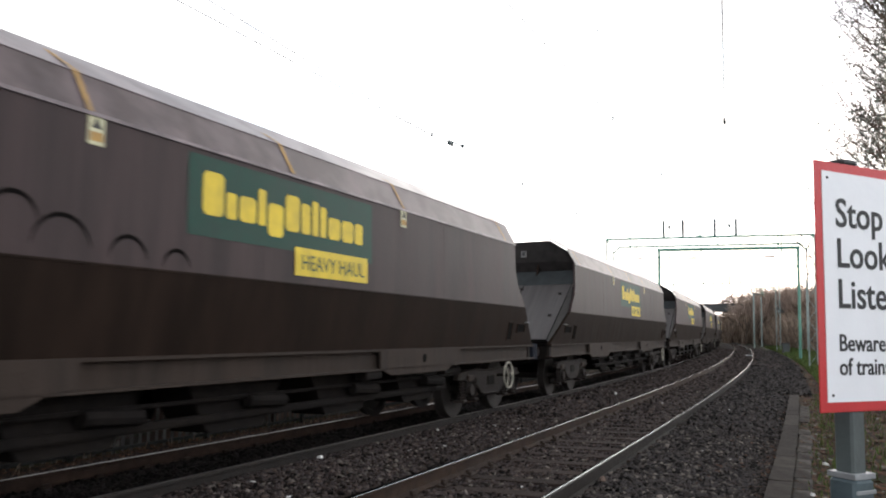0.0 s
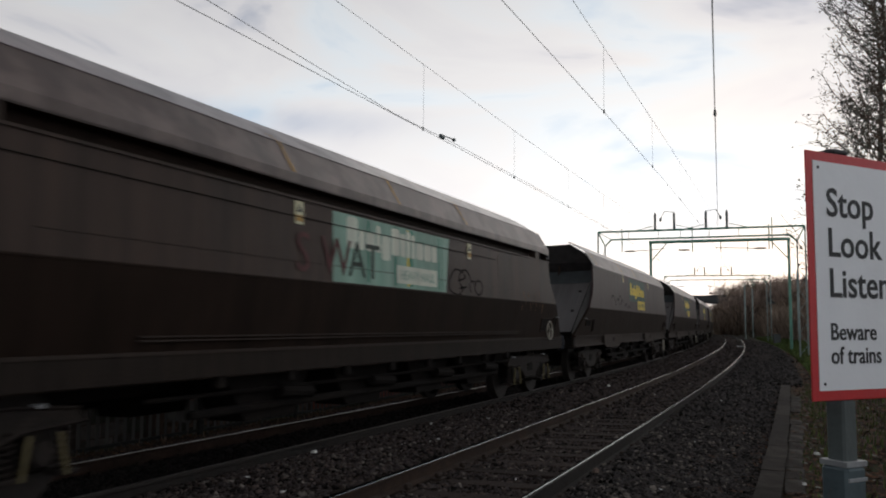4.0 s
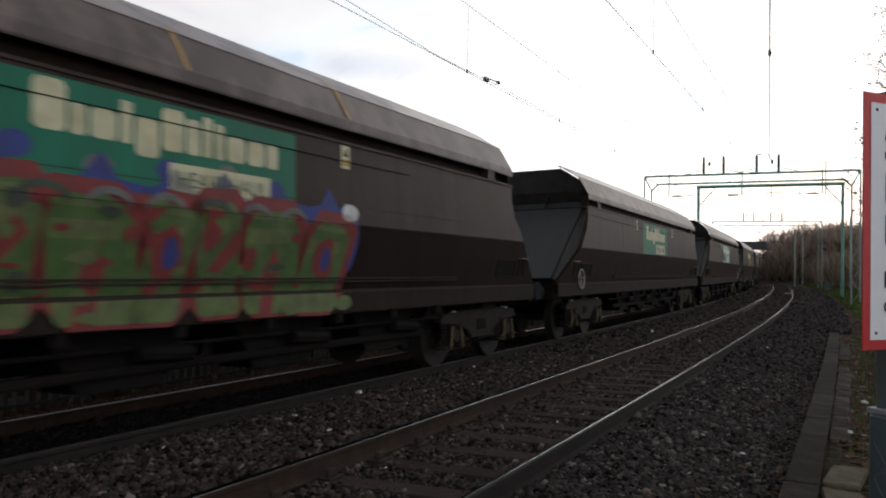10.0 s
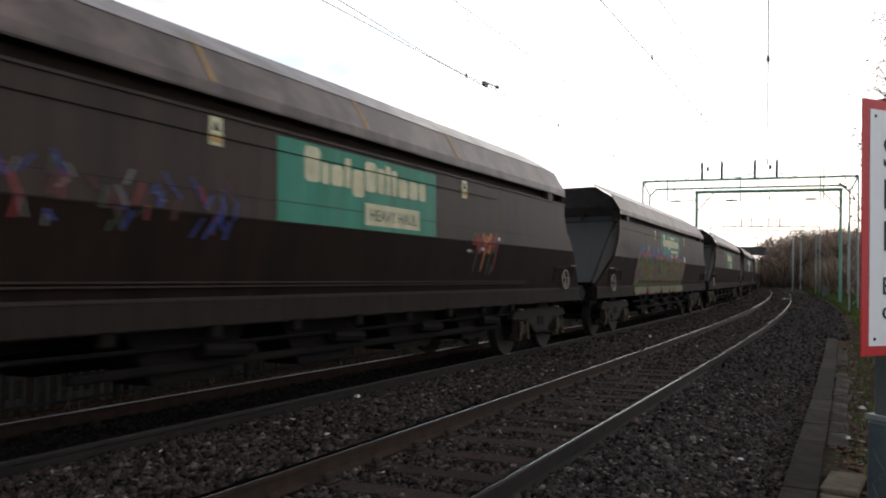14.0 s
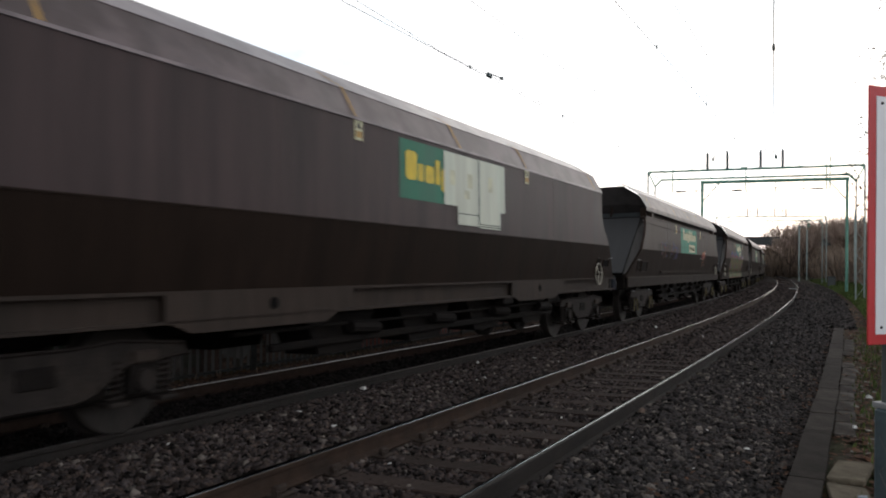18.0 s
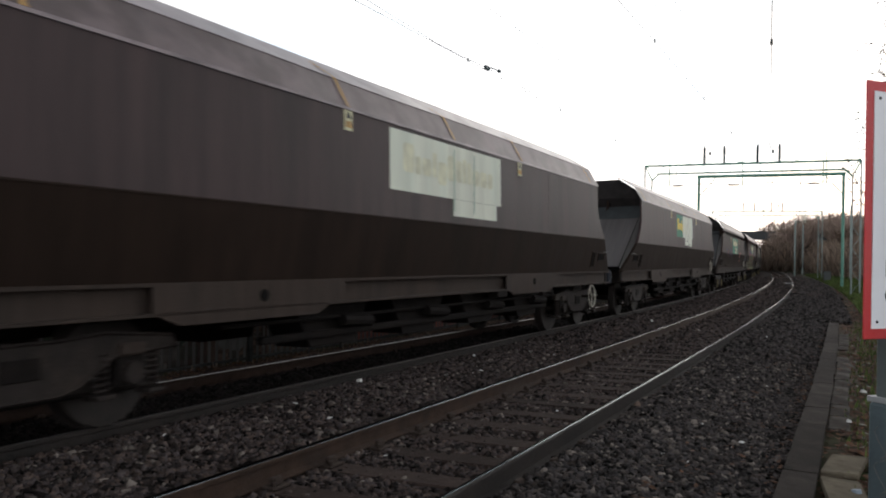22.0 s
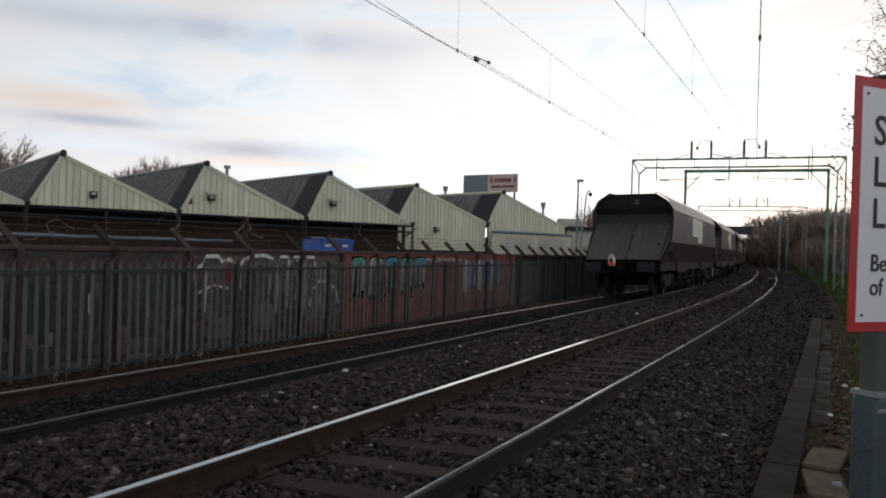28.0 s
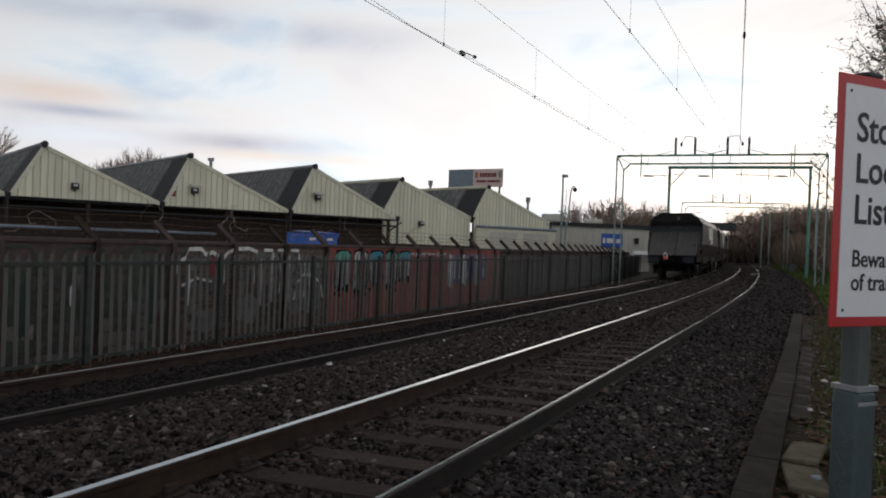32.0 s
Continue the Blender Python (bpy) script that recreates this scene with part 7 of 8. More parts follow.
def build_wires():
    st = list(np.arange(-30, 150, 2.0))
    for o, zc, zm, ph in ((FAR, 4.95, 6.21, 0.0), (-0.2, 5.10, 6.33, 3.0)):
        wire("contact_wire", [on_line(s, o, zc) for s in st], 0.0055, "taut contact wire above the track")
        cat = wire("catenary_wire", [on_line(s, o, zm + 0.10 * math.cos((s - 45) / 45 * 2 * math.pi)) for s in st], 0.0045, "catenary wire carrying the contact wire on droppers")
        s = 14.2 + ph * 0.2
        while s < 90:
            part("dropper", Shape().tube([on_line(s, o, zc), on_line(s, o, zm + 0.1 * math.cos((s - 45) / 45 * 2 * math.pi))], 0.003, n=3), "wire_copper", cat)
            part("dropper_clip", Shape().box(-0.02, 0.02, -0.012, 0.012, -0.02, 0.05, 0.005), "insulator", cat).matrix_local = line_pose(s, o, zc)
            s += 5.2
    wire("contact_wire", [on_line(s, FAR + 0.06 * max(0.0, 13.3 - s), 4.95 + min(0.05, max(0.0, 0.028 * (s - 13.3)))) for s in np.arange(-20, 60, 1.0)], 0.005, "second contact wire crossing over at the overlap")
    c = wire("anchor_wire", [on_line(45, -0.3, 6.5).lerp(on_line(1.4, 2.83, 6.35), k / 12) for k in range(12)] + [on_line(1.4, 2.83, 6.35), on_line(-24, 4.6, 6.5)], 0.011, "out-of-running wire led away to its anchor")
    p = on_line(45, -0.3, 6.5).lerp(on_line(1.4, 2.83, 6.35), 0.553)
    d = (on_line(1.4, 2.83, 6.35) - on_line(45, -0.3, 6.5)).normalized()
    part("strain_insulator", Shape().lathe([(0, 0.012), (0.05, 0.035), (0.18, 0.04), (0.3, 0.035), (0.34, 0.012), (0.38, 0.03), (0.45, 0.03), (0.48, 0.008)], p, d, 8), "insulator", c)
    # jointing clamp on the far contact wire
    k = thing("section_clamp", "dark clamp joining the two far contact wires", "wire clamp", at_pose=line_pose(15.05, FAR, 4.98))
    part("clamp_body", Shape().box(-0.09, 0.07, -0.035, 0.035, -0.02, 0.06, 0.012), "insulator", k)
    part("clamp_arm", Shape().tube([(0, -0.03, 0.04), (0.34, -0.10, 0.03)], 0.012, n=5), "insulator", k)
    part("clamp_end", Shape().box(0.31, 0.39, -0.13, -0.07, 0.0, 0.055, 0.01), "insulator", k)


build_wires()

# ---------------------------------------------------------------- factory behind the wall
F0, FH = Vector((-19.15, 35.0, 0)), radians(51)
FD, FN = Vector((math.sin(FH), math.cos(FH), 0)), Vector((-math.cos(FH), math.sin(FH), 0))


def fp(l, depth, z):
    """A place on the factory: along its front, back from it, and up."""
    return F0 + FD * l + FN * depth + Vector((0, 0, z))


def build_factory():
    fac = thing("factory", "cream-clad factory with a row of sawtooth gables", "factory")
    bays = [(-6.9, -5.55, -0.25, 5.05, 2.72, 0.0), (-0.1, 1.23, 6.55, 5.14, 2.76, 0.0), (6.72, 7.95, 13.62, 5.28, 2.72, 0.0), (13.78, 15.1, 20.85, 5.38, 2.72, 0.0), (20.75, 22.0, 27.95, 5.26, 1.25, 1.2), (28.1, 29.36, 35.6, 5.32, 1.25, 1.2)]
    back = 26.0
    for i, (a, pk, b, top, low, dep) in enumerate(bays):
        eave = 2.85 if dep == 0 else 3.2
        def roof_z(l):
            return float(np.interp(l, [a, pk, b], [eave, top, eave]))
        gable = Shape()
        pts = [fp(a, dep + 0.06, low), fp(b, dep + 0.06, low), fp(b, dep + 0.06, eave), fp(pk, dep + 0.06, top), fp(a, dep + 0.06, eave)]
        gable.face(*pts)
        g = part("gable_wall", gable, "cladding_trim", fac, "cream profiled steel gable")
        l = a + 0.02
        w = 0.30
        while l < b - 0.05:
            r = min(l + w, b)
            z0, z1 = roof_z(l + 0.01), roof_z(r - 0.01)
            sh = Shape()
            for x0, x1, d0, d1 in ((l, l + 0.035, 0.05, 0.0), (l + 0.035, r - 0.05, 0.0, 0.0), (r - 0.05, r - 0.015, 0.0, 0.05)):
                za, zb = z0 + (z1 - z0) * (x0 - l) / (r - l), z0 + (z1 - z0) * (x1 - l) / (r - l)
                sh.face(fp(x0, dep + d0, low), fp(x1, dep + d1, low), fp(x1, dep + d1, zb), fp(x0, dep + d0, za))
            if z0 > low + 0.05 or z1 > low + 0.05:
                part("cladding_strip", sh, "cladding_cream", g)
            l = r
        # barge boards
        for p, q in ((fp(a, dep - 0.05, eave), fp(pk, dep - 0.05, top)), (fp(pk, dep - 0.05, top), fp(b, dep - 0.05, eave))):
            d = (q - p).normalized()
            up = d.cross(FN)
            up = up if up.z > 0 else -up
            sh = Shape()
            ring = [p + up * 0.03, p - up * 0.16, p - up * 0.16 + FN * 0.1, p + up * 0.03 + FN * 0.1]
            sh.grid([ring, [x + (q - p) for x in ring]], True)
            sh.face(*ring)
            part("barge_board", sh, "cladding_trim", fac, "cream barge board")
        # roof: steep left slope in sheets, long right slope
        def slope(l0, z0, l1, z1, d0, d1, mat, name, lift=0.0):
            n = 26 if mat == "roof_asbestos" else 2
            sh = Shape()
            lowr, topr = [], []
            for k in range(n + 1):
                wob = (0.04 if k % 2 else 0.0) if n > 2 else 0
                d = d0 + (d1 - d0) * k / n
                lowr.append(fp(l0 - wob, d, z0 + lift))
                topr.append(fp(l1 - wob, d, z1 + lift))
            sh.grid([lowr, topr])
            part(name, sh, mat, fac)
        slope(a - 0.1, eave - 0.1, pk, top + 0.02, dep - 0.02, dep + 2.2, "roof_felt", "roof_slope")
        slope(a - 0.1, eave - 0.1, pk, top + 0.02, dep + 2.2, back, "roof_asbestos", "roof_slope")
        slope(b + 0.1, eave - 0.05, pk, top + 0.02, dep - 0.02, back, "roof_asbestos", "roof_slope")
        for d in np.arange(dep + 2.6, dep + 12.0, 0.62):
            part("roof_rib", Shape().tube([fp(a - 0.08, d, eave - 0.02), fp(a + (pk - a) * 0.93, d, eave + (top - eave) * 0.93 + 0.08)], 0.045, n=4), "roof_pale", fac)
        rc = Shape().tube([fp(pk, dep - 0.12, top + 0.04), fp(pk, back, top + 0.04)], 0.11, n=6)
        part("ridge_cap", rc, "galvanised" if i < 4 else "cladding_trim", fac, "pale ridge capping")
        part("ridge_end", Shape().lathe([(0, 0.001), (0, 0.15), (0.12, 0.15), (0.12, 0.001)], fp(pk, dep - 0.2, top + 0.03), FN, 10), "roof_felt", fac)
        # valley pipe
        part("downpipe", Shape().tube([fp(b + 0.07, dep - 0.1, eave - 0.05), fp(b + 0.07, dep - 0.1, 1.2)], 0.06, n=6), "roof_felt", fac)
        part("hopper_head", Shape().tube([fp(b + 0.07, dep - 0.12, eave - 0.25), fp(b + 0.07, dep - 0.12, eave + 0.05)], 0.09, 0.15, n=4), "roof_felt", fac)
    # flat wall whose dark colour stands for the open shade under the gables
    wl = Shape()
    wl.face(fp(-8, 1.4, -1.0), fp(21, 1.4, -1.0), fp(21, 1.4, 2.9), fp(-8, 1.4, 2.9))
    part("loading_front", wl, "shadow_brick", fac, "loading front under the gables, its deep shade painted dark")
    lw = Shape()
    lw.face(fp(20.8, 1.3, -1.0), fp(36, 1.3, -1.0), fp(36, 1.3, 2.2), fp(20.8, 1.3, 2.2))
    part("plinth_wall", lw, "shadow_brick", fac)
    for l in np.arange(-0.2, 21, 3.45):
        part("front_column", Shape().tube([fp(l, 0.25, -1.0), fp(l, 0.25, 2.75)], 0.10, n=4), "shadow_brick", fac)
    for z in (2.66, 2.3):
        part("lintel_beam", Shape().tube([fp(-8, 0.2, z), fp(21, 0.2, z)], 0.06, n=4), "roof_felt", fac)
    part("eaves_gutter", Shape().tube([fp(28.2, 0.85, 2.62), fp(36.0, 0.85, 2.62)], 0.09, n=5), "billboard_grey", fac)
    lean = Shape().face(fp(28.2, 0.9, 0.5), fp(36.0, 0.9, 0.5), fp(36.0, 0.9, 2.6), fp(28.2, 0.9, 2.6))
    part("shed_front", lean, "cladding_trim", fac, "low shed front with pale doors")
    for l in (29.4, 32.6):
        part("shed_door", Shape().face(fp(l, 0.86, 0.6), fp(l + 2.6, 0.86, 0.6), fp(l + 2.6, 0.86, 2.3), fp(l, 0.86, 2.3)), "shop_white", fac, "pale roller door")
    # fittings on the gables
    for l, z, dep, mat in ((2.55, 3.38, 0.0, "paint_black"), (8.2, 3.58, 0.0, "galvanised"), (15.3, 3.7, 0.0, "galvanised"), (23.6, 2.6, 1.2, "paint_black")):
        fl = thing("floodlight", "small %s floodlight bracketed to the gable" % ("black" if mat == "paint_black" else "grey"), "floodlight", "gable floodlights")
        c = fp(l, dep - 0.20, z)
        side = (fp(l + 1, dep, z) - fp(l, dep, z)).normalized()
        def hood(a, b, w, z0, z1, z2):
            near, back = c - FN * a, c + FN * b
            up = Vector((0, 0, 1))
            ring = [[p + side * k * w + up * h for k in (-1, 1)] for p, h in ((near, z0), (near, z1), (back, z2), (back, z0))]
            return Shape().grid(ring + [ring[0]]).face(*[q[0] for q in ring]).face(*[q[1] for q in reversed(ring)])
        body = part("lamp_body", hood(0.10, 0.12, 0.16, -0.17, 0.10, 0.14), "paint_black", fl, "black lamp housing")
        part("lamp_glass", Shape().face(*[c - FN * 0.103 + side * x + Vector((0, 0, h)) for x, h in ((-0.10, -0.03), (0.10, -0.03), (0.10, 0.07), (-0.10, 0.07))]), "graffiti_pale", body, "pale lens")
        if mat == "galvanised":
            part("lamp_hood", hood(0.26, 0.12, 0.25, 0.12, 0.20, 0.30), "shop_white", fl, "pale sloping weather hood")
        part("lamp_bracket", Shape().tube([c + FN * 0.10 + Vector((0, 0, -0.10)), c + FN * 0.19 + Vector((0, 0, -0.26))], 0.03, n=4), "roof_felt", fl)
    pl = thing("notice_plate", "small faded red notice on the gable", "notice")
    part("plate", Shape().face(fp(7.05, -0.02, 3.2), fp(7.3, -0.02, 3.2), fp(7.3, -0.02, 3.5), fp(7.05, -0.02, 3.5)), "graffiti_red", pl)
    fu = thing("flue", "grey metal flue with a wider cap on the roof", "flue")
    part("flue_pipe", Shape().tube([fp(9.9, 2.0, 3.6), fp(9.9, 2.0, 5.35)], 0.09, n=8), "galvanised", fu)
    part("flue_cap", Shape().tube([fp(9.9, 2.0, 5.33), fp(9.9, 2.0, 5.5)], 0.17, 0.19, n=8), "galvanised", fu)
    part("jib", Shape().tube([fp(20.2, -0.1, 1.9), fp(21.1, -0.25, 2.55)], 0.05, n=5), "roof_felt", fac)


build_factory()


def build_yard():
    for l, n in ((13.75, 0), (15.3, 1)):
        c = thing("blue_skip", "blue steel waste container standing behind the wall", "container", "blue containers")
        q = fp(l, -8.0, 0)
        u, w = Vector((FD.x, FD.y, 0)), Vector((FN.x, FN.y, 0))
        p0 = on_line(19.62 + n * 0.89, -10.0)
        h = radians(heading(17.5))
        a, b = Vector((-math.sin(h), math.cos(h), 0)), Vector((-math.cos(h), -math.sin(h), 0))
        sh = Shape()
        ring = [p0, p0 + a * 0.8, p0 + a * 0.8 + b * 0.6, p0 + b * 0.6]
        sh.grid([[r + Vector((0, 0, -0.9)) for r in ring], [r + Vector((0, 0, 1.52)) for r in ring]], True)
        sh.face(*[r + Vector((0, 0, 1.50)) for r in ring])
        part("bin_body", sh, "paint_blue", c)
        lid = Shape()
        lid.grid([[p0 - b * 0.04 + Vector((0, 0, 1.44)), p0 + a * 0.8 - b * 0.04 + Vector((0, 0, 1.44))], [p0 - b * 0.06 + Vector((0, 0, 1.55)), p0 + a * 0.8 - b * 0.06 + Vector((0, 0, 1.55))], [p0 + b * 0.5 + Vector((0, 0, 1.59)), p0 + a * 0.8 + b * 0.5 + Vector((0, 0, 1.59))]])
        part("bin_lid", lid, "paint_blue", c)
        part("bin_mark", Shape().box(-0.14, 0.14, -0.01, 0.0, 0, 0.07), "paint_white", c, "pale unreadable bar").matrix_local = Matrix.Translation(p0 + a * 0.35 - b * 0.02 + Vector((0, 0, 1.33))) @ pose(0, 0, 0, 0, 0, heading(17.5) + 90)
    # billboard over the roofs
    bb = thing("billboard", "pink-white roof billboard beside a grey plant box", "billboard")
    def ray_place(px, dist):
        a = math.atan(px)
        return Vector((math.sin(a) * dist, math.cos(a) * dist, 0))
    a, b = ray_place(0.035, 92), ray_place(0.0725, 90)
    for p, q, z0, z1, mat, nm, dd in ((a, b, 8.0, 10.1, "billboard_pink", "board", 0.0),):
        sh = Shape()
        back = Vector((0, 0.3, 0))
        ring = [p + Vector((0, 0, z0)), q + Vector((0, 0, z0)), q + back + Vector((0, 0, z0)), p + back + Vector((0, 0, z0))]
        sh.grid([ring, [r + Vector((0, 0, z1 - z0)) for r in ring]], True)
        sh.face(*[r + Vector((0, 0, z1 - z0)) for r in ring])
        part(nm, sh, mat, bb, "pinkish printed board")
    d = (b - a).normalized()
    for k, (f0, f1, z0, z1, mat) in enumerate(((0.05, 0.15, 9.1, 9.75, "graffiti_orange"), (0.21, 0.27, 9.15, 9.65, "graffiti_red"), (0.29, 0.36, 9.15, 9.62, "graffiti_red"), (0.38, 0.45, 9.15, 9.66, "graffiti_red"), (0.47, 0.55, 9.15, 9.62, "graffiti_red"), (0.57, 0.64, 9.15, 9.65, "graffiti_red"), (0.66, 0.76, 9.15, 9.62, "graffiti_red"), (0.84, 0.94, 9.1, 9.8, "billboard_grey"), (0.10, 0.44, 8.55, 8.78, "graffiti_red"), (0.48, 0.90, 8.55, 8.78, "graffiti_red"))):
        p, q = a.lerp(b, f0) - Vector((0, 0.03, 0)), a.lerp(b, f1) - Vector((0, 0.03, 0))
        part("print_bar", Shape().face(p + Vector((0, 0, z0)), q + Vector((0, 0, z0)), q + Vector((0, 0, z1)), p + Vector((0, 0, z1))), mat, bb)
    p, q = ray_place(0.0035, 95), ray_place(0.0345, 93)
    sh = Shape()
    ring = [p, q, q + Vector((0.3, 3, 0)), p + Vector((0.3, 3, 0))]
    sh.grid([[r + Vector((0, 0, 8.1)) for r in ring], [r + Vector((0, 0, 10.2)) for r in ring]], True)
    sh.face(*[r + Vector((0, 0, 10.2)) for r in ring])
    part("plant_box", sh, "billboard_grey", bb, "weathered grey sheet box")
    for f in (0.1, 0.5, 0.9):
        c = a.lerp(b, f) + Vector((0, 0.4, 0))
        part("stanchion", Shape().tube([c + Vector((0, 0, 3)), c + Vector((0, 0, 9))], 0.12, n=4), "roof_felt", bb)
    # white shop with a blue sign
    shop = thing("white_shop", "long white-clad shop with a flat dark roof edge and blue sign", "building")
    A, B = Vector((10.4, 75.3, 0)), Vector((20.2, 77.4, 0))
    dirn = (B - A).normalized()
    bk = Vector((-dirn.y, dirn.x, 0)) * 14
    def sp(f, z, out=0.0):
        p = A.lerp(B, f)
        return Vector((p.x + dirn.y * out, p.y - dirn.x * out, z))
    sh = Shape()
    ring = [sp(0, -0.9), sp(1, -0.9), sp(1, -0.9) + bk, sp(0, -0.9) + bk]
    sh.grid([ring, [r + Vector((0, 0, 4.55)) for r in ring]], True)
    sh.face(*[r + Vector((0, 0, 4.55)) for r in ring])
    part("shop_wall", sh, "shop_white", shop, "white profiled wall")
    for k in range(40):
        f = k / 40
        part("wall_rib", Shape().face(sp(f, 0.2, 0.02), sp(f + 0.006, 0.2, 0.05), sp(f + 0.006, 3.4, 0.05), sp(f, 3.4, 0.02)), "shop_white", shop)
    fs = Shape()
    r0 = [sp(-0.01, 3.45, 0.25), sp(1.01, 3.45, 0.25), sp(1.01, 3.45, -0.1), sp(-0.01, 3.45, -0.1)]
    fs.grid([r0, [r + Vector((0, 0, 0.38)) for r in r0]], True)
    fs.face(*[r + Vector((0, 0, 0.38)) for r in r0])
    part("fascia", fs, "roof_felt", shop, "dark roof fascia")
    part("roof_light", Shape().box(-0.9, 0.9, -0.4, 0.4, 0, 0.45, 0.15), "shop_white", shop, "pale roof vent").matrix_local = Matrix.Translation(sp(0.46, 3.85, -1.5))
    sg = part("shop_sign", Shape().face(sp(0.49, 1.55, 0.06), sp(0.71, 1.55, 0.06), sp(0.71, 2.9, 0.06), sp(0.49, 2.9, 0.06)), "paint_blue", shop, "blue shop sign with pale bars")
    for f0, f1, z0, z1 in ((0.505, 0.53, 1.95, 2.5), (0.545, 0.61, 2.0, 2.45), (0.64, 0.695, 2.0, 2.4)):
        part("sign_bar", Shape().face(sp(f0, z0, 0.09), sp(f1, z0, 0.09), sp(f1, z1, 0.09), sp(f0, z1, 0.09)), "paint_white", sg)
    part("wall_clock", Shape().tube([sp(0.845, 2.55, 0.3), sp(0.845, 2.0, 0.35)], 0.28, 0.2, n=6), "paint_black", shop, "dark bracketed wall fitting")
    part("canopy", Shape().tube([sp(0.78, 1.0, 1.0), sp(1.0, 1.0, 1.0)], 0.35, n=4), "paint_white", shop, "white low canopy")
    part("roof_truck", Shape().box(-1.0, 1.0, -0.5, 0.5, 0, 0.7, 0.1), "shop_white", shop).matrix_local = Matrix.Translation(sp(0.03, 3.9, -1.2))
    lp = thing("lamp_pole", "tall grey pole with a floodlight head in the yard", "lamp pole", "yard poles")
    c = Vector((10.6, 71.5, 0))
    part("pole", Shape().tube([c + Vector((0, 0, -0.9)), c + Vector((0, 0, 7.9))], 0.10, 0.08, n=6), "mast_steel", lp)
    for k in range(14):
        part("ladder_rung", Shape().tube([c + Vector((-0.12, -0.12, 1.0 + k * 0.42)), c + Vector((0.34, -0.12, 1.0 + k * 0.42))], 0.02, n=4), "mast_steel", lp)
    part("ladder_stile", Shape().tube([c + Vector((0.34, -0.12, 0.6)), c + Vector((0.34, -0.12, 6.8))], 0.025, n=4), "mast_steel", lp)
    part("lamp_head", Shape().box(-0.12, 0.45, -0.18, 0.18, 7.72, 7.98, 0.05), "galvanised", lp).matrix_local = Matrix.Translation(c)
    lp2 = thing("camera_pole", "slender leaning pole with a small camera dome", "pole", "yard poles")
    c = Vector((10.9, 70.5, 0))
    part("pole", Shape().tube([c + Vector((-0.3, 0, -0.9)), c + Vector((0.3, 0, 6.5)), c + Vector((0.45, 0, 6.9)), c + Vector((0.65, 0, 6.8))], 0.07, n=6), "mast_steel", lp2)
    part("camera_dome", Shape().lathe([(0, 0.02), (0.1, 0.18), (0.3, 0.2), (0.42, 0.05)], c + Vector((0.65, 0, 6.35)), (0, 0, 1), 8), "paint_black", lp2)
    for k, (px, dist, h) in enumerate(((-0.019, 95, 8.3), (0.105, 95, 6.7))):
        v = thing("roof_vent", "small roof vent stack on a far roof", "vent", "roof vents")
        c = ray_place(px, dist)
        part("stack", Shape().tube([c + Vector((0, 0, 3)), c + Vector((0, 0, h))], 0.15, n=6), "mast_steel", v)
        part("cowl", Shape().tube([c + Vector((0, 0, h - 0.1)), c + Vector((0, 0, h + 0.5))], 0.25, 0.32, n=8), "galvanised", v)


build_yard()


# ---------------------------------------------------------------- bridge, trees and scrub
def build_bridge():
    br = thing("road_bridge", "dark flat road bridge over the railway", "bridge")
    s = 150.0
    def P(o, d, z):
        return on_line(s + d, o, z)
    for name, o0, o1, z0, z1, mat in (("deck", -26, 34, 5.5, 6.4, "bridge_dark"), ("parapet", -26, 34, 6.4, 6.9, "bridge_grey"), ("abutment", -26, -9, -0.6, 5.5, "bridge_dark"), ("abutment", 24, 34, -0.6, 5.5, "bridge_dark")):
        sh = Shape()
        wide = 4 if name != "parapet" else 0.3
        ring = [P(o0, 0, z0), P(o1, 0, z0), P(o1, wide, z0), P(o0, wide, z0)]
        sh.grid([ring, [r + Vector((0, 0, z1 - z0)) for r in ring]], True)
        sh.face(*[r + Vector((0, 0, z1 - z0)) for r in ring])
        sh.face(*reversed(ring))
        part(name, sh, mat, br)
    ramp = Shape()
    top, foot = [P(-26, 0, 6.4), P(-26, 4, 6.4), P(-60, 4, -0.87), P(-60, 0, -0.87)], [P(-26, 0, -1.0), P(-26, 4, -1.0), P(-60, 4, -1.0), P(-60, 0, -1.0)]
    ramp.grid([foot, top], True)
    ramp.face(*top)
    part("approach_ramp", ramp, "bridge_dark", br)


build_bridge()


def bridge_lorry(label, box_mat, length, cab):
    """A box lorry on the bridge, front towards +x, its origin on the road under the front of the box."""
    l = thing("box_lorry", label, "lorry", "lorries on the bridge")
    part("box_body", Shape().box(-length, 0, -1.0, 1.0, 0.45, 1.62, 0.03), box_mat, l)
    part("chassis", Shape().box(-length, 1.9 if cab else 0.2, -0.45, 0.45, 0.28, 0.44), "underframe", l)
    if cab:
        c = part("cab", Shape().prism([(0.12, 0.30), (2.15, 0.30), (2.2, 0.80), (2.05, 1.50), (0.12, 1.56)], -0.98, 0.98, "y"), "paint_white", l, "white driver's cab")
        for sy in (-1, 1):
            part("cab_window", Shape().box(0.7, 1.7, sy * 0.975, sy * 0.99, 0.95, 1.35), "recess_dark", c)
    for x in (-length + 0.9, -length + 1.9, 1.3 if cab else -1.2):
        for sy in (-0.85, 0.85):
            part("wheel", Shape().lathe([(-0.12, 0.0001), (-0.12, 0.27), (-0.09, 0.30), (0.09, 0.30), (0.12, 0.27), (0.12, 0.0001)], (x, sy, 0.30), (0, 1, 0), 12), "paint_black", l)
    return l


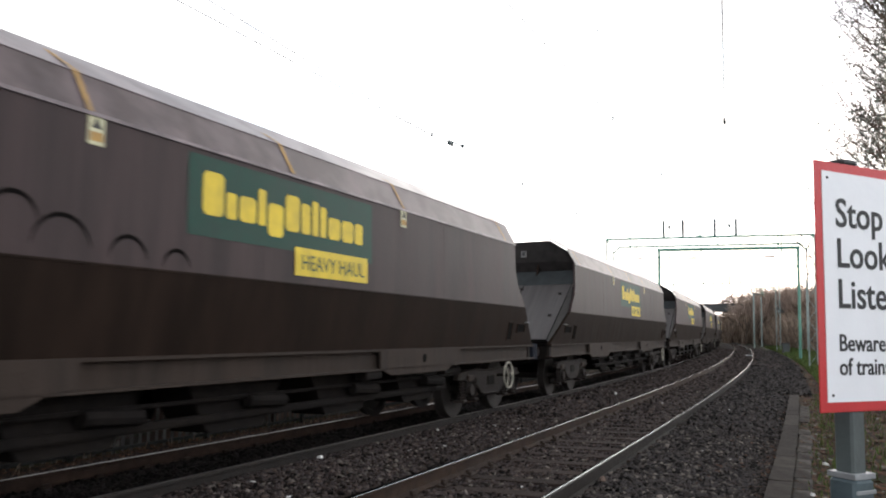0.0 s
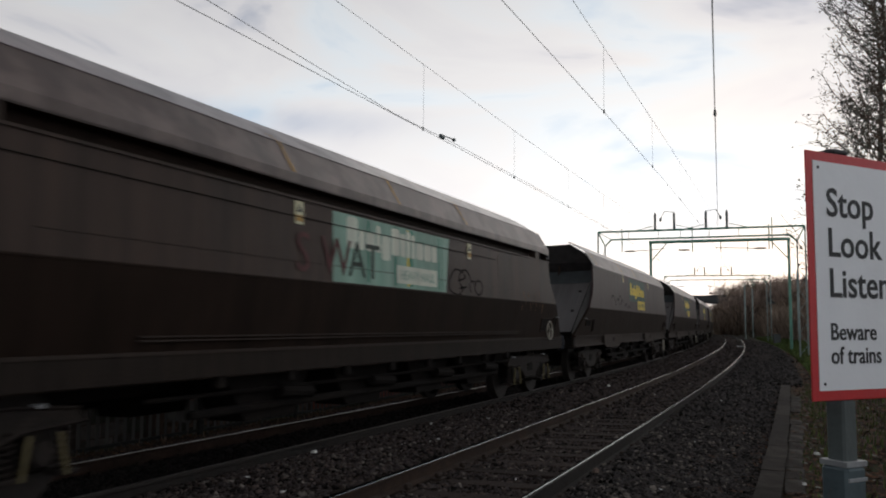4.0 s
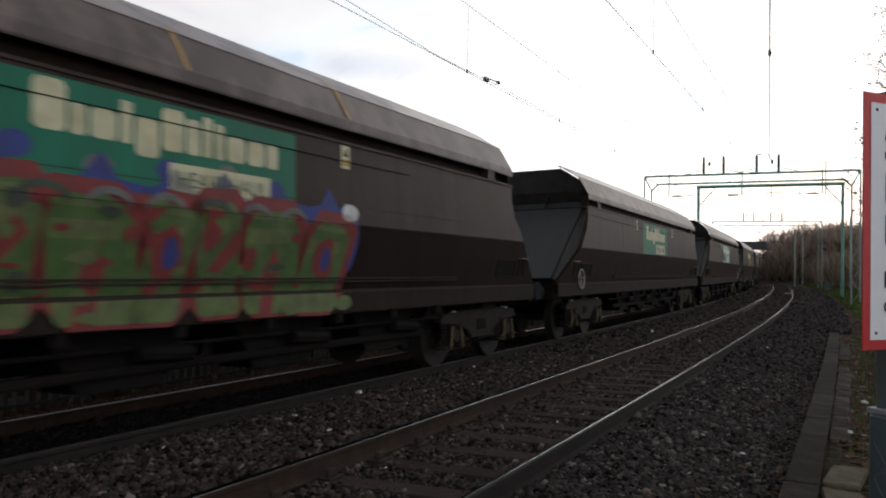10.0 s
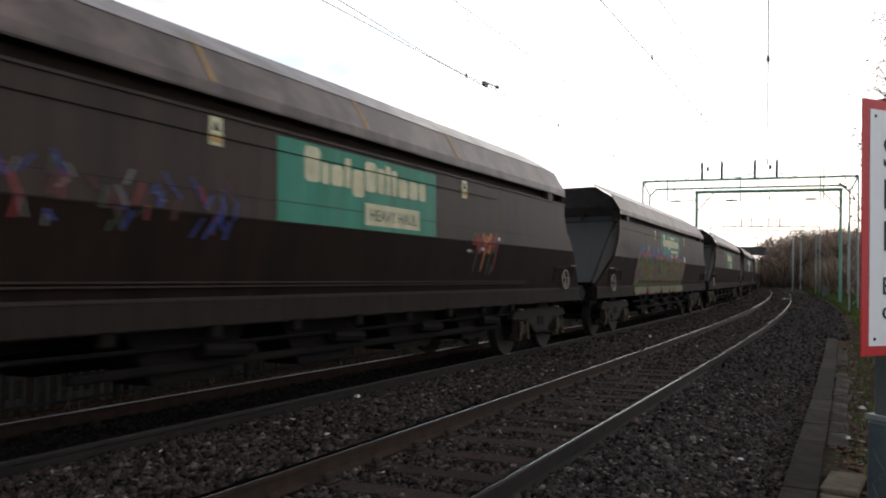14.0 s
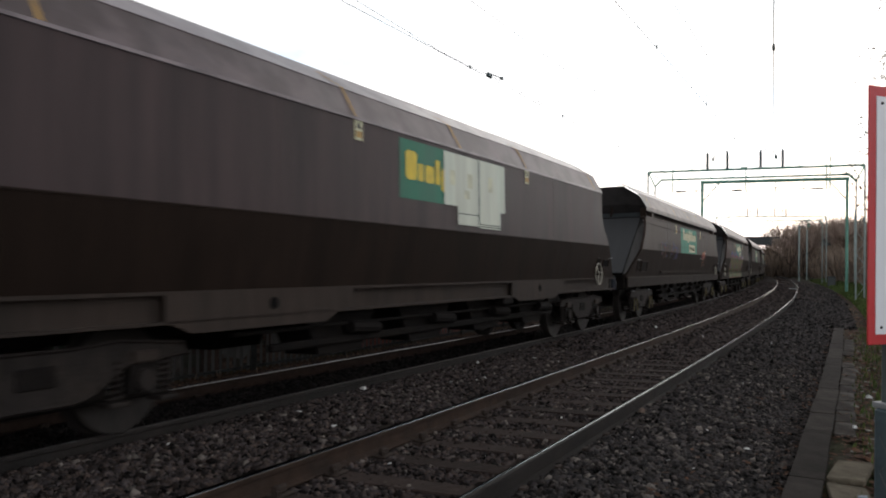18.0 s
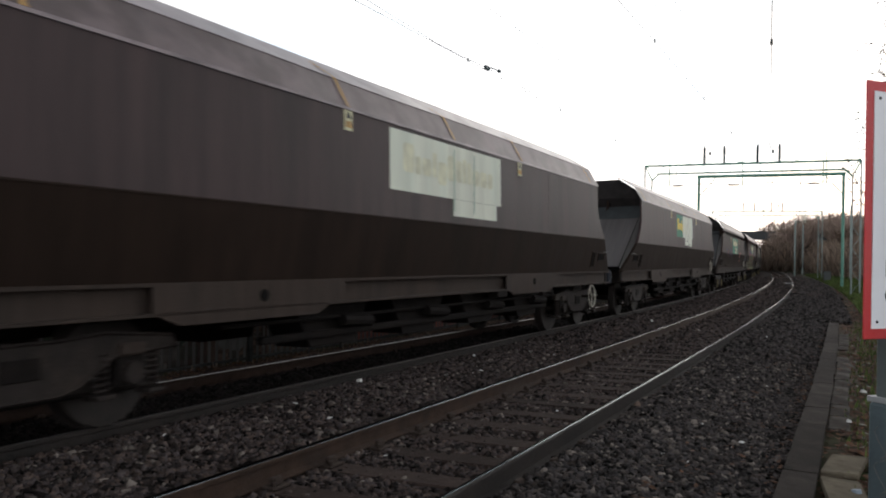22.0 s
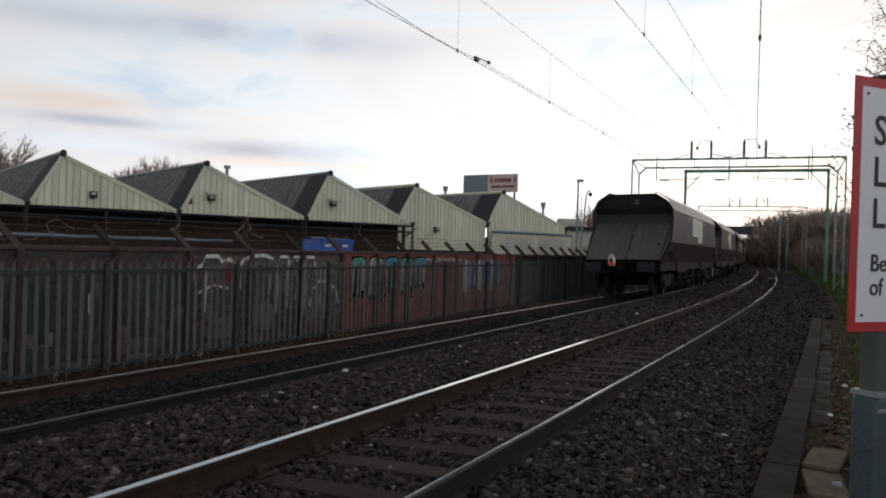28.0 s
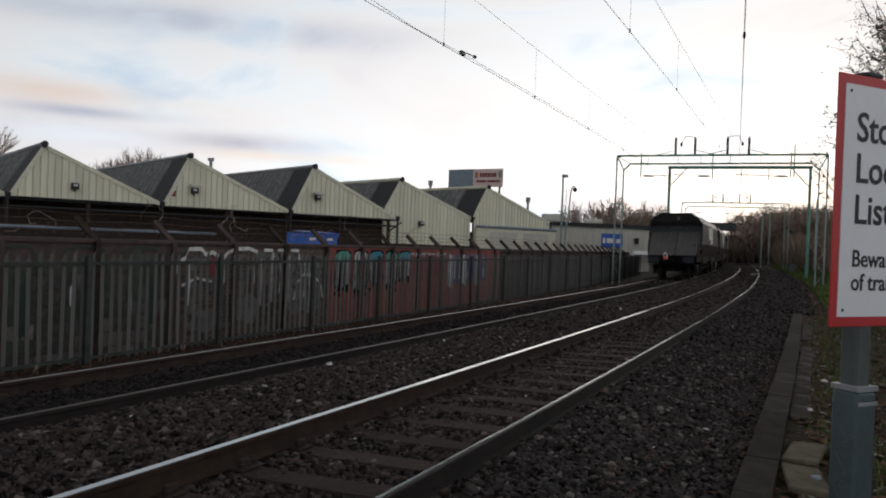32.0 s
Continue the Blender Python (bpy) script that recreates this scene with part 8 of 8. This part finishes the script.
LORRIES = [(bridge_lorry("red box lorry with a white cab crossing the bridge", "lorry_red", 5.6, True), -90, 151.6, ((0, -60), (18.6, -60), (25.7, -3.4), (26.4, 2.2), (30.5, 35), (32, 47))),
           (bridge_lorry("pale blue-white box lorry crossing the bridge", "lorry_pale", 6.4, False), -90, 151.6, ((0, -52), (18.6, -52), (25.2, 1.8), (25.7, 5.8), (30.5, 44), (32, 56))),
           (bridge_lorry("long red box lorry crossing the bridge the other way", "lorry_red", 9.2, False), 90, 152.8, ((0, 40), (24.9, 40), (28.5, -2.4), (28.9, -6.8), (29.3, -11.2), (32, -44)))]


def road_z(o):
    """Height of the bridge road, which falls to the street on the far side of the yard."""
    return float(np.interp(o, [-60, -26, 34, 38, 60], [-0.85, 6.42, 6.42, 6.2, 6.17]))



def tree(base, height, seed, spread=0.5, lean=(0, 0), depth=5, twig_n=3, thick=0.02, leaves=0, label="bare winter tree with fine branching twigs", group="bare trees", min_r=0.006, reach=99.0):
    rng = random.Random(seed)
    t = thing("tree", label, "tree", group)
    trunk, crown, leafs = Shape(), Shape(), Shape()
    def grow(p, d, length, r, level):
        n = 3
        pts = [p]
        for _ in range(n):
            d = (d + Vector((rng.uniform(-1, 1), rng.uniform(-1, 1), rng.uniform(-0.3, 0.7))) * 0.16).normalized()
            off = Vector((p.x - base[0], p.y - base[1], 0))
            if off.length > reach * 0.75:
                d = (d - off.normalized() * 0.9 + Vector((0, 0, 0.2))).normalized()
            p = p + d * length / n
            pts.append(p)
        tgt = trunk if level <= 1 else crown
        tgt.tube(pts, r, max(min_r, r * 0.62), n=6 if level <= 1 else 3, caps=False)
        if level >= depth:
            if leaves:
                for _ in range(leaves):
                    c = pts[rng.randrange(1, 4)] + Vector((rng.uniform(-.06, .06), rng.uniform(-.06, .06), rng.uniform(-.06, .06)))
                    k = rng.uniform(0.012, 0.03)
                    a, b = Vector((rng.uniform(-1, 1), rng.uniform(-1, 1), rng.uniform(-1, 1))).normalized(), Vector((rng.uniform(-1, 1), rng.uniform(-1, 1), rng.uniform(-1, 1))).normalized()
                    leafs.face(c - a * k, c - b * k * 0.6, c + a * k, c + b * k * 0.6)
            return
        kids = twig_n + (1 if level == 0 else 0)
        for k in range(kids):
            f = rng.uniform(0.35, 1.0) if level else rng.uniform(0.3, 1.0)
            q = pts[1].lerp(pts[3], f)
            a = rng.uniform(0, 6.283)
            out = Vector((math.cos(a), math.sin(a), 0))
            nd = (d * rng.uniform(0.5, 1.0) + out * spread * rng.uniform(0.6, 1.3) + Vector((0, 0, 0.18))).normalized()
            grow(q, nd, length * rng.uniform(0.55, 0.8), max(min_r, r * rng.uniform(0.42, 0.6)), level + 1)
        grow(pts[-1], (d + Vector((rng.uniform(-.2, .2), rng.uniform(-.2, .2), 0.1))).normalized(), length * 0.72, max(min_r, r * 0.6), level + 1)
    grow(Vector(base), Vector((lean[0], lean[1], 1)).normalized(), height * 0.36, height * thick, 0)
    part("trunk", trunk, "bark", t, "dark bark trunk and limbs")
    # far crowns take paler twigs, backlit haze being part of that colour
    part("crown", crown, "twig_pale" if group == "bare trees" else "twig", t, "fine bare twigs")
    if leaves:
        part("foliage", leafs, "leaf_dry", t, "few small dry leaves")
    return t


def at_view(px, dist, z=0.0):
    a = math.atan(px)
    return (math.sin(a) * dist, math.cos(a) * dist, z)


def sapling(base, height, seed, rad, label):
    """A slim tree of many short rising shoots, with twigs and small leaves."""
    rng = random.Random(seed)
    t = thing("tree", label, "tree", "verge trees")
    trunk, crown, leafs = Shape(), Shape(), Shape()
    base = Vector(base)
    pts = [base + Vector((0.10 * math.sin(k * 1.3 + seed), 0.10 * math.cos(k * 1.1 + seed), height * k / 8)) for k in range(9)]
    trunk.tube(pts, 0.06, 0.012, n=6)
    def along(line, f):
        q = f * (len(line) - 1)
        k = min(int(q), len(line) - 2)
        return line[k].lerp(line[k + 1], q - k)
    def rand(k):
        return Vector((rng.uniform(-k, k), rng.uniform(-k, k), rng.uniform(-k, k)))
    for _ in range(105):
        f = rng.uniform(0.12, 0.97)
        p, a = along(pts, f), rng.uniform(0, 6.283)
        ln = rad * (1.1 - 0.6 * f) * rng.uniform(0.6, 1.15)
        d = Vector((math.cos(a), math.sin(a), rng.uniform(0.3, 1.1))).normalized()
        limb = [p, p + d * ln * 0.5 + rand(0.05), p + d * ln * 0.8 + Vector((0, 0, 0.12 * ln)) + rand(0.05), p + d * ln + Vector((0, 0, 0.3 * ln))]
        crown.tube(limb, 0.011, 0.004, n=4, caps=False)
        for _ in range(9):
            q = along(limb, rng.uniform(0.25, 1.0))
            e = (d + rand(0.9)).normalized() * rng.uniform(0.15, 0.42)
            twig = [q, q + e * 0.5 + rand(0.03), q + e + Vector((0, 0, 0.03))]
            crown.tube(twig, 0.0045, 0.002, n=3, caps=False)
            for _ in range(7):
                c = along(twig, rng.random()) + rand(0.05)
                k = rng.uniform(0.014, 0.030)
                u, v = rand(1).normalized(), rand(1).normalized()
                leafs.face(c - u * k, c - v * k * 0.6, c + u * k, c + v * k * 0.6)
    part("trunk", trunk, "bark", t, "slim dark trunk")
    part("crown", crown, "twig", t, "fine rising twigs")
    part("foliage", leafs, "leaf_dry", t, "small dull leaves")


for px, d, h, seed, rad in ((0.60, 12.5, 7.4, 3, 1.35), (0.585, 15.0, 8.6, 8, 1.35), (0.65, 13.0, 8.0, 5, 1.6), (0.61, 11.0, 4.6, 6, 1.0)):
    sapling(at_view(px, d, 0.2), h, seed, rad, "slim twiggy tree with small dull leaves on the verge")
for k, (px, d, h) in enumerate(((-0.435, 88, 8.9), (-0.415, 90, 9.6), (-0.393, 92, 10.6), (-0.37, 86, 10.6), (-0.35, 90, 10.4), (-0.405, 84, 9.8), (-0.382, 94, 11.4), (-0.36, 95, 11.2), (-0.585, 70, 9.6), (-0.605, 66, 9.6), (0.155, 112, 8.4), (0.175, 120, 8.8), (0.20, 116, 9.6), (0.225, 110, 9.4), (0.24, 118, 9.6), (0.26, 124, 9.6), (0.405, 165, 11.2), (0.425, 170, 12.4), (0.445, 168, 12.8), (0.465, 172, 12.4), (0.435, 175, 12.0), (0.485, 168, 11.6), (0.392, 136, 9.0), (0.408, 134, 10.2), (0.422, 138, 10.6), (0.438, 136, 10.4), (0.455, 138, 10.6), (0.472, 134, 10.2))):
    tree(at_view(px, d, -0.9), h * 1.04, 60 + k, 0.55, (0, 0), 4, 4, 0.014, 0, min_r=0.017 if px < -0.5 else 0.024)
for k in range(44):
    rng = random.Random(200 + k)
    s, o = (rng.uniform(62, 145), rng.uniform(7.5, 20)) if k < 14 else (rng.uniform(160, 195), rng.uniform(-2, 36))
    p = on_line(s, o, ground_z(o) + 0.4)
    tree(p, rng.uniform(3.5, 5.5) if k < 14 else rng.uniform(8.5, 11.5), 90 + k, 0.6, (0, 0), 4, 3, 0.014, 0, "bare scrubby tree on the cutting side", "cutting trees", 0.02)


def thicket(name, count, s_lo, s_hi, o_lo, o_hi, h_lo, h_hi, mat, label, seed, width=0.014):
    """Dense bare scrub, one object of many upright stems and side shoots."""
    rng = random.Random(seed)
    sh = Shape()
    for _ in range(count):
        s, o = rng.uniform(s_lo, s_hi), rng.uniform(o_lo, o_hi)
        base = on_line(s, o, ground_z(o) + (min(1.0, max(0, s - 60) / 60) * min(3.0, (o - 5) * 0.35) if o > 5 else 0) - 0.1)
        for _ in range(9):
            a = rng.uniform(0, 6.283)
            h = rng.uniform(h_lo, h_hi)
            tip = base + Vector((math.cos(a) * h * 0.35, math.sin(a) * h * 0.35, h))
            mid = base.lerp(tip, 0.5) + Vector((rng.uniform(-.1, .1), rng.uniform(-.1, .1), 0.1)) * h
            b = rng.uniform(0, 6.283)
            n = Vector((math.cos(b), math.sin(b), 0)) * width * h
            sh.face(base - n, base + n, mid + n * 0.7, mid - n * 0.7)
            sh.face(mid - n * 0.7, mid + n * 0.7, tip)
            for _ in range(2):
                q = mid.lerp(tip, rng.random() * 0.7)
                e = q + Vector((rng.uniform(-1, 1), rng.uniform(-1, 1), rng.uniform(0, 1))) * h * 0.25
                sh.face(q - n * 0.5, q + n * 0.5, e)
    return tagged(part(name, sh, mat), label, "scrub", kind="stuff")


thicket("scrub", 2600, 78, 148, 4.9, 24, 1.4, 3.9, "bramble", "dense leafless brown scrub on the cutting side", 71, 0.014)
thicket("scrub", 420, 40, 78, 5.6, 12, 1.0, 2.4, "bramble", "brown brambles and saplings beside the line", 72, 0.012)
thicket("scrub", 120, 6, 30, 5.5, 9.0, 0.6, 1.6, "bramble", "low brambles behind the sign", 73, 0.010)
thicket("far_scrub", 1500, 160, 240, -14, 40, 3.0, 7.0, "bramble", "brown leafless woods beyond the bridge", 75, 0.016)
flakes("scrub_leaves", 9000, 60, 150, 5.2, 22, 0.5, "bramble", "mass of dull brown undergrowth", "scrub", 74, 0.2, 1.6, 1.0, 0.9)


def lineside():
    p = line_pose(78, 3.6, -0.2)
    c = thing("relay_cabinet", "grey lineside cabinet standing in the grass", "cabinet", at_pose=p)
    part("cabinet_body", Shape().box(-0.4, 0.4, -0.3, 0.3, 0, 1.0, 0.03), "rail_dark", c)
    part("cabinet_door", Shape().box(-0.42, -0.4, -0.26, 0.26, 0.1, 0.92, 0.01), "post_grey", c)
    p = line_pose(64, 0.35, -0.15)
    c = thing("track_magnet", "pale bent bar fixed between the rails", "track fitting", at_pose=p)
    part("bar", Shape().tube([(-0.5, 0, 0.05), (0.8, 0.1, 0.08), (0.95, -0.3, 0.1)], 0.035, n=5), "galvanised", c)


lineside()

motions()
